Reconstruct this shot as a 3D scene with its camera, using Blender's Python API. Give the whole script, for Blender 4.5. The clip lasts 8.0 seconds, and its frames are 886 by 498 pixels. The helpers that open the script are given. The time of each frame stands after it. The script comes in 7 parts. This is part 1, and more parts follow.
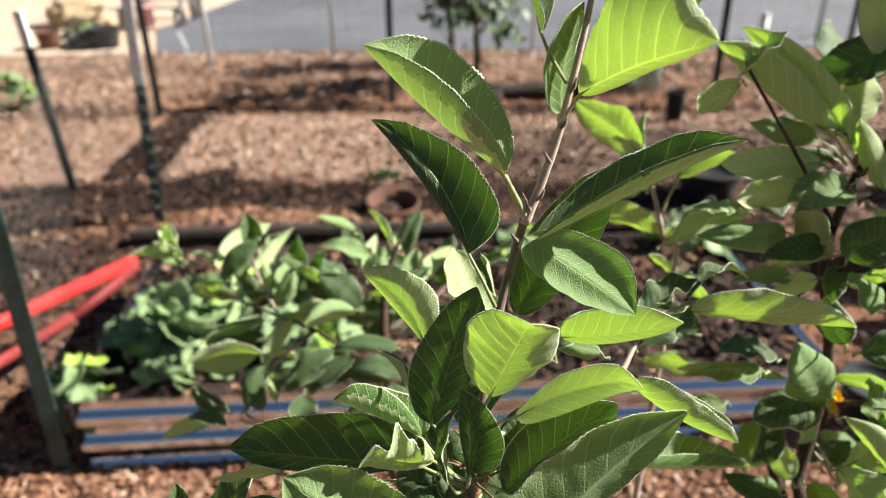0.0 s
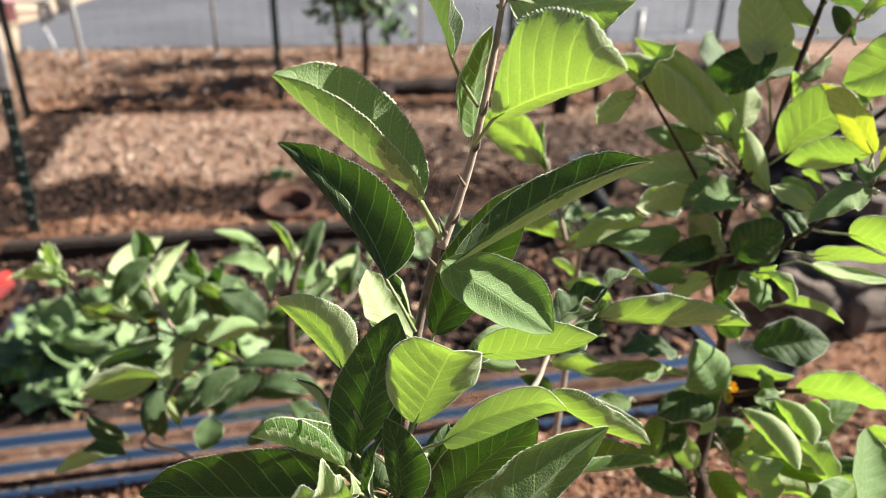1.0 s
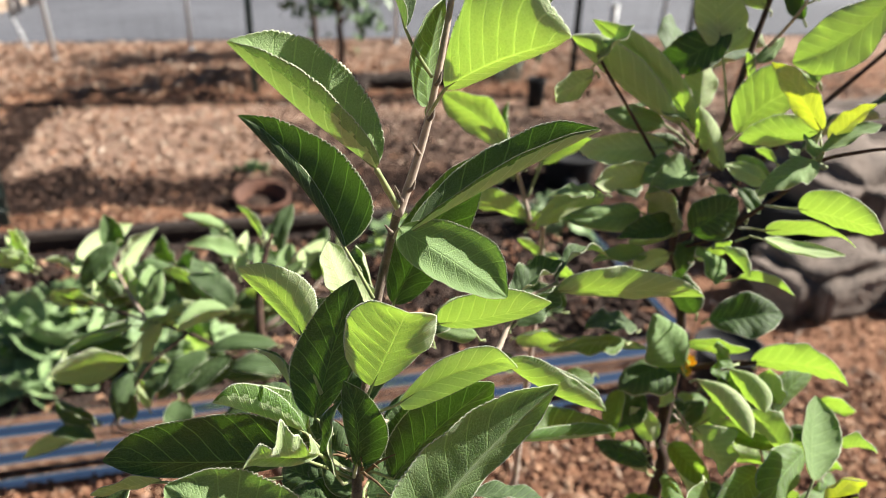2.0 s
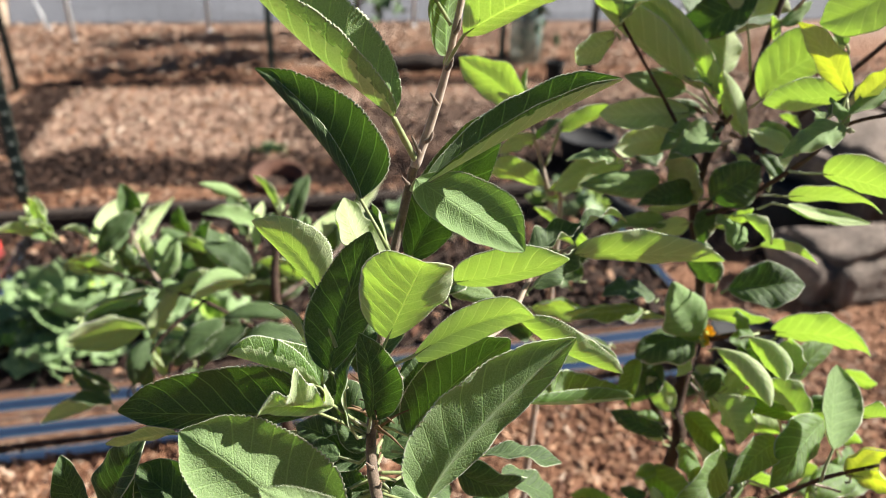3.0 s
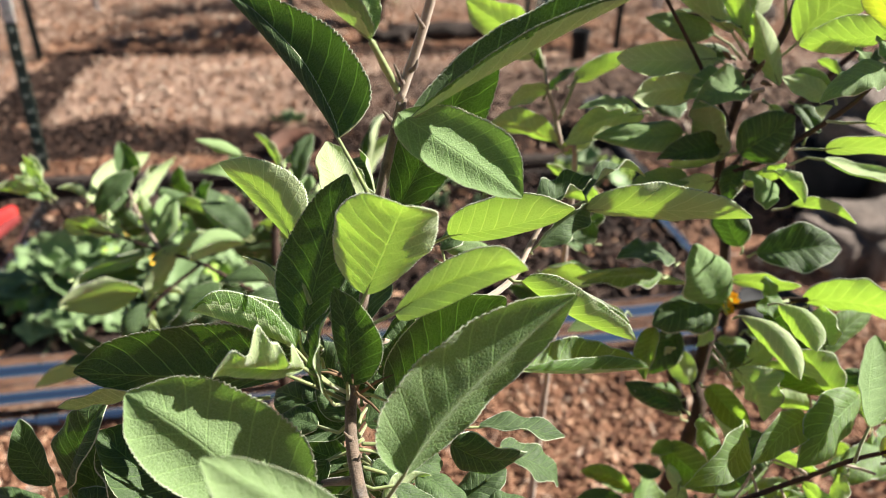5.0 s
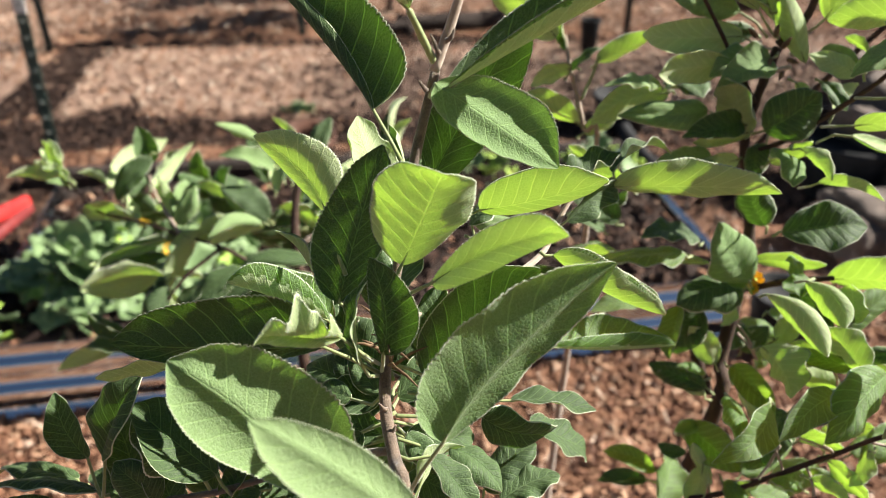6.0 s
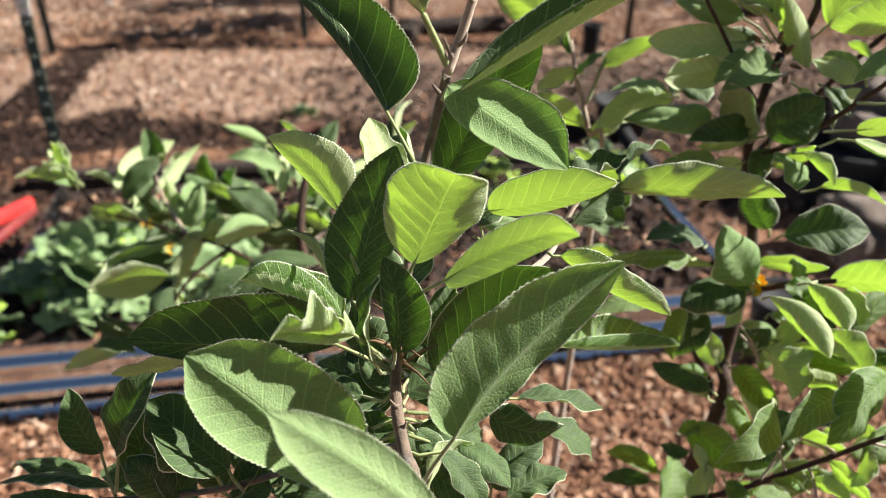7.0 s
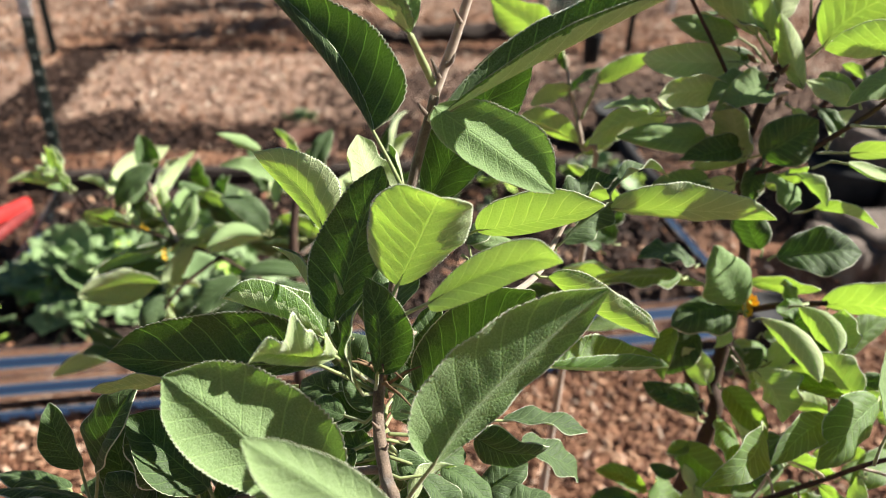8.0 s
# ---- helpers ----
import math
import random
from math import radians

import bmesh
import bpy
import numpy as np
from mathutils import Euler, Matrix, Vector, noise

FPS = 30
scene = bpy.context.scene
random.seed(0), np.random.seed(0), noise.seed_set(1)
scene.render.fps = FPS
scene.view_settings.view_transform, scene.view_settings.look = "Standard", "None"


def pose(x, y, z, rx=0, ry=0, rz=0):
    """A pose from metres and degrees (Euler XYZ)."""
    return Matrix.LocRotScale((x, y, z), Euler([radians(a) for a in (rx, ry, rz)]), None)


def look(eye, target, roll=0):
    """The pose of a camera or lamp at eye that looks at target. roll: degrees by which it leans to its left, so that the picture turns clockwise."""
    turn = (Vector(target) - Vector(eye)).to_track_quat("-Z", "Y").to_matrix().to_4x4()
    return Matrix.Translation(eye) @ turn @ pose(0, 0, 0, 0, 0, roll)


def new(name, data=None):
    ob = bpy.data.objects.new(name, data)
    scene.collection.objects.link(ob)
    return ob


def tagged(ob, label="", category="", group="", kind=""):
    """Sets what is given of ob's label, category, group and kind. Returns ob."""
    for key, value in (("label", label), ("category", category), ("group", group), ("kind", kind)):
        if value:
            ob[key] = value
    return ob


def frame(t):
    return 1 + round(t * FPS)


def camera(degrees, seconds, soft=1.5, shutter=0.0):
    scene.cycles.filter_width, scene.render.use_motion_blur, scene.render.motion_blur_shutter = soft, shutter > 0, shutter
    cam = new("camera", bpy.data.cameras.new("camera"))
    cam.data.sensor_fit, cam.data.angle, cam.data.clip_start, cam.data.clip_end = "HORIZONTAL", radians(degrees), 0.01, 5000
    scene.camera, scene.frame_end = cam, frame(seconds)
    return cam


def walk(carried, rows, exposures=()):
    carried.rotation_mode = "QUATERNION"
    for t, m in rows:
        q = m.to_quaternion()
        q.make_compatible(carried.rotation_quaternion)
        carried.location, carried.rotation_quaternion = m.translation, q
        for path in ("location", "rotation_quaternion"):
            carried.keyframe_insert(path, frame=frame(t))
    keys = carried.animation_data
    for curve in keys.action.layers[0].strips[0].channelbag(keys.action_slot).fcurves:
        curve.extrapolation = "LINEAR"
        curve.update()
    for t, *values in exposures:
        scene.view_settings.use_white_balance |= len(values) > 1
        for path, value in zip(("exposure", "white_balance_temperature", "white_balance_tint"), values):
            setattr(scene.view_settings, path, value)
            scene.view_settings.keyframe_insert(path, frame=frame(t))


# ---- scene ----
cam = camera(61.3, 8.0, soft=1.0)
PATH = [
    (0, (0.006, 0.008, 1.151), (-0.007, 1.801, 0.266), -0.4),
    (0.5, (-0.003, 0.015, 1.165), (0.107, 1.802, 0.272), -0.0),
    (1, (-0.004, 0.019, 1.163), (0.261, 1.786, 0.265), 1.2),
    (1.5, (0.009, 0.016, 1.154), (0.326, 1.771, 0.248), 1.1),
    (1.7, (0.006, 0.01, 1.157), (0.332, 1.763, 0.252), 1.6),
    (2.8, (0.004, -0.003, 1.141), (0.299, 1.743, 0.211), 1.7),
    (3, (0.004, -0.001, 1.138), (0.283, 1.742, 0.198), 1.7),
    (3.5, (0.009, 0.006, 1.136), (0.26, 1.745, 0.181), 1.8),
    (4, (0.016, 0.016, 1.13), (0.245, 1.755, 0.17), 1.7),
    (4.5, (0.024, 0.023, 1.114), (0.244, 1.757, 0.143), 1.6),
    (5, (0.026, 0.028, 1.107), (0.237, 1.747, 0.106), 1.2),
    (5.2, (0.023, 0.031, 1.096), (0.227, 1.741, 0.079), 1.2),
    (6.5, (0.01, 0.019, 1.1), (0.199, 1.73, 0.082), 0.7),
    (7, (0.007, 0.018, 1.1), (0.2, 1.734, 0.092), 1.1),
    (7.5, (0.006, 0.026, 1.1), (0.201, 1.743, 0.093), 1.5),
    (8, (0.014, 0.024, 1.105), (0.21, 1.747, 0.108), 2.1),
]
walk(cam, [(t, look(eye, target, roll)) for t, eye, target, roll in PATH])
cam.data.dof.use_dof = True
cam.data.dof.focus_distance = 0.37
cam.data.dof.aperture_fstop = 7.6

# ---- world, sun, exposure ----
SUN_AZ, SUN_EL = 80.0, 36.0          # degrees from straight ahead (y) towards x, and above the ground
world = bpy.data.worlds.new("sky")
scene.world = world
world.use_nodes = True
wt = world.node_tree
sky = wt.nodes.new("ShaderNodeTexSky")
sky.sky_type = "NISHITA"
sky.sun_disc = False
sky.altitude, sky.air_density, sky.dust_density = 300, 1.0, 0.5
sky.sun_elevation = radians(SUN_EL)
sky.sun_rotation = radians(SUN_AZ)
wt.links.new(sky.outputs[0], wt.nodes["Background"].inputs[0])
wt.nodes["Background"].inputs[1].default_value = 0.029
sun = new("sun", bpy.data.lights.new("sun", "SUN"))
sun.data.energy, sun.data.angle, sun.data.color = 6.2, radians(0.53), (1.0, 0.955, 0.86)
sd = Vector((math.sin(radians(SUN_AZ)) * math.cos(radians(SUN_EL)), math.cos(radians(SUN_AZ)) * math.cos(radians(SUN_EL)), math.sin(radians(SUN_EL))))
sun.matrix_world = look(sd * 40, (0, 0, 0))
scene.view_settings.exposure = 1.30


# ---- materials ----
class Nodes:
    """A small node-graph writer for one material."""

    def __init__(self, name):
        self.mat = bpy.data.materials.new(name)
        self.mat.use_nodes = True
        self.tree = self.mat.node_tree
        self.shader = self.tree.nodes["Principled BSDF"]
        self.out = self.tree.nodes["Material Output"]

    def node(self, kind, *ins, **props):
        n = self.tree.nodes.new(kind)
        for k, v in props.items():
            if k == "operation":
                n.operation = v
            elif k == "blend":
                n.data_type, n.blend_type = "RGBA", v
        for i, v in enumerate(ins):
            self.put(n.inputs[i], v)
        return n

    def put(self, socket, v):
        if v is None:
            return
        if isinstance(v, bpy.types.NodeSocket):
            self.tree.links.new(v, socket)
        elif isinstance(v, (tuple, list)):
            socket.default_value = (*v, 1.0) if len(v) == 3 and socket.type == "RGBA" else v
        else:
            socket.default_value = v

    def math(self, op, a, b=None, c=None):
        return self.node("ShaderNodeMath", a, b, c, operation=op).outputs[0]

    def mix(self, f, a, b, blend="MIX"):
        n = self.node("ShaderNodeMix", blend=blend)
        self.put(n.inputs[0], f), self.put(n.inputs[6], a), self.put(n.inputs[7], b)
        return n.outputs[2]

    def coords(self, which="Object"):
        return self.node("ShaderNodeTexCoord").outputs[which]

    def noise(self, scale, detail=4.0, rough=0.55, vec=None, warp=0.0):
        n = self.node("ShaderNodeTexNoise")
        self.put(n.inputs["Vector"], vec if vec is not None else self.coords())
        n.inputs["Scale"].default_value, n.inputs["Detail"].default_value = scale, detail
        n.inputs["Roughness"].default_value, n.inputs["Distortion"].default_value = rough, warp
        return n.outputs[0]

    def ramp(self, f, stops):
        n = self.node("ShaderNodeValToRGB", f)
        els = n.color_ramp.elements
        while len(els) < len(stops):
            els.new(0.5)
        for e, (p, c) in zip(els, stops):
            e.position, e.color = p, ((*c, 1.0) if isinstance(c, tuple) else (c, c, c, 1.0))
        return n.outputs[0]

    def bump(self, height, strength, distance):
        n = self.node("ShaderNodeBump")
        self.put(n.inputs["Height"], height)
        n.inputs["Strength"].default_value, n.inputs["Distance"].default_value = strength, distance
        self.tree.links.new(n.outputs[0], self.shader.inputs["Normal"])
        return n.outputs[0]

    def set(self, **kw):
        names = dict(color="Base Color", rough="Roughness", metal="Metallic", spec="Specular IOR Level", sheen="Sheen Weight", sheen_rough="Sheen Roughness", coat="Coat Weight")
        for k, v in kw.items():
            self.put(self.shader.inputs[names[k]], v)
        return self


def leaf_material(name, low, high, vein, through_color, rough, spec, sheen, relief, vein_amount, fuzz_amount=0.24, rib_glow=2.4):
    """Leaf skin: blade colour varied leaf by leaf, side veins from the blade's own u, v, and light passing through."""
    m = Nodes(name)
    uv = m.node("ShaderNodeSeparateXYZ", m.coords("UV"))
    u, v = uv.outputs[0], m.math("MULTIPLY", m.math("ABSOLUTE", m.math("SUBTRACT", uv.outputs[1], 0.5)), 2.0)
    wob = m.noise(70, 2.0)
    phase = m.math("SUBTRACT", m.math("MULTIPLY", u, 8.5), m.math("MULTIPLY", m.math("POWER", v, 0.8), 1.9))
    phase = m.math("ADD", phase, m.math("MULTIPLY", wob, 0.3))
    fr = m.math("ABSOLUTE", m.math("SUBTRACT", m.math("FRACT", phase), 0.5))
    side = m.math("SMOOTH_MIN", m.math("DIVIDE", fr, 0.06), 1.0, 0.2)
    mid = m.math("SMOOTH_MIN", m.math("DIVIDE", v, 0.024), 1.0, 0.2)
    flat = m.math("MULTIPLY", side, mid)                      # 0 on a vein, 1 between
    vor = m.node("ShaderNodeTexVoronoi", m.coords())
    vor.feature = "DISTANCE_TO_EDGE"
    vor.inputs["Scale"].default_value = 620
    net = m.math("SMOOTH_MIN", m.math("MULTIPLY", vor.outputs[0], 6.0), 1.0, 0.2)
    rnd = m.node("ShaderNodeObjectInfo").outputs["Random"]
    tone = m.math("ADD", m.math("MULTIPLY", rnd, 0.75), m.math("MULTIPLY", m.noise(55, 3.0), 0.3))
    base = m.mix(tone, low, high)
    fuzz = m.math("MULTIPLY", m.ramp(m.noise(2100, 2.0, 0.7), [(0.46, 0.0), (0.64, 1.0)]), fuzz_amount)
    base = m.mix(fuzz, base, m.mix(0.5, high, (0.42, 0.52, 0.30)))
    base = m.mix(m.math("MULTIPLY", m.math("SUBTRACT", 1.0, net), vein_amount * 0.2), base, vein)
    col = m.mix(m.math("MULTIPLY", m.math("SUBTRACT", 1.0, flat), vein_amount), base, vein)
    m.set(color=col, rough=rough, spec=spec, sheen=sheen, sheen_rough=0.4)
    h = m.math("ADD", m.math("MULTIPLY", flat, relief), m.math("MULTIPLY", net, 0.4))
    nrm = m.bump(m.math("ADD", h, m.math("MULTIPLY", m.noise(900, 2.0), 0.2)), 0.55, 0.0007)
    tr = m.node("ShaderNodeBsdfTranslucent")
    ribs = m.math("MAXIMUM", m.math("MULTIPLY", m.math("SUBTRACT", 1.0, flat), 0.55), m.math("MULTIPLY", m.math("SUBTRACT", 1.0, net), 0.14))
    body = m.mix(tone, through_color, tuple(c * 0.8 for c in through_color))
    m.put(tr.inputs[0], m.mix(ribs, body, tuple(min(0.9, c * rib_glow) for c in through_color)))
    m.tree.links.new(nrm, tr.inputs["Normal"])
    add = m.node("ShaderNodeAddShader", m.shader.outputs[0], tr.outputs[0])
    m.tree.links.new(add.outputs[0], m.out.inputs[0])
    return m.mat


LEAF_YOUNG = leaf_material("leaf_downy_upper_side", (0.068, 0.112, 0.042), (0.155, 0.21, 0.098), (0.18, 0.25, 0.115), (0.11, 0.18, 0.04), 0.85, 0.12, 0.08, 0.6, 0.5, 0.5)
LEAF_THIN = leaf_material("tender_leaf_upper_side", (0.006, 0.016, 0.006), (0.036, 0.058, 0.022), (0.12, 0.18, 0.08), (0.24, 0.35, 0.05), 0.55, 0.25, 0.06, 1.2, 0.8)
LEAF_YELLOW = leaf_material("yellowing_leaf_upper_side", (0.16, 0.17, 0.02), (0.28, 0.27, 0.04), (0.3, 0.32, 0.1), (0.34, 0.36, 0.02), 0.55, 0.25, 0.06, 1.0, 0.4)
LEAF_TOP = leaf_material("leaf_upper_side", (0.007, 0.020, 0.005), (0.034, 0.064, 0.018), (0.12, 0.19, 0.07), (0.036, 0.072, 0.008), 0.6, 0.22, 0.06, 1.3, 0.85, 0.32, 4.2)
LEAF_UNDER = leaf_material("leaf_downy_underside", (0.15, 0.182, 0.097), (0.29, 0.32, 0.195), (0.38, 0.43, 0.28), (0.55, 0.63, 0.31), 0.8, 0.15, 0.3, -1.0, 0.4)


def simple(name, low, high, rough, scale, metal=0.0, spec=0.4, bump=0.0, dist=0.002, stretch=(1, 1, 1), sheen=0.0, random=0.0):
    """A two-scale mottled surface: coarse stains and fine grain."""
    m = Nodes(name)
    mp = m.node("ShaderNodeMapping", m.coords())
    mp.inputs["Scale"].default_value = stretch
    coarse, fine = m.noise(scale, 4.0, vec=mp.outputs[0]), m.noise(scale * 9, 3.0, vec=mp.outputs[0])
    f = m.math("ADD", m.math("MULTIPLY", coarse, 0.6), m.math("MULTIPLY", fine, 0.4))
    f = m.ramp(f, [(0.36, 0.0), (0.64, 1.0)])
    if random:
        r = m.node("ShaderNodeObjectInfo").outputs["Random"]
        f = m.mix(random, f, r)
    m.set(color=m.mix(f, low, high), rough=rough, metal=metal, spec=spec, sheen=sheen)
    if bump:
        m.bump(m.math("ADD", fine, m.math("MULTIPLY", coarse, 0.6)), bump, dist)
    return m.mat


LEAF_RIM = simple("leaf_downy_margin", (0.34, 0.39, 0.24), (0.50, 0.54, 0.37), 0.8, 400, sheen=0.6)
PETIOLE = simple("leaf_stalk", (0.16, 0.21, 0.07), (0.32, 0.36, 0.14), 0.6, 300, sheen=0.4)
TWIG = simple("young_downy_bark", (0.065, 0.042, 0.029), (0.21, 0.145, 0.10), 0.75, 160, bump=0.8, dist=0.0008, sheen=0.4)
SHOOT = simple("green_pink_shoot_bark", (0.26, 0.185, 0.13), (0.42, 0.325, 0.25), 0.65, 200, bump=0.3, dist=0.0005, sheen=0.5)
BARK = simple("brown_sapling_bark", (0.024, 0.013, 0.009), (0.075, 0.040, 0.026), 0.85, 120, bump=0.7, dist=0.001)
SCALE_BROWN = simple("dry_bud_scale", (0.07, 0.038, 0.02), (0.22, 0.14, 0.075), 0.8, 300)
POST_GREEN = simple("green_post_paint", (0.014, 0.036, 0.030), (0.06, 0.105, 0.09), 0.45, 14, bump=0.2)
STUD_PAINT = simple("worn_stud_paint", (0.10, 0.13, 0.12), (0.30, 0.33, 0.31), 0.6, 60)
POST_DARK = simple("dark_post_paint", (0.010, 0.012, 0.011), (0.024, 0.028, 0.024), 0.75, 14, spec=0.2, bump=0.2)
POST_WHITE = simple("white_post_paint", (0.62, 0.62, 0.60), (0.82, 0.82, 0.80), 0.5, 18, bump=0.1)
GALV = simple("weathered_galvanised_tube", (0.42, 0.42, 0.43), (0.58, 0.58, 0.59), 0.5, 20, metal=0.15, bump=0.1)
WIRE = simple("fence_wire", (0.06, 0.06, 0.06), (0.14, 0.14, 0.14), 0.6, 30, metal=0.3)
SOIL = simple("dark_bed_soil", (0.018, 0.011, 0.008), (0.085, 0.05, 0.035), 0.95, 18, bump=1.0, dist=0.02)
BLACK_PLASTIC = simple("black_nursery_plastic", (0.010, 0.010, 0.011), (0.03, 0.03, 0.032), 0.8, 10, spec=0.2, bump=0.15)
TERRACOTTA = simple("dusty_red_clay", (0.06, 0.028, 0.019), (0.15, 0.066, 0.042), 0.85, 12, bump=0.3)
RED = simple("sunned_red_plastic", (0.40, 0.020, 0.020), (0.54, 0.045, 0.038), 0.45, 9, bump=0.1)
# darker copy of the red, with the lower rail's shade painted in
RED_SHADED = simple("shaded_red_plastic", (0.13, 0.015, 0.016), (0.24, 0.035, 0.03), 0.6, 9, bump=0.2)
STAKE_WOOD = simple("brown_stake_wood", (0.10, 0.06, 0.03), (0.22, 0.14, 0.07), 0.8, 30, bump=0.5, stretch=(6, 6, 0.6))
TAN_STONE = simple("tan_sandstone", (0.065, 0.05, 0.043), (0.20, 0.155, 0.13), 0.95, 9, bump=0.6, dist=0.02)
STRAW = simple("dry_straw_and_earth", (0.38, 0.27, 0.16), (0.62, 0.48, 0.32), 0.95, 14, bump=1.0, dist=0.02)
GREY_STONE = simple("grey_stone", (0.07, 0.066, 0.062), (0.19, 0.18, 0.175), 0.85, 8, bump=0.7, dist=0.015)
LOG = simple("charred_log_bark", (0.02, 0.014, 0.011), (0.075, 0.05, 0.04), 0.9, 20, bump=0.9, dist=0.01, stretch=(0.4, 4, 4))
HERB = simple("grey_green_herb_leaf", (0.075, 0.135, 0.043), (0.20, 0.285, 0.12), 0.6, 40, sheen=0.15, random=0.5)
# yellow-green copy of the herb colour, painted as if catching the sun
HERB_LIT = simple("lit_yellow_green_herb_leaf", (0.19, 0.32, 0.04), (0.36, 0.50, 0.08), 0.6, 40, random=0.5)
PETAL = simple("orange_yellow_petal", (0.80, 0.42, 0.02), (0.88, 0.60, 0.06), 0.6, 60)
TREE_LEAF = simple("far_tree_leaf", (0.03, 0.065, 0.03), (0.09, 0.15, 0.055), 0.5, 9, random=0.6)
GROW_TUBE = simple("pale_green_grow_tube", (0.22, 0.32, 0.28), (0.36, 0.46, 0.42), 0.5, 8)
GROW_TUBE.node_tree.nodes["Principled BSDF"].inputs["Alpha"].default_value = 0.35
PINK = simple("faded_pink_cloth", (0.62, 0.22, 0.26), (0.75, 0.40, 0.42), 0.8, 5)
TABLE_WOOD = simple("greyed_table_wood", (0.24, 0.21, 0.20), (0.40, 0.36, 0.34), 0.8, 5)


def tin_material():
    m = Nodes("galvanised_corrugated_sheet")
    sp = m.noise(26, 5.0)
    m.set(color=m.mix(sp, (0.66, 0.69, 0.74), (0.84, 0.86, 0.90)), metal=1.0, rough=m.ramp(m.noise(9, 3.0), [(0.3, 0.08), (0.7, 0.16)]))
    m.bump(m.noise(6, 2.0), 0.08, 0.01)
    return m.mat


TIN = tin_material()


def ground_material():
    """Bark mulch fading to pale dry chips, painted paler on the sunlit mound, with dark compost and painted shade along
    the planting rows.
    """
    m = Nodes("mulch_ground")
    p = m.coords()
    xyz = m.node("ShaderNodeSeparateXYZ", p)
    x, y = xyz.outputs[0], xyz.outputs[1]
    chip = m.noise(75, 4.0, 0.65, p, 0.4)
    patch = m.noise(2.3, 4.0, 0.6, p)
    wav = m.math("MULTIPLY", m.math("SUBTRACT", m.noise(1.6, 3.0, 0.6, p), 0.5), 0.75)
    yy = m.math("ADD", y, wav)
    red = m.ramp(chip, [(0.30, (0.079, 0.032, 0.020)), (0.5, (0.233, 0.11, 0.064)), (0.70, (0.428, 0.26, 0.165))])
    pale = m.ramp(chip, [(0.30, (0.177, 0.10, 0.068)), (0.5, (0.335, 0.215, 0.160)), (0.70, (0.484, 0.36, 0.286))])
    # near-black colour for compost and for shade painted into the ground
    soil_shade = m.ramp(chip, [(0.30, (0.009, 0.006, 0.005)), (0.55, (0.026, 0.015, 0.012)), (0.75, (0.09, 0.056, 0.043))])

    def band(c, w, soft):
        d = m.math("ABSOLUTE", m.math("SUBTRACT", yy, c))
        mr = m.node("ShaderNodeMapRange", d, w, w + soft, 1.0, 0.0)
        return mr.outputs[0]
    # paler strip puts the mound's sunlit look into the colour
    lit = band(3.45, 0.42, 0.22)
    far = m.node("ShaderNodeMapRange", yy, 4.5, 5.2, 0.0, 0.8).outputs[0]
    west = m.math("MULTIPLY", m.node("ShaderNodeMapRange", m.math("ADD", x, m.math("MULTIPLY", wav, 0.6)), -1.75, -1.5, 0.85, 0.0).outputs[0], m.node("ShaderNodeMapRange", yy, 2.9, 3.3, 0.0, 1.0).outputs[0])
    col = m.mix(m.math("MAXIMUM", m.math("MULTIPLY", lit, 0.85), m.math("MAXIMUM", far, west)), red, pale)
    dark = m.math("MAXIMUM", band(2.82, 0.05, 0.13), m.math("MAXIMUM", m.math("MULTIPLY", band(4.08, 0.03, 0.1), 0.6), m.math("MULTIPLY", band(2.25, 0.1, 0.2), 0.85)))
    # shaded left end of the mound, painted in
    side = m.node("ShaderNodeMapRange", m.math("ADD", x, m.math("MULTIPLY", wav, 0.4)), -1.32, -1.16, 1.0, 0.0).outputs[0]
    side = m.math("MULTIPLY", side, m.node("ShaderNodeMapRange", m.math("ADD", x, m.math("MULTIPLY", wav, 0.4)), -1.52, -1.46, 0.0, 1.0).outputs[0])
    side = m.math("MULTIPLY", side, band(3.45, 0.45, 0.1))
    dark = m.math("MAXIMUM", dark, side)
    # shadow painted as a dark slanting band left of the mound
    shade_band = m.math("ABSOLUTE", m.math("SUBTRACT", m.math("ADD", y, m.math("MULTIPLY", wav, 0.3)), m.math("ADD", m.math("MULTIPLY", x, 0.42), 3.29)))
    shade_band = m.node("ShaderNodeMapRange", shade_band, 0.13, 0.22, 1.0, 0.0).outputs[0]
    shade_band = m.math("MULTIPLY", shade_band, m.node("ShaderNodeMapRange", x, -1.05, -0.85, 1.0, 0.0).outputs[0])
    shade_band = m.math("MULTIPLY", shade_band, m.node("ShaderNodeMapRange", x, -1.95, -1.7, 0.0, 1.0).outputs[0])
    dark = m.math("MAXIMUM", dark, shade_band)
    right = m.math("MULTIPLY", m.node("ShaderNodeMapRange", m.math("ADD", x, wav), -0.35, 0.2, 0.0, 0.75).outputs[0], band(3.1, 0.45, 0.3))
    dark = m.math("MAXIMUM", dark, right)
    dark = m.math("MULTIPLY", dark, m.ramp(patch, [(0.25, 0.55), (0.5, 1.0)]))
    m.set(color=m.mix(dark, col, soil_shade), rough=0.95, spec=0.2)
    m.bump(m.math("ADD", chip, m.math("MULTIPLY", m.noise(260, 3.0, 0.6, p), 0.5)), 0.9, 0.02)
    return m.mat


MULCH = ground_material()


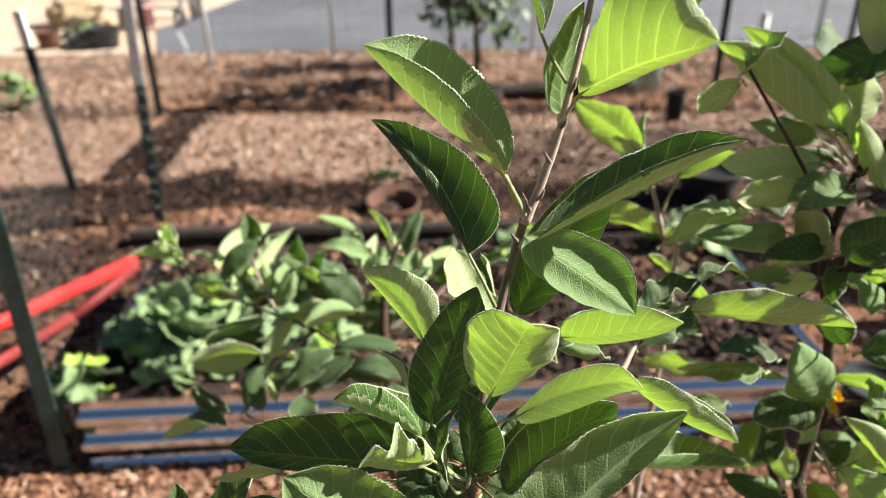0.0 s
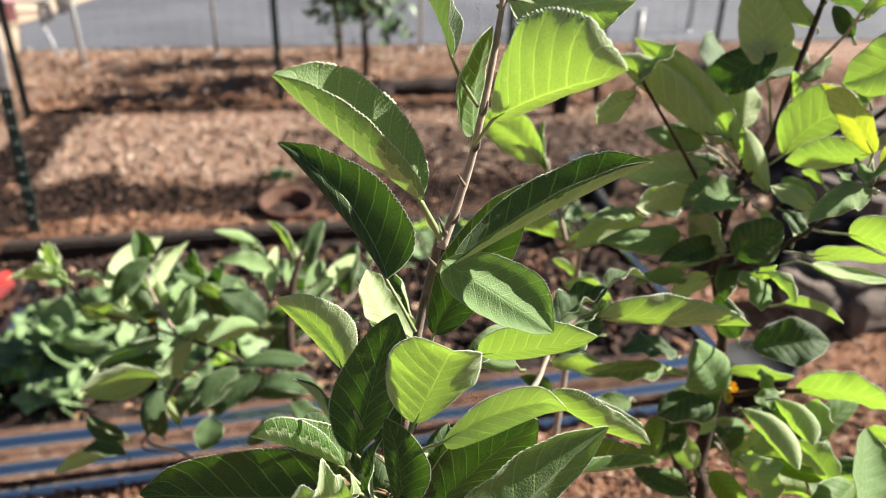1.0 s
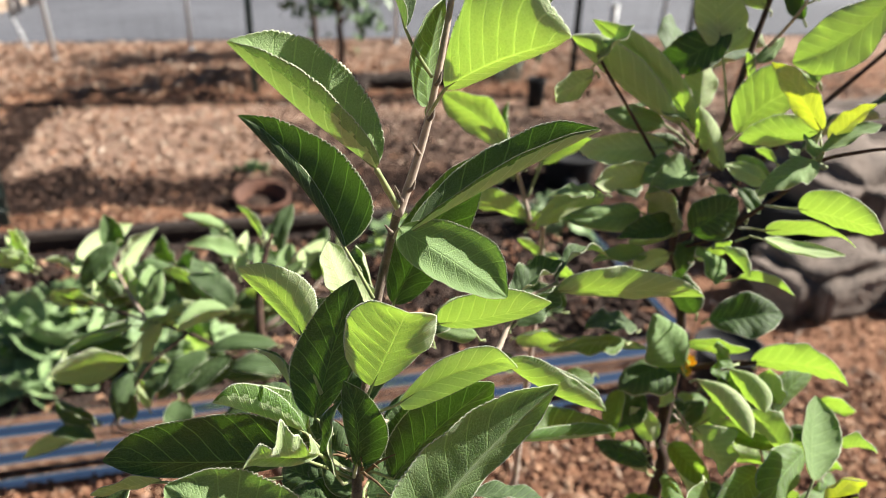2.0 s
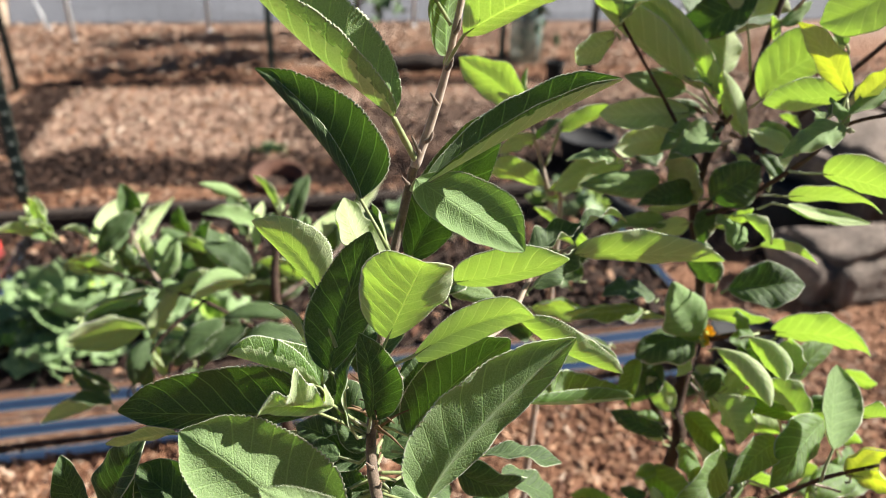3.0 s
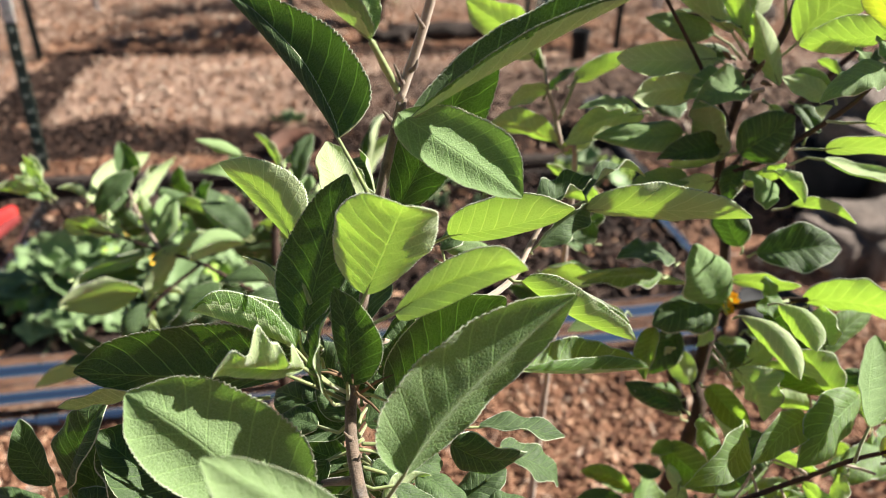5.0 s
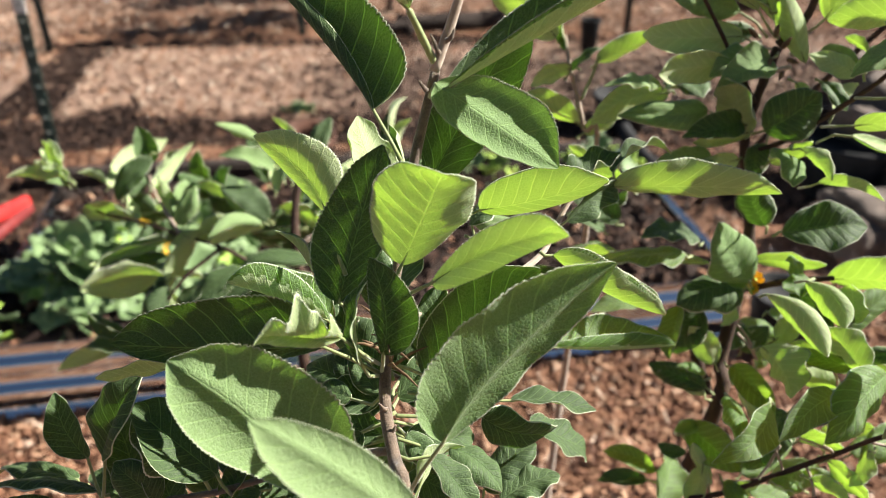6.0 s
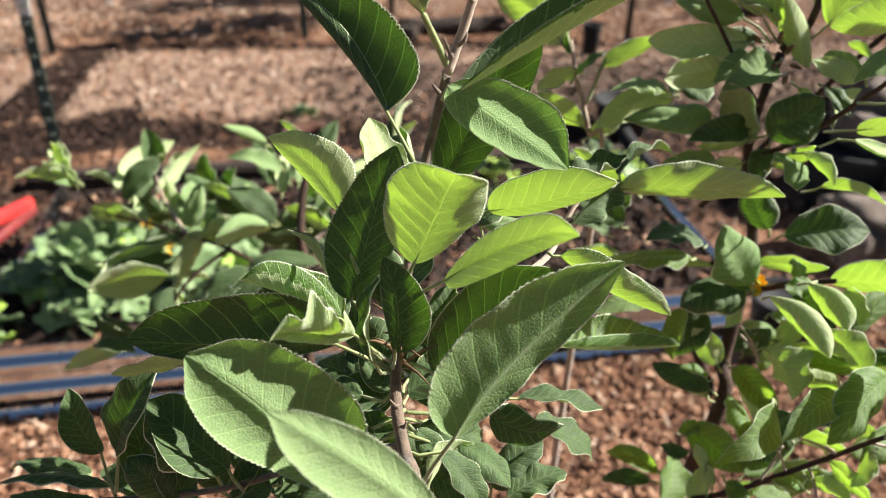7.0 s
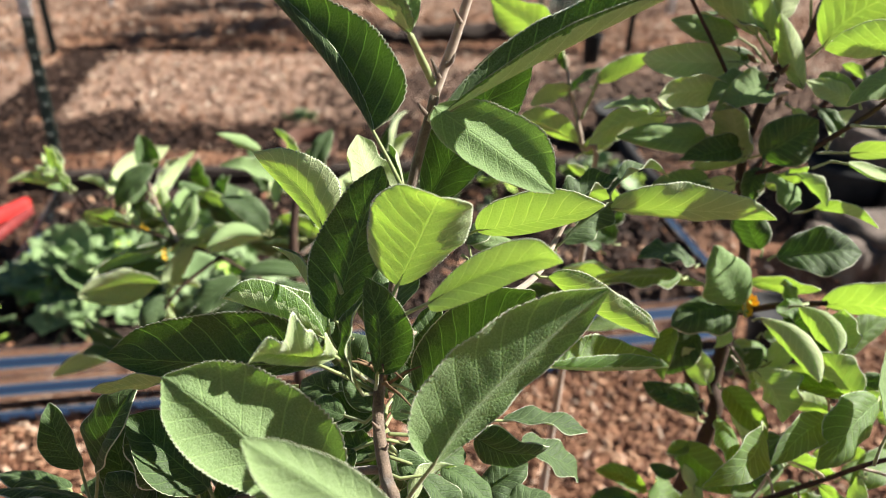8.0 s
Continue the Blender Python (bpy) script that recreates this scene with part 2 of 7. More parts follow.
def chip_material():
    m = Nodes("bark_chip")
    r = m.node("ShaderNodeNewGeometry").outputs["Random Per Island"]
    c = m.ramp(r, [(0.0, (0.035, 0.014, 0.010)), (0.3, (0.16, 0.068, 0.038)), (0.7, (0.35, 0.18, 0.105)), (0.93, (0.50, 0.31, 0.20)), (1.0, (0.60, 0.46, 0.36))])
    c = m.mix(m.math("MULTIPLY", m.noise(130, 3.0), 0.5), c, (0.112, 0.06, 0.039))
    m.set(color=c, rough=0.85, spec=0.25)
    m.bump(m.noise(300, 3.0), 0.5, 0.003)
    return m.mat


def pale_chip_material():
    m = Nodes("pale_wood_chip")
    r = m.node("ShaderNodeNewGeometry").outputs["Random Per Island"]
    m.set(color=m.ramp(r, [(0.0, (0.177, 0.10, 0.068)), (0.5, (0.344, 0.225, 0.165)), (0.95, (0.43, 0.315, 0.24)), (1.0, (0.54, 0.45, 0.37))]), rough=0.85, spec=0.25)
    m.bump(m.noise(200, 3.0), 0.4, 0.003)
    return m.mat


CHIP, CHIP_PALE = chip_material(), pale_chip_material()


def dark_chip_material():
    m = Nodes("compost_and_shade_crumb")
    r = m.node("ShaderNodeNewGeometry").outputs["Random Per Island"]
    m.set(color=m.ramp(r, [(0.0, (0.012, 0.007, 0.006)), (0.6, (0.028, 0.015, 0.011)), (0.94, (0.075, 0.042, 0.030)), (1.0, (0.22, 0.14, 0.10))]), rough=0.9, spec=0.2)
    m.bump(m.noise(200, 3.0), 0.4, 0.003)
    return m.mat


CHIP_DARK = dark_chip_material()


def asphalt_material():
    m = Nodes("worn_grey_asphalt")
    p = m.coords()
    c = m.mix(m.ramp(m.noise(0.55, 5.0, 0.6, p), [(0.36, 0.0), (0.62, 1.0)]), (0.056, 0.058, 0.073), (0.112, 0.115, 0.137))
    c = m.mix(m.math("MULTIPLY", m.noise(170, 2.0, 0.6, p), 0.5), c, (0.17, 0.17, 0.18))
    m.set(color=c, rough=0.8, spec=0.35)
    m.bump(m.noise(300, 2.0, 0.6, p), 0.4, 0.006)
    return m.mat


ASPHALT = asphalt_material()
DIRT = simple("dry_tan_dirt", (0.40, 0.29, 0.205), (0.53, 0.41, 0.31), 0.95, 1.6, bump=0.4, dist=0.02)


# ---- builders ----
def part(name, bm, material, parent, label=""):
    """Links a bmesh (or ready mesh data) as one mesh object under a thing or a part."""
    if isinstance(bm, bmesh.types.BMesh):
        me = bpy.data.meshes.new(name)
        bm.to_mesh(me)
        bm.free()
    else:
        me = bm
    if material is not None and not me.materials:
        me.materials.append(material)
    ob = new(name, me)
    ob.parent = parent
    if label:
        tagged(ob, label)
    return ob


def thing(name, at, label, category, group="", kind=""):
    ob = new(name)
    ob.empty_display_size = 0.1
    ob.location = at
    bpy.context.view_layer.update()
    return tagged(ob, label, category, group, kind)


def mesh_of(name, verts, faces, smooth=True):
    me = bpy.data.meshes.new(name)
    me.from_pydata([tuple(v) for v in verts], [], faces)
    if smooth:
        me.shade_smooth()
    return me


def tube_arrays(path, radii, sides=8, lumps=0.0, seed=0):
    """A round bar along a list of points, its rings turned square to the way; closed at both ends."""
    pts = [Vector(p) for p in path]
    rnd = random.Random(seed)
    verts, faces = [], []
    prev = Vector((1, 0.3, 0.1))
    for i, p in enumerate(pts):
        d = (pts[min(i + 1, len(pts) - 1)] - pts[max(i - 1, 0)]).normalized()
        side = (prev - d * prev.dot(d)).normalized()
        prev = side
        up = d.cross(side)
        r = radii[i] if isinstance(radii, (list, tuple)) else radii
        for k in range(sides):
            a = 2 * math.pi * k / sides
            q = r * (1 + lumps * (rnd.random() - 0.5))
            verts.append(p + side * (q * math.cos(a)) + up * (q * math.sin(a)))
    for i in range(len(pts) - 1):
        for k in range(sides):
            a, b = i * sides + k, i * sides + (k + 1) % sides
            faces.append((a, b, b + sides, a + sides))
    faces.append(tuple(range(sides))[::-1])
    faces.append(tuple(range(len(verts) - sides, len(verts))))
    return verts, faces


def smooth_path(points, steps=5):
    """Catmull-Rom through the points; points may carry a fourth number, the radius."""
    P = [np.array(p, float) for p in points]
    P = [2 * P[0] - P[1]] + P + [2 * P[-1] - P[-2]]
    out = []
    for i in range(1, len(P) - 2):
        for k in range(steps):
            t = k / steps
            a, b, c, d = P[i - 1:i + 3]
            out.append(0.5 * (2 * b + (c - a) * t + (2 * a - 5 * b + 4 * c - d) * t * t + (3 * b - a - 3 * c + d) * t ** 3))
    out.append(P[-2])
    return out


def stem(name, parent, points, material, label="", sides=9, lumps=0.12, seed=1):
    """A tapering twig through points (x, y, z, radius), given in the world, as a part of parent."""
    pts = smooth_path(points)
    verts, faces = tube_arrays([p[:3] for p in pts], [max(float(p[3]), 0.0004) for p in pts], sides, lumps, seed)
    off = parent.location
    return part(name, mesh_of(name, [v - off for v in verts], faces), material, parent, label)


def blade_width(u, peak=0.42, full=0.62):
    """Half-width of an apple leaf along its midrib, 1 at the widest, which lies at peak."""
    s = math.sin(math.pi * min(u, 1.0) ** (math.log(0.5) / math.log(peak)))
    return max(s, 0.0) ** full * (1.0 - 0.55 * max(0.0, (u - 0.86) / 0.14) ** 1.5)


leaf_count = [0]
SAW = (1.0, 0.45, 0.05, 0.25)


def leaf_columns(nh):
    """Places across a blade from margin to margin, with a narrow strip along each margin."""
    half = [0.974 * k / nh for k in range(1, nh + 1)] + [1.0]
    return [-s for s in half[::-1]] + [0.0] + half


def leaf_object(name, parent, top, uvs, nu, cols, n, thick, skins, stalk_path, stalk_radii, fine, label):
    """Closes a grid of blade points into a thin two-skinned leaf with downy margins, and gives it its stalk."""
    m, count = len(cols), len(top)
    verts = top + [p - n * thick for p in top]
    faces, mats = [], []
    for i in range(nu):
        for k in range(m - 1):
            rim = k in (0, m - 2)
            q = (i * m + k, (i + 1) * m + k, (i + 1) * m + k + 1, i * m + k + 1)
            faces.append(q)
            mats.append(2 if rim else 0)
            faces.append(tuple(x + count for x in q[::-1]))
            mats.append(2 if rim else 1)
        for k, turn in ((0, False), (m - 1, True)):
            q = (i * m + k, (i + 1) * m + k, (i + 1) * m + k + count, i * m + k + count)
            faces.append(q if turn else q[::-1])
            mats.append(2)
    tv, tf = tube_arrays(stalk_path, stalk_radii, 6)
    uvs_tail = []
    if not fine:
        k0 = len(verts)
        verts += tv
        faces += [tuple(x + k0 for x in f) for f in tf]
        mats += [3] * len(tf)
        uvs_tail = [(0.3, 0.52)] * len(tv)
    me = mesh_of(name, verts, faces)
    for mt in (*skins, LEAF_RIM, PETIOLE):
        me.materials.append(mt)
    me.polygons.foreach_set("material_index", mats)
    lay = me.uv_layers.new(name="blade")
    full = uvs + uvs + uvs_tail
    loops = np.empty(len(me.loops), dtype=np.int32)
    me.loops.foreach_get("vertex_index", loops)
    lay.data.foreach_set("uv", np.array(full, dtype=np.float32)[loops].ravel())
    ob = part(name, me, None, parent, label)
    if fine:
        part("stalk", mesh_of("stalk", tv, tf), PETIOLE, ob)
    return ob


def upper_skin(young, thin, ripe):
    return LEAF_YOUNG if young else LEAF_YELLOW if ripe else LEAF_THIN if thin else LEAF_TOP


def leaf(parent, base, tip, up, width, fold=20, bend=0.06, wave=0.05, foot=None, name="leaf", fine=True, curl=0.0, sway=None, young=False, thin=False, ripe=False, label=""):
    """One leaf: from base to tip, its upper face towards up. fold: degrees by which both halves rise; bend: arch of the midrib;
    wave: ripple of the margin; curl: roll of the margins; sway: sideways bow, towards its left; foot: where its stalk leaves the twig;
    young: still downy on its upper face; thin: a tender leaf that lets more light
    through; ripe: a yellowing one."""
    leaf_count[0] += 1
    rnd = random.Random(leaf_count[0] * 7 + 3)
    off = parent.location
    b, t = Vector(base) - off, Vector(tip) - off
    a = t - b
    length = a.length
    a.normalize()
    n = Vector(up)
    n = (n - a * n.dot(a)).normalized()
    left = n.cross(a)
    nu, nh = (88, 5) if fine else (28, 3)
    thick = 0.00045 if fine else 0.0005
    ph = rnd.random() * 6.28
    fo = radians(fold + rnd.uniform(-4, 12))
    curl = curl or rnd.uniform(-0.35, 0.9)
    cols = leaf_columns(nh)
    swing = rnd.gauss(0, 0.055) * length if sway is None else sway * length
    tooth = rnd.uniform(0.014, 0.026)
    twist = rnd.gauss(0, 0.4)
    flick = rnd.gauss(-0.04, 0.08) * length
    peak = rnd.uniform(0.38, 0.48)
    saw = [rnd.uniform(0.5, 1.9) for k in range(nu // 4 + 1)]
    uneven = [(rnd.uniform(6, 11), rnd.random() * 6.28) for k in range(2)]
    top, uvs = [], []
    for i in range(nu + 1):
        u = i / nu
        w = width * 0.5 * blade_width(u, peak) + 0.0006
        arch = 4 * u * (1 - u) * bend * length + flick * max(0.0, (u - 0.7) / 0.3) ** 2
        bow = math.sin(math.pi * u) * swing
        for v in cols:
            s = abs(v)
            pace, start_at = uneven[v > 0]
            ww = w * (1 + 0.05 * math.sin(u * pace + start_at))
            if s > 0.96 and fine:
                ww -= SAW[i % 4] * saw[i // 4] * tooth * width * 0.5 * min(1.0, w / (0.2 * width))
            elif s == 1.0 and i % 2:
                ww = w * (1 - tooth)
            f2 = fo - curl * s * s + math.copysign(twist, v) * (u - 0.4)
            ripple = 1.5 * wave * width * math.sin(u * (11 + ph) + ph + (2.1 if v > 0 else 0)) * s * s * math.sin(math.pi * u)
            puff = 0.016 * width * math.sin(u * 8.5 * 2 * math.pi - s * 9) * s * (1 - s) * 2
            p = b + a * (u * length) + left * (math.copysign(1, v) * s * ww * math.cos(f2) + bow) + n * (arch + s * ww * math.sin(f2) + ripple + puff)
            top.append(p)
            uvs.append((u, v * 0.5 + 0.5))
    # stalk, running a little way under the midrib
    if foot is None:
        back = (Vector((0, 0, -1)) * 0.5 - a).normalized()
        start = b + back * 0.007
    else:
        start = Vector(foot) - off
    way = [start, (start + b) * 0.5 - n * 0.0015 + Vector((rnd.gauss(0, 0.002), rnd.gauss(0, 0.002), rnd.gauss(0, 0.003))), b - n * thick]
    way += [b + a * (length * u) + left * (math.sin(math.pi * u) * swing) + n * (4 * u * (1 - u) * bend * length - thick * 1.1) for u in (0.08, 0.18)]
    radii = [0.0009 * k for k in (1.15, 1.0, 0.85, 0.45, 0.05)]
    return leaf_object(name, parent, top, uvs, nu, cols, n, thick, (upper_skin(young, thin, ripe), LEAF_UNDER), way, radii, fine, label)


def blade(parent, base, mid, tip, left, right, foot=None, wave=0.03, cup=0.15, flick=0.0, full=0.52, young=False, thin=False, ripe=False, label=""):
    """A large leaf whose midrib bows from base through mid to tip and whose halves each reach out to their own widest point,
    left and right as seen on the upper face. cup: hollow of each half; flick: upturn of the tip; full: smaller is blunter; the rest as for leaf()."""
    leaf_count[0] += 1
    rnd = random.Random(leaf_count[0] * 7 + 3)
    off = parent.location
    b, t, c = Vector(base) - off, Vector(tip) - off, Vector(mid) - off
    bend = c * 2 - (b + t) / 2
    length = (t - b).length

    def rib(u):
        return b * (1 - u) ** 2 + bend * (2 * u * (1 - u)) + t * u * u

    def along(u):
        return ((bend - b) * (1 - u) + (t - bend) * u).normalized()

    halves = []
    for q in (Vector(left) - off, Vector(right) - off):
        peak = min((0.30 + 0.02 * k for k in range(15)), key=lambda u: (q - rib(u)).length)
        halves.append((q - rib(peak), peak))
    n = (t - b).cross(halves[0][0] - halves[1][0]).normalized()
    nu, cols, thick = 152, leaf_columns(8), 0.00045
    ph, tooth = rnd.random() * 6.28, rnd.uniform(0.02, 0.03)
    saw = [rnd.uniform(0.4, 1.9) for k in range(nu // 4 + 1)]
    uneven = [(rnd.uniform(7, 12), rnd.random() * 6.28) for k in range(2)]
    top, uvs = [], []
    for i in range(nu + 1):
        u = i / nu
        d = along(u)
        for v in cols:
            s = abs(v)
            reach, peak = halves[0] if v > 0 else halves[1]
            pace, start_at = uneven[v > 0]
            w = (blade_width(u, peak, full) + 0.012) * (1 + 0.035 * math.sin(u * pace + start_at))
            if s > 0.96:
                w -= SAW[i % 4] * saw[i // 4] * tooth * min(1.0, w / 0.4)
            span = reach.length
            e = reach - d * (reach.dot(d) * 0.6)
            lift = (d.cross(e) if v > 0 else e.cross(d)).normalized()
            puff = 0.012 * span * math.sin(u * 8.5 * 2 * math.pi - s * 9) * s * (1 - s) * 2
            hollow = -cup * span * 4 * s * (1 - s) * w
            swell = math.sin(u * 14 + ph + (2.1 if v > 0 else 0)) + 0.6 * math.sin(u * 29 + pace * 3 + start_at) * s
            ripple = 1.3 * wave * span * swell * s * s * math.sin(math.pi * u)
            p = rib(u) + e * (s * w) + lift * (puff + hollow + ripple) + n * (flick * length * max(0.0, (u - 0.78) / 0.22) ** 2)
            top.append(p)
            uvs.append((u, v * 0.5 + 0.5))
    start = Vector(foot) - off if foot is not None else b + (Vector((0, 0, -0.5)) - along(0)).normalized() * 0.007
    way = [start, (start + b) * 0.5 - n * 0.0015, b - n * thick] + [rib(u) - n * thick * 1.1 for u in (0.06, 0.14)]
    radii = [0.0009 * k for k in (1.2, 1.05, 0.9, 0.45, 0.05)]
    return leaf_object("leaf", parent, top, uvs, nu, cols, n, thick, (upper_skin(young, thin, ripe), LEAF_UNDER), way, radii, True, label)


def box_bm(x0, x1, y0, y1, z0, z1, bevel=0.0):
    bm = bmesh.new()
    bmesh.ops.create_cube(bm, size=1)
    for v in bm.verts:
        v.co = ((x0 + x1) / 2 + v.co.x * (x1 - x0), (y0 + y1) / 2 + v.co.y * (y1 - y0), (z0 + z1) / 2 + v.co.z * (z1 - z0))
    if bevel:
        bmesh.ops.bevel(bm, geom=bm.edges[:], offset=bevel, segments=2, affect="EDGES")
    return bm


def tube_part(name, path, radius, material, parent, sides=12, label=""):
    v, f = tube_arrays(path, radius, sides)
    return part(name, mesh_of(name, v, f), material, parent, label)


# ---- ground ----
def ground_height(x, y):
    """Low planting mounds across the plot and small unevenness."""
    h = 0.012 * noise.noise((x * 1.7, y * 1.7, 0.3)) + 0.006 * noise.noise((x * 6, y * 6, 4.0))
    ends = 1 / (1 + math.exp(-max(-40.0, min(40.0, (x + 1.45) * 9))))
    h += 0.07 * math.exp(-((y - 3.45) / 0.42) ** 2) * ends
    h += 0.035 * math.exp(-((y - 4.75) / 0.4) ** 2)
    h -= 0.03 * math.exp(-((y - 2.8) / 0.12) ** 2) * ends + 0.025 * math.exp(-((y - 4.06) / 0.07) ** 2) * ends
    fade = max(0.0, 1 - max(abs(x) - 4, 0) / 2) * (1 if y < 5.4 else 0) * (1 if y > -1 else max(0.0, 1 + (y + 1)))
    return h * fade


def make_ground():
    xs = [-400, -120, -40, -15, -8] + [-5.5 + 0.06 * i for i in range(184)] + [8, 15, 40, 120, 400]
    ys = [-400, -100, -25, -6, -2.5] + [-1 + 0.06 * i for i in range(112)] + [6.2, 7, 9, 13, 25, 60, 150, 400]
    verts = [(x, y, ground_height(x, y)) for y in ys for x in xs]
    w = len(xs)
    faces = [(j * w + i, j * w + i + 1, (j + 1) * w + i + 1, (j + 1) * w + i) for j in range(len(ys) - 1) for i in range(w - 1)]
    g = new("ground", mesh_of("ground", verts, faces))
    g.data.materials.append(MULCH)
    return tagged(g, "bark mulch, dark compost and painted shade covering the garden plot", "ground", kind="structure")


make_ground()


def sheet(name, outline, z, material, label):
    bm = bmesh.new()
    f = bm.faces.new([bm.verts.new((x, y, z)) for x, y in outline])
    bmesh.ops.triangulate(bm, faces=[f])
    me = bpy.data.meshes.new(name)
    bm.to_mesh(me)
    bm.free()
    me.materials.append(material)
    return tagged(new(name, me), label, name, kind="structure")


sheet("road", [(-2.15, 5.62), (-1.2, 5.66), (0.4, 5.70), (2.6, 5.72), (120, 6.0), (120, 16), (1.5, 14.5), (-2.2, 9.2), (-2.3, 8.0), (-2.5, 6.6)], 0.012, ASPHALT, "grey worn asphalt drive beyond the garden plot")
sheet("dirt_yard", [(-120, 5.9), (-2.9, 5.55), (-2.15, 5.60), (-2.5, 6.6), (-2.3, 8.0), (-2.2, 9.2), (1.5, 14.5), (120, 16), (120, 130), (-120, 130)], 0.008, DIRT, "pale dry tan dirt yard past the drive")


def soil_shade(x, y):
    """How far a spot lies in dark compost and painted shade: the rows round the mound, its shaded end and the corner
    past the bed.
    """
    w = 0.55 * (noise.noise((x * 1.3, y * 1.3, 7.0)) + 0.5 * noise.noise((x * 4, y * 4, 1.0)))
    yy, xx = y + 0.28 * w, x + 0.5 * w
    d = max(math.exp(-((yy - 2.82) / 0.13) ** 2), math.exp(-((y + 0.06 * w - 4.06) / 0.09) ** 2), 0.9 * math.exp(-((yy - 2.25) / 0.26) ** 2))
    # mound's shaded end, then the slanting shadow, both painted with dark crumbs
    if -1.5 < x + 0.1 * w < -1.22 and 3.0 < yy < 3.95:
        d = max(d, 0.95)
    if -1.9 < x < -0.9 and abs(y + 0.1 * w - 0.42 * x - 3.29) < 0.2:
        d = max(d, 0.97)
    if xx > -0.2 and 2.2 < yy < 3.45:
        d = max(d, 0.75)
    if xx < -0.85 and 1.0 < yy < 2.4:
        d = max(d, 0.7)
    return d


def unshaded(x, y):
    return random.random() > soil_shade(x, y)


def scatter_chips(name, regions, material, seed, label):
    """Loose bark chips, each a thin tilted splinter, as one mesh."""
    rnd = random.Random(seed)
    verts, faces = [], []
    for x0, x1, y0, y1, count, size, keep in regions:
        for _ in range(count):
            x, y = rnd.uniform(x0, x1), rnd.uniform(y0, y1)
            if keep and not keep(x, y):
                continue
            ln, wd, th = size * rnd.uniform(0.6, 1.9), size * rnd.uniform(0.25, 0.75), size * rnd.uniform(0.08, 0.25)
            m = Matrix.Translation((x, y, ground_height(x, y) + th * 0.6 + rnd.random() * size * 0.35)) @ Euler((rnd.gauss(0, 0.35), rnd.gauss(0, 0.35), rnd.uniform(0, 6.28))).to_matrix().to_4x4()
            k = len(verts)
            tp = rnd.uniform(0.35, 0.9)
            for sx, sy, sz in ((-1, -1, -1), (1, -tp, -1), (1, tp, -1), (-1, 1, -1), (-0.9, -0.8, 1), (0.85, -tp * 0.7, 1), (0.9, tp * 0.8, 1), (-0.8, 0.9, 1)):
                verts.append(m @ Vector((sx * ln / 2, sy * wd / 2, sz * th / 2)))
            faces += [(k + a, k + b, k + c, k + d) for a, b, c, d in ((4, 5, 6, 7), (0, 1, 5, 4), (1, 2, 6, 5), (2, 3, 7, 6), (3, 0, 4, 7))]
    ob = new(name, mesh_of(name, verts, faces, False))
    ob.data.materials.append(material)
    return tagged(ob, label, "mulch", kind="stuff")


def bed_front(x):
    return 1.263 + 0.0775 * (x + 0.79)


def outside_bed(x, y):
    return not (-0.8 < x < 0.89 and bed_front(x) - 0.005 < y < bed_front(x) + 0.76)


scatter_chips("bark_mulch", [
    (-1.3, 1.4, 0.75, 1.42, 10500, 0.018, lambda x, y: outside_bed(x, y)),
    (-1.9, 2.2, 1.3, 2.9, 6000, 0.018, lambda x, y: outside_bed(x, y) and unshaded(x, y)),
    (-2.6, 3.2, 2.4, 5.55, 15000, 0.024, lambda x, y: unshaded(x, y) and (abs(y - 3.4) > 0.4 or random.random() < 0.35)),
], CHIP, 5, "reddish brown bark mulch chips lying loose on the ground")
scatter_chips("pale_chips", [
    # on the mound the pale chips carry its sunlit look too
    (-1.3, 2.8, 2.95, 3.95, 3600, 0.026, unshaded),
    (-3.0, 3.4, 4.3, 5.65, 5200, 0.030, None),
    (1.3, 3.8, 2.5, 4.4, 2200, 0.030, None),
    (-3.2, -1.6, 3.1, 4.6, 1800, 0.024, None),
    (-1.9, 1.6, 0.8, 2.7, 1700, 0.018, lambda x, y: outside_bed(x, y) and unshaded(x, y)),
], CHIP_PALE, 9, "pale wood chips scattered over the mound")


# compost crumbs that also paint shade into the rows and slanting band
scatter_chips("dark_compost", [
    (-2.4, 3.0, 1.9, 4.3, 7000, 0.028, lambda x, y: outside_bed(x, y) and soil_shade(x, y) > 0.3),
    (-1.9, -0.85, 0.9, 2.4, 1200, 0.024, lambda x, y: soil_shade(x, y) > 0.3),
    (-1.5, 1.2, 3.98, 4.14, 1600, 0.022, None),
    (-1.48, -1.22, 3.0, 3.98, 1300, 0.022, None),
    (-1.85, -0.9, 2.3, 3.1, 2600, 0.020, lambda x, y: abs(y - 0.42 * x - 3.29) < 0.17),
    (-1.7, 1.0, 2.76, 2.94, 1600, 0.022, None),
], CHIP_DARK, 12, "dark compost crumbs painting shade along the planting rows")


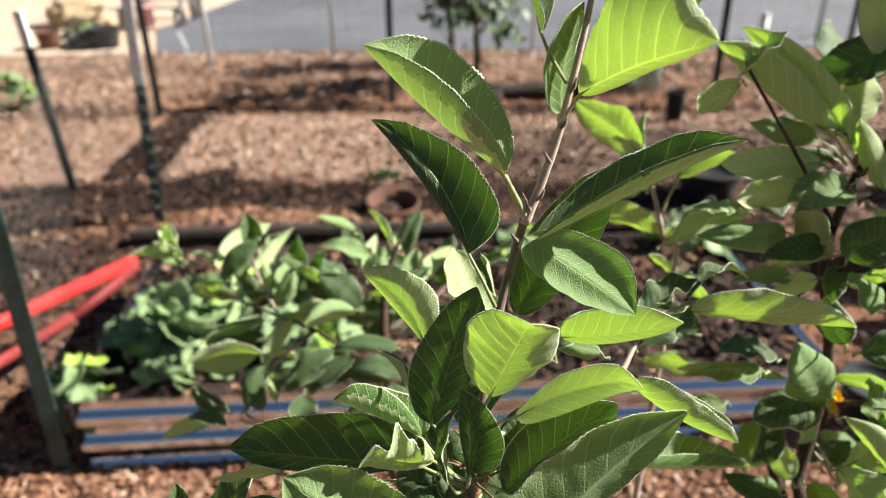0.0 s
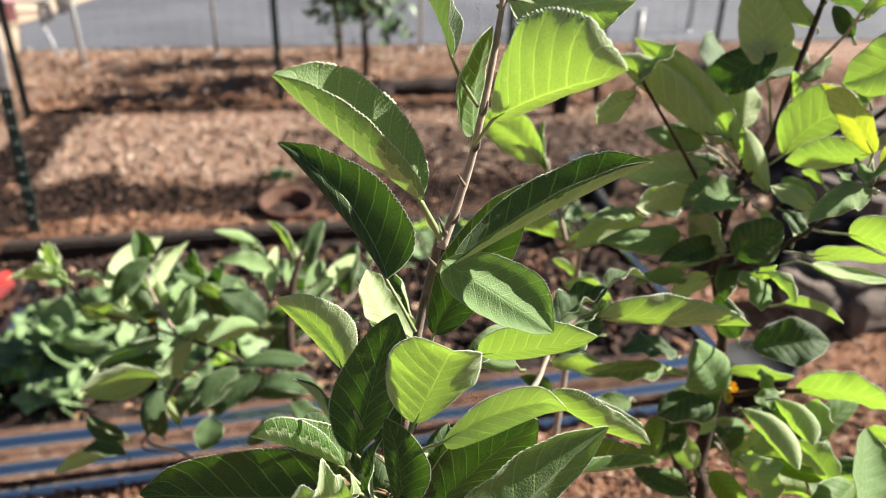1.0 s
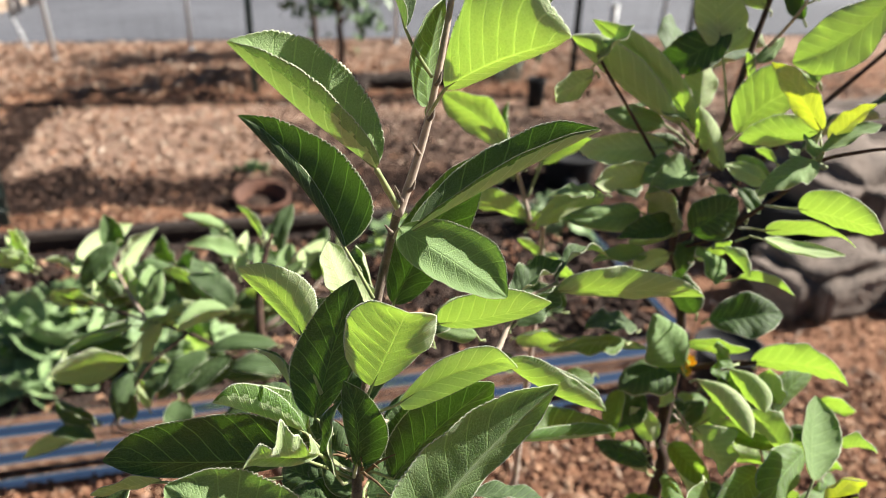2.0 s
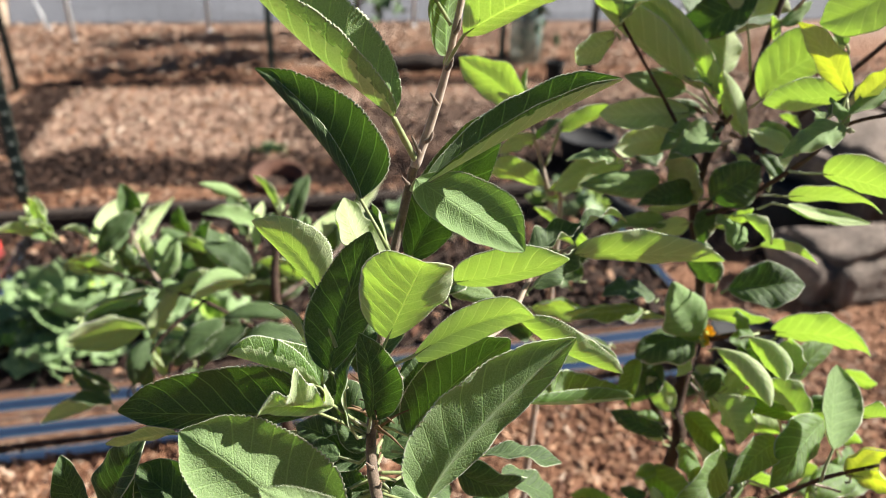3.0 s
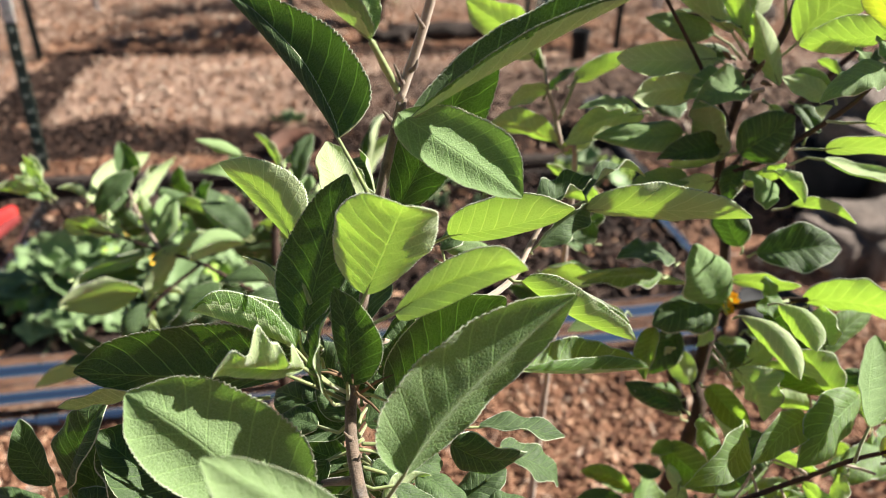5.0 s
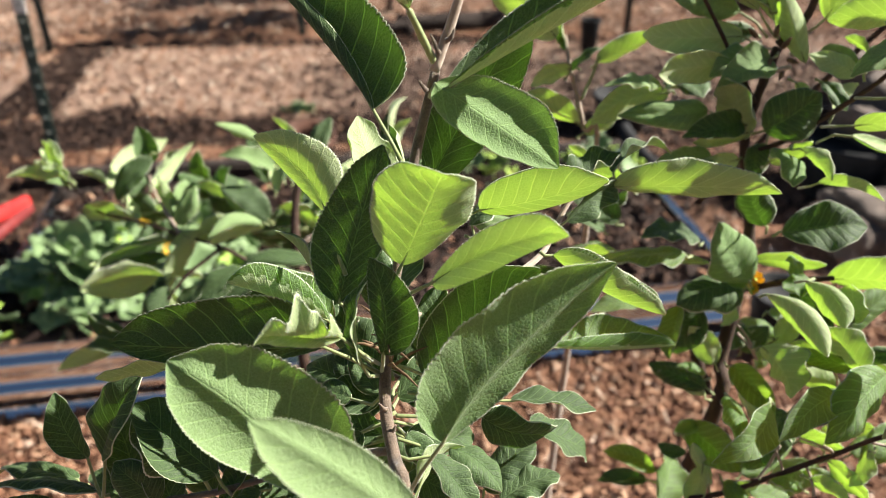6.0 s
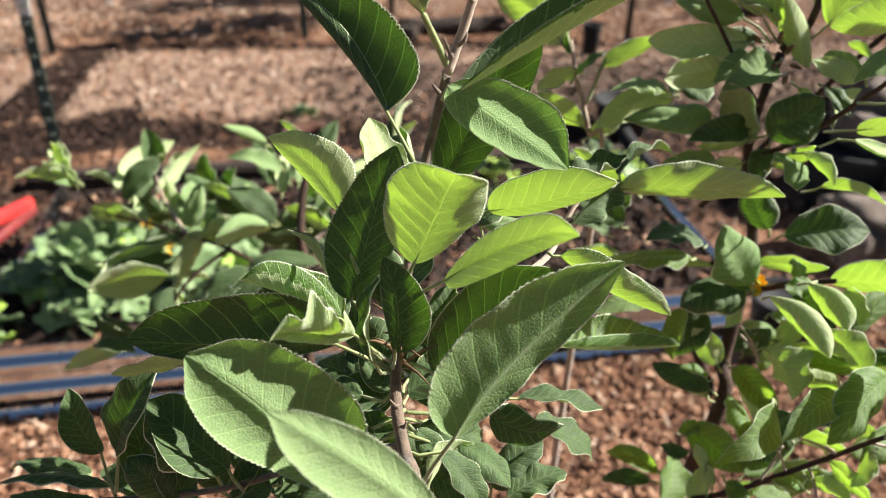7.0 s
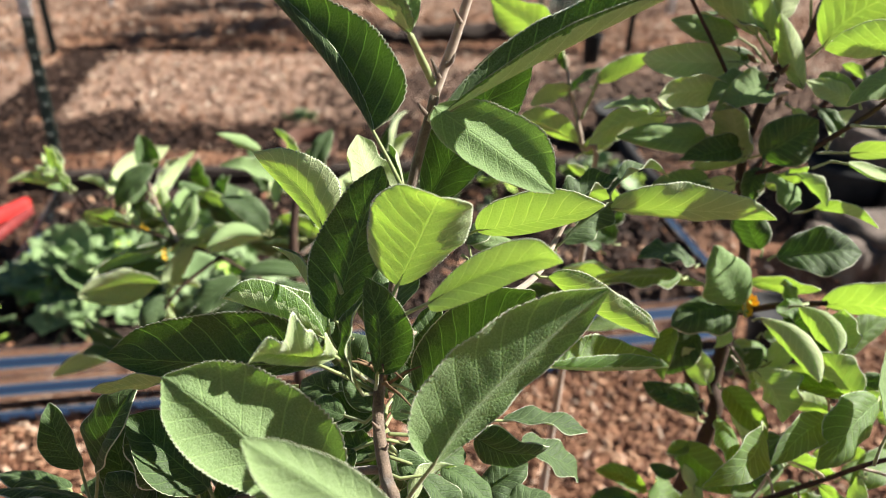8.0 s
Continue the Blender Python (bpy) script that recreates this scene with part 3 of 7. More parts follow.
# ---- raised bed ----
def corrugated(name, length, height, parent, place, pitch=0.068, depth=0.0080):
    """A sheet with level corrugations, run along x, the ridges one above the other."""
    rows, cols = 66, 14
    verts, faces = [], []
    for layer in (0.0, 0.0016):
        for i in range(rows + 1):
            z = height * i / rows
            y = -depth * math.tanh(1.2 * math.cos(2 * math.pi * (z + 0.012) / pitch)) / math.tanh(1.2)
            for k in range(cols + 1):
                x = length * k / cols
                verts.append((x, y + layer + 0.0025 * math.sin(x * 7 + z * 9), z))
    w, n = cols + 1, (rows + 1) * (cols + 1)
    for i in range(rows):
        for k in range(cols):
            a = i * w + k
            faces.append((a, a + 1, a + w + 1, a + w))
            faces.append((a + n, a + w + n, a + w + 1 + n, a + 1 + n))
    for k in range(cols):
        a = rows * w + k
        faces.append((a, a + 1, a + 1 + n, a + n))
    ob = part(name, mesh_of(name, verts, faces), TIN, parent)
    ob.matrix_basis = place
    return ob


BED_TURN = math.degrees(math.atan(0.0775))
bed = thing("raised_bed", (-0.79, 1.263, 0), "low corrugated galvanised raised bed full of dark soil", "raised bed")
bed.rotation_euler = (0, 0, radians(BED_TURN))
BED_L, BED_D, BED_H = 1.66, 0.76, 0.178
corrugated("front_sheet", BED_L, BED_H, bed, pose(0, 0, 0))
part("back_board", box_bm(0, BED_L, BED_D - 0.02, BED_D, 0, BED_H - 0.02, 0.004), LOG, bed, "dark weathered back board")
corrugated("end_sheet", BED_D, BED_H, bed, pose(0, 0, 0, 0, 0, 90))
corrugated("end_sheet", BED_D, BED_H, bed, pose(BED_L, 0, 0, 0, 0, 90))
for cx, cy in ((0, 0), (BED_L, 0), (0, BED_D), (BED_L, BED_D)):
    part("corner_post", box_bm(cx - 0.009, cx + 0.009, cy - 0.009, cy + 0.009, 0, BED_H - 0.004, 0.003), LOG, bed)


def soil_surface():
    nx, ny = 60, 34
    verts = []
    for j in range(ny + 1):
        for i in range(nx + 1):
            x, y = 0.02 + (BED_L - 0.04) * i / nx, 0.02 + (BED_D - 0.04) * j / ny
            verts.append((x, y, BED_H - 0.022 + 0.02 * noise.noise((x * 7, y * 7, 2)) + 0.012 * noise.noise((x * 22, y * 22, 5))))
    w = nx + 1
    top = len(verts)
    verts += [(x, y, 0.0) for x, y, z in verts]
    faces = [(j * w + i, j * w + i + 1, (j + 1) * w + i + 1, (j + 1) * w + i) for j in range(ny) for i in range(nx)]
    ring = [i for i in range(nx)] + [j * w + nx for j in range(ny)] + [ny * w + nx - i for i in range(nx)] + [(ny - j) * w for j in range(ny)]
    for a, b in zip(ring, ring[1:] + ring[:1]):
        faces.append((b, a, a + top, b + top))
    return mesh_of("soil", verts, faces)


part("soil", soil_surface(), SOIL, bed, "dark crumbly bed soil")


def bed_litter(count, material, seed, name, label):
    rnd = random.Random(seed)
    verts, faces = [], []
    for _ in range(count):
        x, y, s = rnd.uniform(0.03, BED_L - 0.03), rnd.uniform(0.03, BED_D - 0.04), rnd.uniform(0.008, 0.024)
        z = BED_H - 0.022 + 0.02 * noise.noise((x * 7, y * 7, 2)) + 0.012 * noise.noise((x * 22, y * 22, 5)) + 0.15 * s
        m = Matrix.Translation((x, y, z)) @ Euler((rnd.gauss(0, 0.5), rnd.gauss(0, 0.5), rnd.uniform(0, 6.28))).to_matrix().to_4x4()
        k = len(verts)
        verts += [m @ Vector((a * s, b * s * 0.4, c * s * 0.25)) for a, b, c in ((-1, -1, -1), (1, -0.6, -1), (1, 0.7, -1), (-1, 1, -1), (-0.8, -0.8, 1), (0.8, -0.4, 1), (0.9, 0.5, 1), (-0.7, 0.8, 1))]
        faces += [(k + 4, k + 5, k + 6, k + 7), (k, k + 1, k + 5, k + 4), (k + 1, k + 2, k + 6, k + 5), (k + 2, k + 3, k + 7, k + 6), (k + 3, k, k + 4, k + 7)]
    ob = part(name, mesh_of(name, verts, faces, False), material, bed, label)
    return tagged(ob, kind="stuff")


bed_litter(2600, CHIP_DARK, 4, "crumb_litter", "dark compost crumbs")
bed_litter(420, CHIP, 6, "bark_litter", "reddish bark chips")


# ---- fence posts ----
def t_post_mesh(height, w=0.036, d=0.034, t=0.0045):
    """A rolled T bar standing on the ground."""
    bm = bmesh.new()
    prof = [(-w / 2, 0), (w / 2, 0), (w / 2, t), (t / 2, t), (t / 2, d), (-t / 2, d), (-t / 2, t), (-w / 2, t)]
    rings = []
    for z in (-0.25, 0.0, height * 0.5, height):
        rings.append([bm.verts.new((x, y, z)) for x, y in prof])
    for a, b in zip(rings, rings[1:]):
        for i in range(8):
            bm.faces.new((a[i], a[(i + 1) % 8], b[(i + 1) % 8], b[i]))
    bm.faces.new(rings[-1])
    bm.faces.new(rings[0][::-1])
    return bm


STUDS = {}


def t_post(at, height, white, material, label, lean=(0, 0), turn=0, studs=None):
    post = thing("fence_post", (at[0], at[1], ground_height(*at)), label, "fence post", "fence posts")
    post.rotation_euler = (radians(lean[0]), radians(lean[1]), radians(turn))
    part("shaft", t_post_mesh(height - white), material, post)
    if white:
        bm = t_post_mesh(white)
        for v in bm.verts:
            v.co.z = max(v.co.z, 0.0) + height - white
        part("painted_top", bm, POST_WHITE, post, "white painted post top")
    if studs:
        if studs.name not in STUDS:
            me = bpy.data.meshes.new("stud")
            bm = box_bm(-0.006, 0.006, -0.006, 0.001, -0.005, 0.005, 0.002)
            bm.to_mesh(me)
            bm.free()
            me.materials.append(studs)
            STUDS[studs.name] = me
        for i in range(int(height / 0.054) - 1):
            z = 0.06 + i * 0.054
            k = part("stud", STUDS[studs.name], None, post)
            k.location = (0, 0, z)
    return post


t_post((-0.832, 1.25), 1.25, 0.0, POST_GREEN, "dark green steel fence post beside the raised bed", lean=(0, 0.8), turn=12)
t_post((-1.535, 2.87), 0.728, 0.135, POST_DARK, "dark steel fence post with a white top in the mulch", lean=(0, -4.6), turn=-8)
t_post((-1.075, 2.57), 1.20, 0.685, POST_GREEN, "green steel fence post with a long white upper part", lean=(0, 1.8), turn=6, studs=STUD_PAINT)
t_post((-1.59, 4.06), 1.15, 0.0, POST_DARK, "plain dark steel fence post behind the mound", lean=(0, -1), turn=15)
t_post((-0.31, 4.22), 1.45, 0.0, POST_GREEN, "dark green steel post standing in the far row", turn=4)
t_post((1.47, 4.07), 1.35, 0.0, POST_DARK, "dark steel post on the mulch by small pots", turn=-6)
t_post((2.72, 5.16), 1.4, 0.0, POST_DARK, "dark steel post near the asphalt edge", turn=-6)
t_post((1.04, 4.45), 0.62, 0.0, POST_GREEN, "short green steel post beside a grow tube", turn=0)


def pipe_post(foot, top, radius, label):
    post = thing("pipe_post", (*foot, 0), label, "fence post", "galvanised pipe posts")
    d = Vector((top[0] - foot[0], top[1] - foot[1], top[2]))
    tube_part("pipe", [Vector((0, 0, -0.1)), d * 0.5, d], radius, GALV, post, 12)
    c = d.normalized()
    tube_part("cap", [d - c * 0.002, d + c * 0.012, d + c * 0.02], [radius * 1.15, radius * 1.15, radius * 0.6], GALV, post, 12)
    tube_part("ground_collar", [Vector((0, 0, 0.0)), Vector((0, 0, 0.03))], [radius * 1.7, radius * 1.2], GALV, post, 10)
    return post


pipe_post((-1.56, 5.01), (-1.60, 5.03, 1.3), 0.015, "pale galvanised pipe post on the dry mulch")
pipe_post((-1.83, 5.42), (-1.90, 5.44, 0.19), 0.008, "leaning galvanised pipe brace by the asphalt")
pipe_post((-0.79, 5.34), (-0.79, 5.36, 1.4), 0.013, "slim galvanised pipe post near the asphalt edge")
pipe_post((0.62, 5.5), (0.63, 5.5, 1.4), 0.014, "thin pale pipe post near the asphalt edge")
pipe_post((2.95, 6.1), (2.97, 6.12, 1.4), 0.02, "pale galvanised pipe post beside the drive")
pipe_post((2.05, 5.0), (2.06, 5.0, 0.35), 0.026, "short stub of grey pipe in a black collar")


def wire_fence(name, a, b, z1, cell, radius, label):
    """Square wire netting between two posts: each strand a thin three-sided bar, all in one mesh."""
    a, b = Vector(a), Vector(b)
    run = b - a
    n = max(2, int(run.length / cell))
    verts, faces = [], []

    def bar(p, q):
        v, f = tube_arrays([p, (p + q) / 2 + Vector((0, 0.004, 0)), q], radius, 3)
        k = len(verts)
        verts.extend(v)
        faces.extend(tuple(x + k for x in g) for g in f)
    for i in range(n + 1):
        p = a + run * (i / n)
        bar(p + Vector((0, 0, 0.02)), p + Vector((0, 0, z1)))
    for j in range(int(z1 / cell) + 1):
        z = Vector((0, 0, 0.02 + j * cell))
        bar(a + z, b + z)
    ob = new(name, mesh_of(name, verts, faces))
    ob.data.materials.append(WIRE)
    return tagged(ob, label, "wire fence", "wire fence panels", "stuff")


wire_fence("wire_fence", (-0.86, 1.30, 0), (-1.53, 2.86, 0), 0.55, 0.05, 0.00045, "grey square wire netting between two steel posts")
wire_fence("wire_fence", (-1.55, 2.90, 0), (-1.60, 4.04, 0), 0.55, 0.05, 0.00045, "grey square wire netting along the mulch path")
wire_fence("wire_fence", (-1.56, 5.04, 0), (-0.79, 5.36, 0), 1.1, 0.10, 0.0009, "thin wire netting before the asphalt drive")
wire_fence("wire_fence", (-0.79, 5.36, 0), (0.62, 5.5, 0), 1.1, 0.10, 0.0009, "thin wire netting before the asphalt drive")
wire_fence("wire_fence", (0.62, 5.5, 0), (2.72, 5.19, 0), 1.1, 0.10, 0.0009, "thin wire netting before the asphalt drive")


# ---- red trough with its leg, beside the bed ----
def rail(name, parent, p, q, w, h, material, label=""):
    """A rounded flat rail between two points of its thing."""
    p, q = Vector(p), Vector(q)
    d = (q - p).normalized()
    s = d.cross(Vector((0, 0, 1))).normalized()
    u = s.cross(d)
    prof = [(math.cos(a) * abs(math.cos(a)) ** -0.4 if abs(math.cos(a)) > 1e-6 else 0, math.sin(a) * abs(math.sin(a)) ** -0.4 if abs(math.sin(a)) > 1e-6 else 0) for a in [2 * math.pi * i / 12 for i in range(12)]]
    verts, faces = [], []
    for c in (p, (p + q) / 2 + Vector((0, 0, -0.004)), q):
        verts += [c + s * (x * w / 2) + u * (z * h / 2) for x, z in prof]
    for i in range(2):
        for k in range(12):
            faces.append((i * 12 + k, i * 12 + (k + 1) % 12, (i + 1) * 12 + (k + 1) % 12, (i + 1) * 12 + k))
    faces += [tuple(range(12))[::-1], tuple(range(24, 36))]
    return part(name, mesh_of(name, verts, faces), material, parent, label)


cart = thing("hand_cart", (-1.2, 1.55, 0), "red painted tubular hand cart frame lying by the bed", "hand cart")
R0 = Vector((-1.2, 1.55, 0))
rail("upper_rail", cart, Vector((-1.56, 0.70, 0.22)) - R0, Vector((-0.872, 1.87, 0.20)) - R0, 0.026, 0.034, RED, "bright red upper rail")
rail("lower_rail", cart, Vector((-1.40, 0.80, 0.10)) - R0, Vector((-0.945, 1.625, 0.165)) - R0, 0.020, 0.026, RED_SHADED, "red lower rail with shade in its colour")
rail("lower_rail", cart, Vector((-0.945, 1.625, 0.165)) - R0, Vector((-0.868, 1.865, 0.185)) - R0, 0.020, 0.026, RED_SHADED, "red lower rail with shade in its colour")
rail("foot_bar", cart, Vector((-1.40, 0.80, 0.10)) - R0, Vector((-1.42, 0.82, 0.0)) - R0 + Vector((0, 0.002, 0)), 0.02, 0.02, RED)
rail("foot_bar", cart, Vector((-1.54, 0.74, 0.22)) - R0, Vector((-1.56, 0.75, 0.0)) - R0 + Vector((0, 0.002, 0)), 0.02, 0.02, RED)


# ---- herbs in the bed ----
def lobed_leaf(radius, seed):
    """A round, scalloped, cupped herb leaf on a short stalk, standing at the origin."""
    rnd = random.Random(seed)
    verts, faces = [(0, 0, 0)], []
    n = 20
    for ring, r in ((1, 0.4), (2, 0.75), (3, 1.0)):
        for k in range(n):
            a = 2 * math.pi * k / n
            rr = radius * r * (1 + (0.16 * math.cos(a * 5 + seed) + 0.05 * rnd.uniform(-1, 1)) * (r ** 2))
            z = radius * (0.28 * r * r + 0.14 * math.cos(a * 5 + seed) * r * r + 0.08 * math.sin(a * 2 + seed) * r)
            verts.append((rr * math.cos(a), rr * math.sin(a), z))
    for k in range(n):
        faces.append((0, 1 + k, 1 + (k + 1) % n))
        for ring in (0, 1):
            a, b = 1 + ring * n + k, 1 + ring * n + (k + 1) % n
            faces.append((a, a + n, b + n, b))
    m = len(verts)
    verts += [(x, y, z - 0.0006) for x, y, z in verts]
    faces += [tuple(i + m for i in f[::-1]) for f in faces]
    for k in range(n):
        a, b = 1 + 2 * n + k, 1 + 2 * n + (k + 1) % n
        faces.append((a, a + m, b + m, b))
    tv, tf = tube_arrays([(0, 0, -0.0003), (radius * 0.1, 0, -radius * 0.7), (radius * 0.3, 0, -radius * 1.9)], [0.0012, 0.0014, 0.0016], 5)
    k = len(verts)
    verts += [tuple(v) for v in tv]
    faces += [tuple(i + k for i in f) for f in tf]
    return mesh_of("leaf", verts, faces)


LOBED = [lobed_leaf(0.036 + 0.004 * i, i * 1.7) for i in range(5)]
for me in LOBED:
    me.materials.append(HERB)
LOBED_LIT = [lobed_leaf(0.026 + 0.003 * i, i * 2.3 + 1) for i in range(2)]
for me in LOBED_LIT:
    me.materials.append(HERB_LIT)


def herb(at, spread, height, count, seed, label, lit=0.12):
    rnd = random.Random(seed)
    plant = thing("herb_plant", at, label, "herb plant", "leafy herbs in the bed")
    for i in range(count):
        a, r = rnd.uniform(0, 6.28), math.sqrt(rnd.random())
        x, y = spread[0] * r * math.cos(a), spread[1] * r * math.sin(a)
        z = height * (1 - 0.75 * r * r) * rnd.uniform(0.65, 1.1)
        # lit: share of leaves given the painted sunlit colour
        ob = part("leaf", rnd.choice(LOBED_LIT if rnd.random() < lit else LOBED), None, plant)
        s = rnd.uniform(0.6, 1.0)
        ob.matrix_basis = pose(x, y, z, rnd.gauss(14, 22) - 25 * math.sin(a) * r, rnd.gauss(20, 22) + 20 * math.cos(a) * r, rnd.uniform(0, 360)) @ Matrix.Diagonal((s, s, s, 1))
    for i in range(7):
        a = rnd.uniform(0, 6.28)
        q = Vector((math.cos(a) * spread[0] * 0.7, math.sin(a) * spread[1] * 0.7, height * 0.6))
        tube_part("stalk", [Vector((0, 0, -0.02)), q * 0.5 + Vector((0, 0, 0.02)), q], [0.0028, 0.0022, 0.0014], HERB, plant, 6)
    return plant


SOIL_Z = BED_H - 0.04
herb((-0.60, 1.52, SOIL_Z), (0.18, 0.21), 0.14, 165, 3, "bushy grey-green lobed herb growing in the raised bed")
herb((-0.44, 1.66, SOIL_Z), (0.16, 0.18), 0.12, 95, 4, "grey-green lobed herb with yellow flowers in the bed", 0.3)
herb((-0.80, 1.36, 0.05), (0.10, 0.08), 0.15, 36, 6, "small grey-green herb spilling past the bed end", 0.25)
herb((-0.33, 1.48, SOIL_Z), (0.12, 0.12), 0.10, 48, 8, "low yellow-green herb under the apple branches", 0.5)
herb((0.30, 2.0, SOIL_Z), (0.16, 0.12), 0.09, 26, 9, "sparse yellow-green seedling clump in the bed soil", 0.5)
herb((0.72, 2.05, SOIL_Z), (0.12, 0.1), 0.10, 18, 12, "sparse yellow-green seedling clump in the bed soil", 0.6)


def flower(at, radius, seed, name="flower"):
    """An open five-petalled bloom of cupped petals round a button."""
    rnd = random.Random(seed)
    f = thing(name, at, "small orange-yellow flower blooming among the leaves", "flower", "orange flowers")
    for k in range(6):
        verts, faces = [], []
        for i in range(6):
            u = i / 5
            w = radius * 0.42 * math.sin(math.pi * (0.12 + 0.80 * u)) ** 0.7
            for j in (-1, 0, 1):
                verts.append((u * radius, j * w, radius * (0.55 * u * u - 0.12 * (j == 0)) + 0.001 * rnd.random()))
        for i in range(5):
            for j in range(2):
                a = i * 3 + j
                faces.append((a, a + 1, a + 4, a + 3))
        m = len(verts)
        verts += [(x, y, z - 0.0005) for x, y, z in verts]
        faces += [tuple(q + m for q in g[::-1]) for g in faces]
        p = part("petal", mesh_of("petal", verts, faces), PETAL, f)
        p.matrix_basis = pose(0, 0, 0, 0, -18 + rnd.uniform(-10, 10), 60 * k + rnd.uniform(-9, 9))
    tube_part("button", [Vector((0, 0, -0.002)), Vector((0, 0, radius * 0.2)), Vector((0, 0, radius * 0.32))], [radius * 0.2, radius * 0.26, radius * 0.08], HERB_LIT, f, 8)
    tube_part("stalk", [Vector((0, 0, -0.001)), Vector((0.004, 0.002, -radius * 2.2))], 0.0011, HERB, f, 6)
    f.rotation_euler = (radians(rnd.uniform(25, 55)), radians(rnd.uniform(-25, 25)), rnd.uniform(-0.6, 0.6))
    return f


flower((-0.552, 1.565, 0.232), 0.026, 1)
flower((-0.535, 1.56, 0.245), 0.020, 2)
flower((-0.67, 1.62, 0.245), 0.018, 5)
flower((-0.50, 1.60, 0.262), 0.016, 7)
flower((-0.43, 1.52, 0.24), 0.018, 8)


# ---- pots, stones and clutter behind the bed ----
def turned(name, profile, material, parent, sides=28, label=""):
    """A turned body from (radius, height) pairs, walked up the outside and down the inside."""
    verts, faces = [], []
    for r, z in profile:
        for k in range(sides):
            a = 2 * math.pi * k / sides
            verts.append((r * math.cos(a), r * math.sin(a), z))
    for i in range(len(profile) - 1):
        for k in range(sides):
            a, b = i * sides + k, i * sides + (k + 1) % sides
            faces.append((a, b, b + sides, a + sides))
    faces.append(tuple(range(sides))[::-1])
    faces.append(tuple(range(len(verts) - sides, len(verts))))
    return part(name, mesh_of(name, verts, faces), material, parent, label)


def nursery_pot(at, r, h, label, tip=(0, 0), material=None):
    pot = thing("nursery_pot", (at[0], at[1], ground_height(*at)), label, "plant pot", "black nursery pots")
    mat = material or BLACK_PLASTIC
    turned("body", [(r * 0.74, 0), (r * 0.95, h * 0.88), (r * 0.95, h * 0.9), (r * 0.9, h * 0.9), (r * 0.7, 0.01)], mat, pot)
    turned("rim", [(r * 0.955, h * 0.88), (r * 1.03, h * 0.89), (r * 1.03, h), (r * 0.92, h), (r * 0.91, h * 0.89)], mat, pot)
    turned("potting_soil", [(r * 0.6, h * 0.7), (r * 0.88, h * 0.8), (r * 0.5, h * 0.815), (r * 0.1, h * 0.82)], SOIL, pot)
    pot.rotation_euler = (radians(tip[0]), radians(tip[1]), 0)
    return pot


nursery_pot((1.15, 3.70), 0.05, 0.16, "slim black nursery pot standing on the mulch")
nursery_pot((1.04, 2.80), 0.12, 0.15, "wide black nursery pot in the dark row")
nursery_pot((0.99, 1.40), 0.085, 0.12, "wide black nursery pot standing by the bed end")
nursery_pot((1.55, 2.10), 0.13, 0.20, "black nursery pot among pale stones")


bowl = thing("clay_bowl", (-0.21, 2.72, ground_height(-0.21, 2.72) - 0.016), "shallow reddish clay bowl half sunk in mulch", "bowl")
bowl.rotation_euler = (radians(9), radians(3), 0)
turned("body", [(0.062, -0.02), (0.094, 0.025), (0.107, 0.068), (0.107, 0.074), (0.096, 0.074), (0.084, 0.03), (0.05, 0.0)], TERRACOTTA, bowl)
turned("potting_soil", [(0.04, 0.005), (0.082, 0.022), (0.05, 0.026), (0.01, 0.028)], SOIL, bowl)


def boulder(at, size, seed, material, label, turn=0):
    """A weathered block of stone: a rounded box pushed in and out by noise."""
    bm = box_bm(-0.5, 0.5, -0.5, 0.5, 0, 1, 0.16)
    bmesh.ops.subdivide_edges(bm, edges=bm.edges[:], cuts=6, use_grid_fill=True)
    for v in bm.verts:
        k = 1 + 0.16 * noise.noise(v.co * 2.0 + Vector((seed, 0, 0))) + 0.12 * noise.noise(v.co * 5 + Vector((0, seed, 0))) + 0.05 * noise.noise(v.co * 14 + Vector((0, 0, seed)))
        v.co = Vector((v.co.x * size[0] * k, v.co.y * size[1] * k, v.co.z * size[2] * k))
    me = bpy.data.meshes.new("boulder")
    bm.to_mesh(me)
    bm.free()
    me.shade_smooth()
    me.materials.append(material)
    ob = new("boulder", me)
    ob.location, ob.rotation_euler = (at[0], at[1], ground_height(*at) - 0.02), (0, 0, radians(turn))
    return tagged(ob, label, "stone", "stones past the bed")


boulder((1.88, 2.20), (0.62, 0.42, 0.34), 2.0, TAN_STONE, "large tan sandstone block lying on the mulch", 25)
boulder((1.52, 1.78), (0.42, 0.26, 0.17), 5.0, TAN_STONE, "flat tan stone block beside black pots", 15)
boulder((2.35, 2.85), (0.6, 0.45, 0.30), 8.0, TAN_STONE, "big brown boulder behind the tan blocks", -10)
boulder((1.78, 1.75), (0.20, 0.18, 0.15), 3.0, GREY_STONE, "small pale grey stone by the pots", 40)
hose = thing("irrigation_pipe", (1.0, 2.5, 0), "black plastic irrigation pipe lying across the plot", "pipe")
tube_part("pipe", smooth_path([(0.14, 0.62, 0.03), (0.02, 0.25, 0.03), (0.0, -0.15, 0.03), (0.03, -0.32, 0.05)], 8), 0.028, BLACK_PLASTIC, hose, 12)
edge = thing("edging_timber", (-0.25, 2.42, 0), "dark weathered edging timber along the planting row", "edging")
bm = box_bm(-0.85, 0.12, -0.035, 0.035, 0, 0.06, 0.01)
part("timber", bm, LOG, edge)
part("timber", box_bm(0.126, 1.2, -0.033, 0.036, 0, 0.056, 0.01), LOG, edge)
edge.rotation_euler = (0, 0, radians(3))


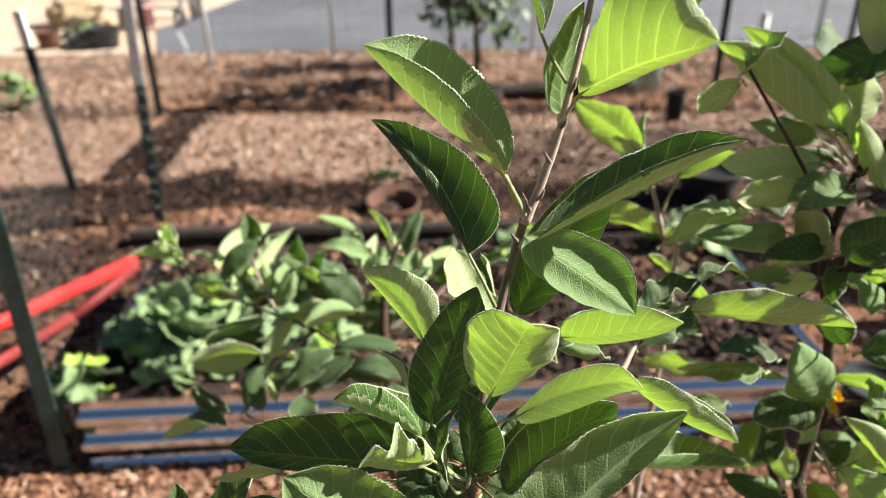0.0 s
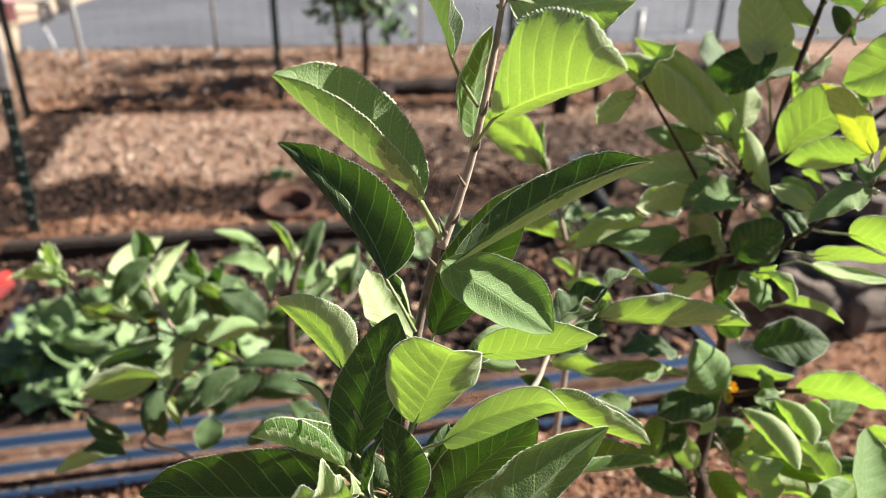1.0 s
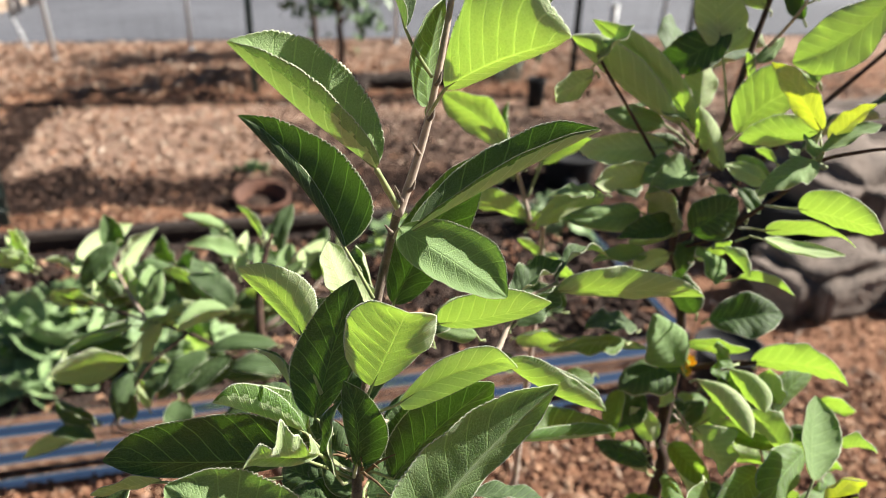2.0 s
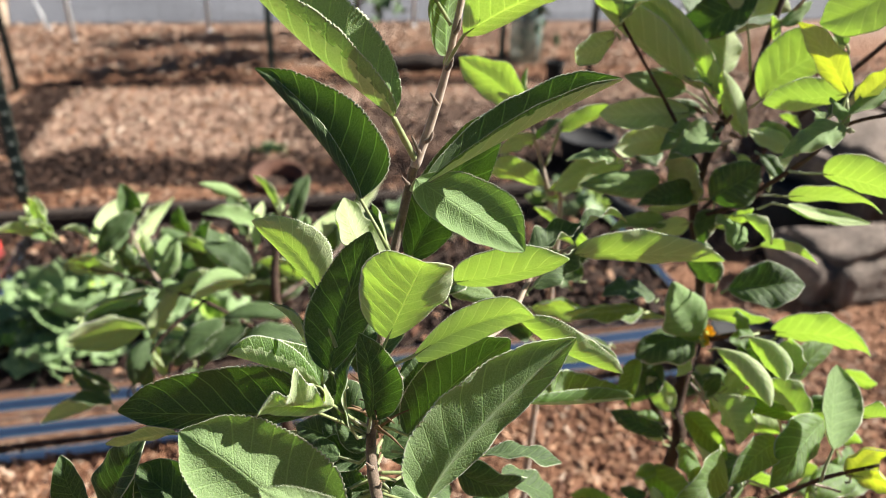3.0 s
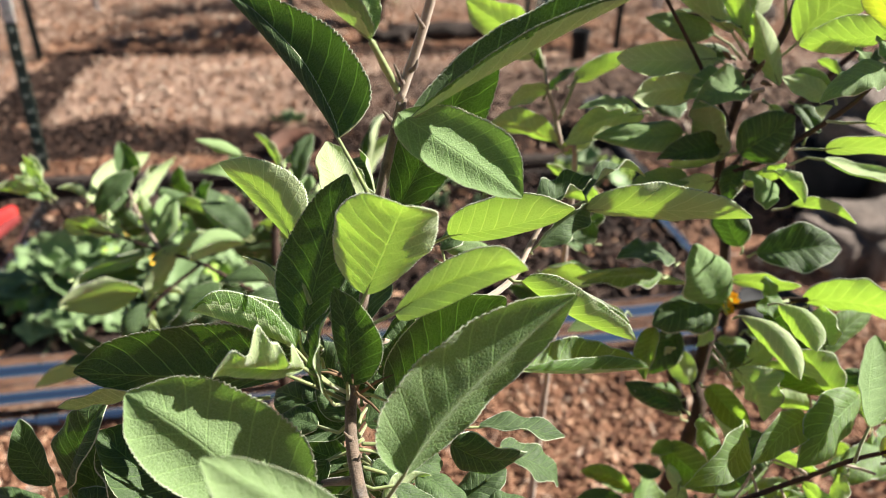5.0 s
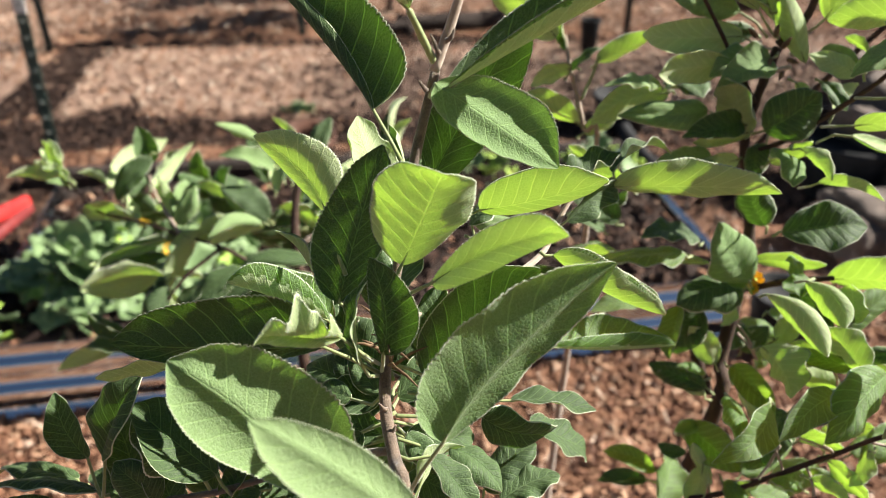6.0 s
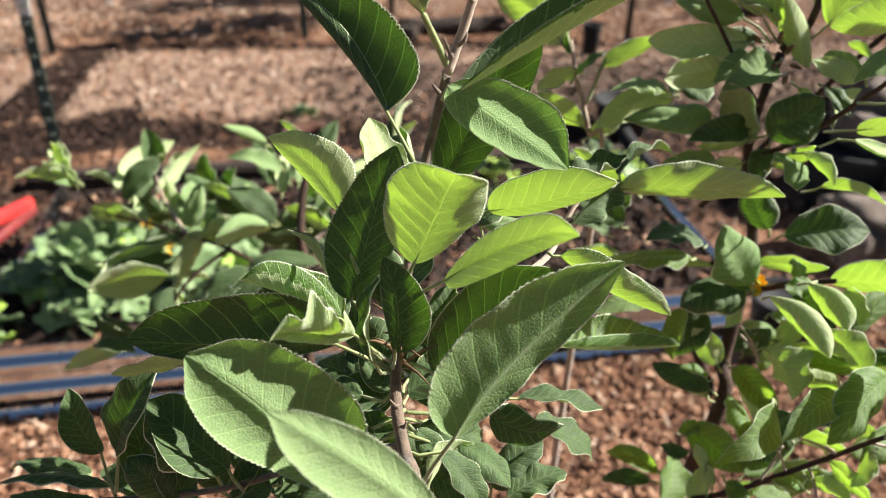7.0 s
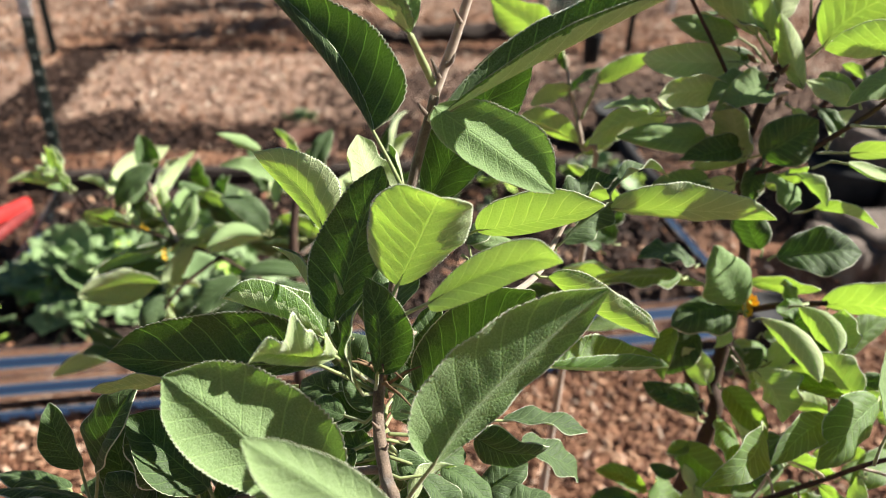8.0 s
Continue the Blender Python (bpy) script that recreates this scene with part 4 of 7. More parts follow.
def log_piece(at, length, radius, turn, seed, label):
    ob = thing("log", (at[0], at[1], ground_height(*at) + radius * 0.8), label, "log", "dark logs")
    rnd = random.Random(seed)
    path = [Vector((-length / 2 + length * i / 6, 0.02 * rnd.uniform(-1, 1), 0.012 * rnd.uniform(-1, 1))) for i in range(7)]
    v, f = tube_arrays(path, [radius * rnd.uniform(0.85, 1.1) for _ in path], 14, 0.16, seed)
    part("bark", mesh_of("bark", v, f), LOG, ob)
    ob.rotation_euler = (0, 0, radians(turn))
    return ob


log_piece((0.52, 4.30), 0.62, 0.05, 4, 3, "dark rotting log lying on the dry mulch")
log_piece((0.18, 4.22), 0.25, 0.04, -8, 5, "short dark rotting log lying on the dry mulch")
log_piece((2.35, 4.6), 0.6, 0.05, 2, 7, "dark rotting log lying on the dry mulch")

tube = thing("grow_tube", (1.18, 4.45, ground_height(1.18, 4.45)), "pale green mesh grow tube round a seedling", "grow tube")
turned("sleeve", [(0.095, 0.0), (0.098, 0.2), (0.095, 0.40), (0.092, 0.40), (0.094, 0.2), (0.091, 0.0)], GROW_TUBE, tube)

stake = thing("wooden_stake", (0.555, 0.425, 0), "brown sawn wooden stake beside the sapling", "stake")
bm = box_bm(-0.022, 0.022, -0.022, 0.022, -0.2, 0.745, 0.002)
part("stake_body", bm, STAKE_WOOD, stake)
stake.rotation_euler = (radians(2), radians(3), radians(20))


# ---- far things ----
TREE_LEAVES = []
for s in range(3):
    rnd = random.Random(40 + s)
    vv, ff = [], []
    for i in range(7):
        u = i / 6
        w = 0.022 * blade_width(u) + 0.0005
        for j in (-1, 0, 1):
            vv.append((u * 0.085, j * w, 0.3 * w * abs(j) - 0.02 * u * u))
    for i in range(6):
        for j in range(2):
            a = i * 3 + j
            ff.append((a, a + 1, a + 4, a + 3))
    mm = len(vv)
    vv += [(x, y, z - 0.0005) for x, y, z in vv]
    ff += [tuple(q + mm for q in g[::-1]) for g in ff]
    TREE_LEAVES.append((vv, ff))


def young_tree(at, trunk_r, fork, crown, count, seed, label, height):
    """A young orchard tree: tapered trunk, a few limbs and a crown of single leaves."""
    rnd = random.Random(seed)
    tree = thing("young_tree", (at[0], at[1], ground_height(*at)), label, "tree", "young trees")
    stem_pts = smooth_path([(0, 0, -0.05, trunk_r * 1.2), (0.01, 0, fork * 0.5, trunk_r), (0.0, 0.01, fork, trunk_r * 0.85), (-0.02, 0.0, height * 0.8, trunk_r * 0.4), (0.0, 0.0, height, trunk_r * 0.15)])
    v, f = tube_arrays([p[:3] for p in stem_pts], [float(p[3]) for p in stem_pts], 10, 0.1, seed)
    part("trunk", mesh_of("trunk", v, f), BARK, tree)
    ends = []
    for k in range(8):
        a = 2.4 * k + rnd.random()
        z0 = fork * 0.85 + (height - fork) * 0.6 * k / 8
        r = crown * rnd.uniform(0.55, 0.95)
        q = [(0, 0, z0, trunk_r * 0.45), (r * 0.45 * math.cos(a), r * 0.45 * math.sin(a), z0 + 0.10, trunk_r * 0.3), (r * math.cos(a), r * math.sin(a), z0 + rnd.uniform(0.08, 0.3), trunk_r * 0.12)]
        pts = smooth_path(q)
        v, f = tube_arrays([p[:3] for p in pts], [float(p[3]) for p in pts], 7, 0.1, k)
        part("limb", mesh_of("limb", v, f), BARK, tree)
        ends += [Vector(p[:3]) for p in pts[3:]]
    verts, faces = [], []
    for _ in range(count):
        c = rnd.choice(ends) + Vector((rnd.gauss(0, 0.07), rnd.gauss(0, 0.07), rnd.gauss(0, 0.08)))
        m = Matrix.Translation(c) @ Euler((rnd.gauss(0, 0.7), rnd.gauss(0.4, 0.6), rnd.uniform(0, 6.28))).to_matrix().to_4x4() @ Matrix.Scale(rnd.uniform(0.7, 1.2), 4)
        vv, ff = rnd.choice(TREE_LEAVES)
        k = len(verts)
        verts += [m @ Vector(p) for p in vv]
        faces += [tuple(i + k for i in g) for g in ff]
    cr = part("crown", mesh_of("crown", verts, faces), TREE_LEAF, tree, "crown of dark green leaves with gaps")
    tagged(cr, kind="stuff")
    return tree


young_tree((0.18, 4.60), 0.022, 0.32, 0.27, 400, 3, "young orchard tree with a dark leafy crown", 1.5)
young_tree((0.03, 5.15), 0.019, 0.36, 0.27, 360, 7, "young orchard tree with a dark leafy crown", 1.4)
young_tree((1.18, 4.45), 0.008, 0.15, 0.10, 60, 9, "seedling tree inside its grow tube", 0.5)
herb((-2.5, 4.15, 0), (0.2, 0.16), 0.22, 60, 21, "green shrubby weed growing by the path")
herb((-0.26, 3.0, 0.0), (0.045, 0.03), 0.05, 4, 23, "small green weed at the foot of the mound", 0.0)

table = thing("garden_table", (-2.56, 6.95, 0), "low grey wooden table with two benches", "table")
for i in range(5):
    part("board", box_bm(-0.32, 0.32, -0.38 + 0.155 * i, -0.24 + 0.155 * i, 0.68, 0.715, 0.006), TABLE_WOOD, table)
for sx in (-0.24, 0.24):
    for sy in (-0.32, 0.32):
        tube_part("leg", [Vector((sx, sy * 1.15, 0)), Vector((sx, sy * 0.7, 0.68))], 0.03, TABLE_WOOD, table, 8)
for sy in (-0.68, 0.68):
    part("bench_board", box_bm(-0.32, 0.32, sy - 0.12, sy + 0.12, 0.40, 0.435, 0.006), TABLE_WOOD, table)
    for sx in (-0.24, 0.24):
        tube_part("bench_leg", [Vector((sx, sy, 0)), Vector((sx, sy, 0.40))], 0.025, TABLE_WOOD, table, 8)
cloth = thing("pink_cloth", (-2.57, 6.89, 0.0), "faded pink cloth hanging over a low bench", "cloth")
vv, ff = [], []
for i in range(13):
    for j in range(9):
        x, s = -0.18 + 0.03 * i, j / 8
        vv.append((x, -0.30 + 0.012 * math.sin(x * 40) * s if s > 0.3 else -0.30 + (0.3 - s) * 0.8, 0.44 - max(0.0, s - 0.3) * 0.5))
for i in range(12):
    for j in range(8):
        a = i * 9 + j
        ff.append((a, a + 1, a + 10, a + 9))
mm = len(vv)
vv += [(x, y + 0.003, z - 0.003) for x, y, z in vv]
ff += [tuple(q + mm for q in g[::-1]) for g in ff]
part("cloth_sheet", mesh_of("cloth_sheet", vv, ff), PINK, cloth)
cloth.scale = (0.4, 1, 0.45)
table.scale = (1, 0.45, 0.45)

for i, (x, y, s, mt, lb) in enumerate((
        (-2.92, 6.35, 0.22, STRAW, "heap of tan earth and straw in the yard"),
        (-2.78, 5.95, 0.16, GREY_STONE, "pale lump of stone at the yard's edge"),
        (-3.3, 6.9, 0.26, STRAW, "heap of tan earth and straw in the yard"))):
    boulder((x, y), (s * 1.7, s * 1.2, s * 0.9), 11 + i * 3, mt, lb, 20 * i)
log_piece((-2.6, 5.3), 0.7, 0.014, 73, 13, "thin dark branch lying at the yard's edge")
herb((-2.86, 6.05, 0.0), (0.20, 0.14), 0.14, 40, 31, "dull yellow-green weeds on the straw heap", 0.15)
nursery_pot((-3.05, 5.85), 0.09, 0.14, "dull red pot at the yard's edge", material=TERRACOTTA)
nursery_pot((-2.62, 5.86), 0.12, 0.16, "black pot at the yard's edge")


# ---- main apple sapling ----
sapling = thing("apple_sapling", (0.035, 0.27, 0.0), "young apple sapling with large downy green leaves", "apple tree", "apple saplings")
stem("stem", sapling, [(0.0350, 0.2700, -0.0500, 0.0075), (0.0340, 0.2680, 0.3000, 0.0065), (0.0209, 0.2549, 0.7149, 0.0050), (0.0233, 0.2505, 0.8345, 0.0034), (0.0193, 0.2710, 0.8427, 0.0031), (0.0165, 0.2968, 0.8583, 0.0029), (0.0215, 0.3225, 0.8832, 0.0026), (0.0300, 0.3491, 0.9261, 0.0025), (0.0384, 0.3612, 0.9603, 0.0025), (0.0475, 0.3732, 0.9904, 0.0024)], TWIG, "downy grey-brown main stem")
stem("stem", sapling, [(0.0434, 0.3409, 0.9998, 0.0024), (0.0505, 0.3461, 1.0167, 0.0022), (0.0582, 0.3518, 1.0390, 0.0020), (0.0628, 0.3545, 1.0590, 0.0018), (0.0690, 0.3622, 1.0849, 0.0016), (0.0744, 0.3714, 1.1113, 0.0014), (0.0789, 0.3817, 1.1396, 0.0014), (0.0819, 0.3954, 1.1719, 0.0010)], SHOOT, "pinkish downy leading shoot")
stem("twig", sapling, [(0.0435, 0.3418, 1.0039, 0.0018), (0.0386, 0.3389, 1.0145, 0.0016), (0.0326, 0.3349, 1.0272, 0.0014)], PETIOLE)
stem("side_shoot", sapling, [(0.0215, 0.3225, 0.8832, 0.0020), (0.0492, 0.3450, 0.8713, 0.0018), (0.0835, 0.3653, 0.8727, 0.0018), (0.1102, 0.3870, 0.8752, 0.0018), (0.1254, 0.4089, 0.8855, 0.0016), (0.1377, 0.4200, 0.8968, 0.0014), (0.1632, 0.4299, 0.9028, 0.0011)], SHOOT, "slim downy side shoot")
stem("side_shoot", sapling, [(0.0194, 0.2723, 0.8450, 0.0022), (-0.0011, 0.2892, 0.8261, 0.0020), (-0.0370, 0.3030, 0.8031, 0.0019), (-0.0807, 0.3088, 0.7849, 0.0018), (-0.1386, 0.3191, 0.7715, 0.0016), (-0.1864, 0.3302, 0.7614, 0.0010)], TWIG, "low downy side shoot")
blade(sapling, (0.0326, 0.3344, 1.0283), (-0.0008, 0.3356, 1.0566), (-0.0294, 0.3296, 1.0884), (0.0117, 0.3273, 1.0667), (0.0201, 0.3565, 1.0715), foot=(0.0438, 0.3418, 1.0039), wave=0.02, young=True)
blade(sapling, (0.0165, 0.3447, 0.9819), (-0.0062, 0.3806, 1.0047), (-0.0370, 0.4186, 1.0296), (-0.0030, 0.3846, 1.0112), (0.0266, 0.3690, 1.0127), foot=(0.0296, 0.3295, 0.9599), wave=0.02)
blade(sapling, (0.0651, 0.3378, 1.0648), (0.0836, 0.3176, 1.0817), (0.1076, 0.2956, 1.0949), (0.0916, 0.3386, 1.0745), (0.0816, 0.3291, 1.1141), foot=(0.0594, 0.3541, 1.0461), wave=0.03, flick=0.05, thin=True)
blade(sapling, (0.0477, 0.3330, 0.9944), (0.0945, 0.3315, 1.0216), (0.1394, 0.3284, 1.0461), (0.0954, 0.3528, 1.0331), (0.0973, 0.3272, 1.0337), foot=(0.0433, 0.3371, 0.9924), wave=0.02)
blade(sapling, (0.0439, 0.3652, 0.9342), (0.0645, 0.3697, 0.9742), (0.0911, 0.3710, 1.0196), (0.0502, 0.3726, 0.9813), (0.0794, 0.3644, 0.9667), wave=0.02)
blade(sapling, (0.0432, 0.3309, 0.9979), (0.0685, 0.3241, 0.9820), (0.0958, 0.3158, 0.9638), (0.0855, 0.3336, 0.9912), (0.0531, 0.3126, 0.9822), foot=(0.0413, 0.3362, 0.9899), wave=0.03, cup=0.25, young=True)
leaf(sapling, (0.0317, 0.3700, 0.9290), (0.0087, 0.3997, 0.9583), (-0.50, 0.38, -0.78), 0.0286, 20, 0.05, 0.05, thin=True)
blade(sapling, (-0.0071, 0.3388, 0.9341), (-0.0180, 0.3505, 0.9504), (-0.0397, 0.3623, 0.9641), (-0.0028, 0.3480, 0.9602), (-0.0284, 0.3574, 0.9497), foot=(0.0011, 0.3132, 0.9151), wave=0.02, thin=True)
blade(sapling, (-0.0027, 0.3105, 0.9020), (0.0067, 0.3195, 0.9327), (0.0201, 0.3297, 0.9712), (-0.0125, 0.3228, 0.9317), (0.0223, 0.3191, 0.9371), foot=(0.0056, 0.3015, 0.8978), wave=0.02)
blade(sapling, (0.0260, 0.3000, 0.9276), (0.0355, 0.2979, 0.9523), (0.0437, 0.2952, 0.9754), (0.0591, 0.2980, 0.9632), (0.0147, 0.3074, 0.9610), foot=(0.0200, 0.2974, 0.9161), wave=0.03, flick=-0.12, cup=0.1, full=0.4, thin=True)
blade(sapling, (0.0380, 0.2864, 0.9265), (0.0656, 0.2819, 0.9457), (0.0897, 0.2663, 0.9606), (0.0563, 0.2802, 0.9318), (0.0671, 0.2800, 0.9595), foot=(0.0237, 0.2995, 0.9103), wave=0.02, flick=-0.1, thin=True)
blade(sapling, (0.0367, 0.3063, 0.8586), (0.0591, 0.3083, 0.8872), (0.0895, 0.3069, 0.9177), (0.0458, 0.3127, 0.9005), (0.0782, 0.3070, 0.8823), foot=(0.0204, 0.3057, 0.8683), wave=0.02, cup=0.2)
blade(sapling, (0.0387, 0.2426, 0.8774), (0.0644, 0.2532, 0.9096), (0.1094, 0.2673, 0.9441), (0.0395, 0.2503, 0.9223), (0.0844, 0.2592, 0.9087), foot=(0.0229, 0.2511, 0.8354), wave=0.04, cup=0.2, young=True)
blade(sapling, (0.0711, 0.3690, 0.9167), (0.0965, 0.3489, 0.9317), (0.1248, 0.3303, 0.9500), (0.0960, 0.3515, 0.9237), (0.0876, 0.3516, 0.9467), foot=(0.0293, 0.3402, 0.9149), wave=0.02, thin=True)
blade(sapling, (0.1636, 0.4274, 0.8984), (0.2059, 0.4159, 0.9025), (0.2571, 0.4026, 0.9055), (0.2164, 0.4189, 0.8939), (0.1996, 0.4171, 0.9197), wave=0.06, flick=-0.05, thin=True)
leaf(sapling, (0.1294, 0.4163, 0.8989), (0.1696, 0.4374, 0.9128), (-0.28, -0.10, 0.96), 0.0261, 30, 0.05, 0.10)
leaf(sapling, (0.1640, 0.4335, 0.9051), (0.2098, 0.4674, 0.9121), (-0.35, 0.29, 0.89), 0.0172, 30, 0.05, 0.10)
leaf(sapling, (0.1305, 0.4083, 0.8856), (0.1691, 0.4303, 0.9006), (0.41, -0.88, 0.25), 0.0211, 30, 0.05, 0.10)
blade(sapling, (0.1131, 0.3602, 0.8301), (0.1550, 0.3716, 0.8157), (0.2039, 0.3859, 0.8049), (0.1529, 0.3931, 0.8262), (0.1645, 0.3768, 0.8237), wave=0.07, thin=True)
blade(sapling, (0.1079, 0.3531, 0.8964), (0.1386, 0.3481, 0.8740), (0.1737, 0.3466, 0.8582), (0.1617, 0.3597, 0.8741), (0.1400, 0.3456, 0.8936), wave=0.03, thin=True)
blade(sapling, (-0.0082, 0.3193, 0.8859), (-0.0321, 0.3217, 0.8989), (-0.0539, 0.3217, 0.9088), (-0.0312, 0.3279, 0.9135), (-0.0192, 0.3374, 0.9018), foot=(0.0117, 0.3089, 0.8662), wave=0.02, thin=True)
blade(sapling, (-0.0014, 0.2823, 0.9036), (-0.0181, 0.2753, 0.9108), (-0.0368, 0.2693, 0.9185), (-0.0155, 0.2704, 0.9270), (-0.0194, 0.2714, 0.9077), foot=(0.0144, 0.3071, 0.8675), wave=0.30, cup=0.3, flick=-0.2, thin=True)
blade(sapling, (-0.0111, 0.3011, 0.8842), (-0.0609, 0.3107, 0.8793), (-0.1125, 0.3216, 0.8769), (-0.0698, 0.3089, 0.8708), (-0.0497, 0.3186, 0.9037), foot=(0.0143, 0.3050, 0.8639), wave=0.02)
blade(sapling, (-0.0078, 0.2406, 0.8512), (-0.0374, 0.2517, 0.8892), (-0.0656, 0.2556, 0.9154), (-0.0569, 0.2412, 0.8876), (-0.0083, 0.2614, 0.8952), foot=(0.0185, 0.2613, 0.8420), wave=0.03, flick=-0.08, cup=0.2, young=True)
blade(sapling, (0.0260, 0.1949, 0.8851), (0.0005, 0.2015, 0.9083), (-0.0284, 0.2073, 0.9294), (-0.0097, 0.1921, 0.9063), (0.0112, 0.2077, 0.9089), foot=(0.0215, 0.2150, 0.8431), wave=0.02, young=True)
blade(sapling, (0.0164, 0.2861, 0.8897), (0.0178, 0.2921, 0.9104), (0.0122, 0.2995, 0.9321), (0.0114, 0.2929, 0.9102), (0.0321, 0.2869, 0.9076), foot=(0.0156, 0.3048, 0.8640), wave=0.02)
leaf(sapling, (0.0062, 0.2834, 0.8871), (0.0086, 0.2996, 0.9211), (-0.93, -0.29, 0.20), 0.0136, 42, 0.06, 0.06, foot=(0.0142, 0.3043, 0.8627))
leaf(sapling, (-0.0067, 0.3320, 0.8781), (-0.0318, 0.3623, 0.9149), (0.84, 0.03, 0.54), 0.0162, 45, 0.05, 0.06)
leaf(sapling, (0.0190, 0.3458, 0.8669), (0.0174, 0.3643, 0.8981), (-0.38, -0.81, 0.46), 0.0218, 20, 0.06, 0.05)
leaf(sapling, (0.0356, 0.3269, 0.8577), (0.0487, 0.3435, 0.8885), (-0.44, -0.70, 0.56), 0.0224, 20, 0.06, 0.05)
leaf(sapling, (0.0491, 0.3580, 1.0887), (0.0279, 0.3706, 1.1294), (0.81, -0.28, 0.51), 0.0219, 45, 0.05, 0.05, foot=(0.0617, 0.3557, 1.0655))
blade(sapling, (0.0611, 0.3614, 1.0498), (0.0620, 0.3623, 1.0766), (0.0687, 0.3643, 1.1006), (0.0505, 0.3466, 1.0754), (0.0686, 0.3730, 1.0783), wave=0.02, thin=True)
leaf(sapling, (0.0782, 0.3709, 1.1114), (0.1239, 0.3398, 1.1193), (0.49, 0.54, -0.69), 0.0419, 30, 0.05, 0.05, thin=True)
leaf(sapling, (0.0786, 0.3782, 1.1326), (0.0517, 0.3882, 1.1711), (0.68, -0.43, 0.59), 0.0240, 35, 0.05, 0.05)
leaf(sapling, (0.0806, 0.3850, 1.1465), (0.1200, 0.3947, 1.1818), (-0.61, 0.60, 0.52), 0.0269, 35, 0.05, 0.05, thin=True)
leaf(sapling, (0.0818, 0.3943, 1.1696), (0.0902, 0.4236, 1.2187), (-0.68, -0.57, 0.46), 0.0260, 35, 0.05, 0.05)
leaf(sapling, (0.0820, 0.3133, 0.8335), (0.1262, 0.3084, 0.8238), (0.23, 0.25, 0.94), 0.0210, 28, 0.08, 0.06, foot=(0.0279, 0.3018, 0.8531))
leaf(sapling, (0.0676, 0.3140, 0.8220), (0.1095, 0.3136, 0.8096), (-0.01, -1.00, -0.01), 0.0241, 20, 0.06, 0.06, foot=(0.0217, 0.2929, 0.8469))
leaf(sapling, (0.0478, 0.2863, 0.8305), (0.0702, 0.2662, 0.8206), (0.37, -0.04, 0.93), 0.0197, 26, 0.08, 0.06, foot=(0.0216, 0.2837, 0.8409))
leaf(sapling, (0.0362, 0.2707, 0.8415), (0.0563, 0.2552, 0.8190), (0.55, -0.37, 0.75), 0.0169, 26, 0.08, 0.06, foot=(0.0209, 0.2723, 0.8413))
leaf(sapling, (0.0755, 0.2909, 0.7843), (0.1092, 0.3016, 0.7890), (-0.15, 0.04, 0.99), 0.0214, 20, 0.05, 0.08)
leaf(sapling, (0.0682, 0.3018, 0.7816), (0.0991, 0.3186, 0.7963), (-0.25, -0.34, 0.91), 0.0228, 20, 0.05, 0.06)
leaf(sapling, (0.0805, 0.2735, 0.7953), (0.0922, 0.2502, 0.7975), (-0.22, -0.02, 0.98), 0.0157, 20, 0.05, 0.06)
leaf(sapling, (0.0311, 0.2716, 0.8223), (0.0520, 0.2865, 0.8318), (-0.46, 0.84, -0.31), 0.0109, 20, 0.05, 0.06, thin=True)
leaf(sapling, (0.0985, 0.3318, 0.7988), (0.1393, 0.3332, 0.7693), (0.59, -0.07, 0.81), 0.0252, 20, 0.05, 0.06)
leaf(sapling, (-0.1425, 0.3289, 0.7973), (-0.1562, 0.3442, 0.8305), (0.09, -0.89, 0.45), 0.0195, 20, 0.06, 0.04, foot=(-0.1370, 0.3198, 0.7729))
leaf(sapling, (-0.1316, 0.3245, 0.8017), (-0.1060, 0.3283, 0.8529), (-0.68, -0.63, 0.39), 0.0287, 40, 0.06, 0.04, foot=(-0.1361, 0.3198, 0.7771))
leaf(sapling, (-0.0832, 0.3117, 0.8685), (-0.1156, 0.3040, 0.8691), (-0.20, 0.89, 0.40), 0.0133, 30, 0.06, 0.05, foot=(-0.0218, 0.3125, 0.8620), thin=True)
leaf(sapling, (-0.0814, 0.3134, 0.8024), (-0.1127, 0.3269, 0.8293), (0.57, -0.24, 0.79), 0.0312, 20, 0.08, 0.06, foot=(-0.0747, 0.3076, 0.7839))
leaf(sapling, (-0.1049, 0.3092, 0.7808), (-0.1234, 0.3141, 0.8055), (0.20, -0.92, 0.33), 0.0218, 20, 0.05, 0.05)
leaf(sapling, (-0.1398, 0.3232, 0.7782), (-0.1998, 0.3306, 0.7793), (0.09, 0.59, 0.80), 0.0169, 25, 0.08, 0.05)
leaf(sapling, (-0.1412, 0.3101, 0.7755), (-0.1891, 0.3181, 0.7799), (0.06, -0.21, 0.98), 0.0244, 20, 0.08, 0.05)
leaf(sapling, (-0.1580, 0.3425, 0.7679), (-0.2079, 0.3590, 0.7666), (0.08, 0.33, 0.94), 0.0184, 20, 0.08, 0.05)
leaf(sapling, (-0.0688, 0.3058, 0.7819), (-0.0529, 0.3164, 0.8031), (-0.34, -0.71, 0.61), 0.0171, 20, 0.05, 0.05)
leaf(sapling, (-0.0491, 0.2997, 0.7953), (-0.0654, 0.2856, 0.7879), (-0.38, -0.04, 0.92), 0.0137, 20, 0.05, 0.05)
leaf(sapling, (-0.0126, 0.2991, 0.8210), (-0.0360, 0.3163, 0.8260), (0.05, -0.22, 0.97), 0.0177, 20, 0.05, 0.05, foot=(0.0174, 0.2897, 0.8465))
leaf(sapling, (-0.0002, 0.3109, 0.8435), (-0.0238, 0.3225, 0.8389), (-0.31, -0.27, 0.91), 0.0147, 20, 0.05, 0.05, foot=(0.0166, 0.2975, 0.8576))
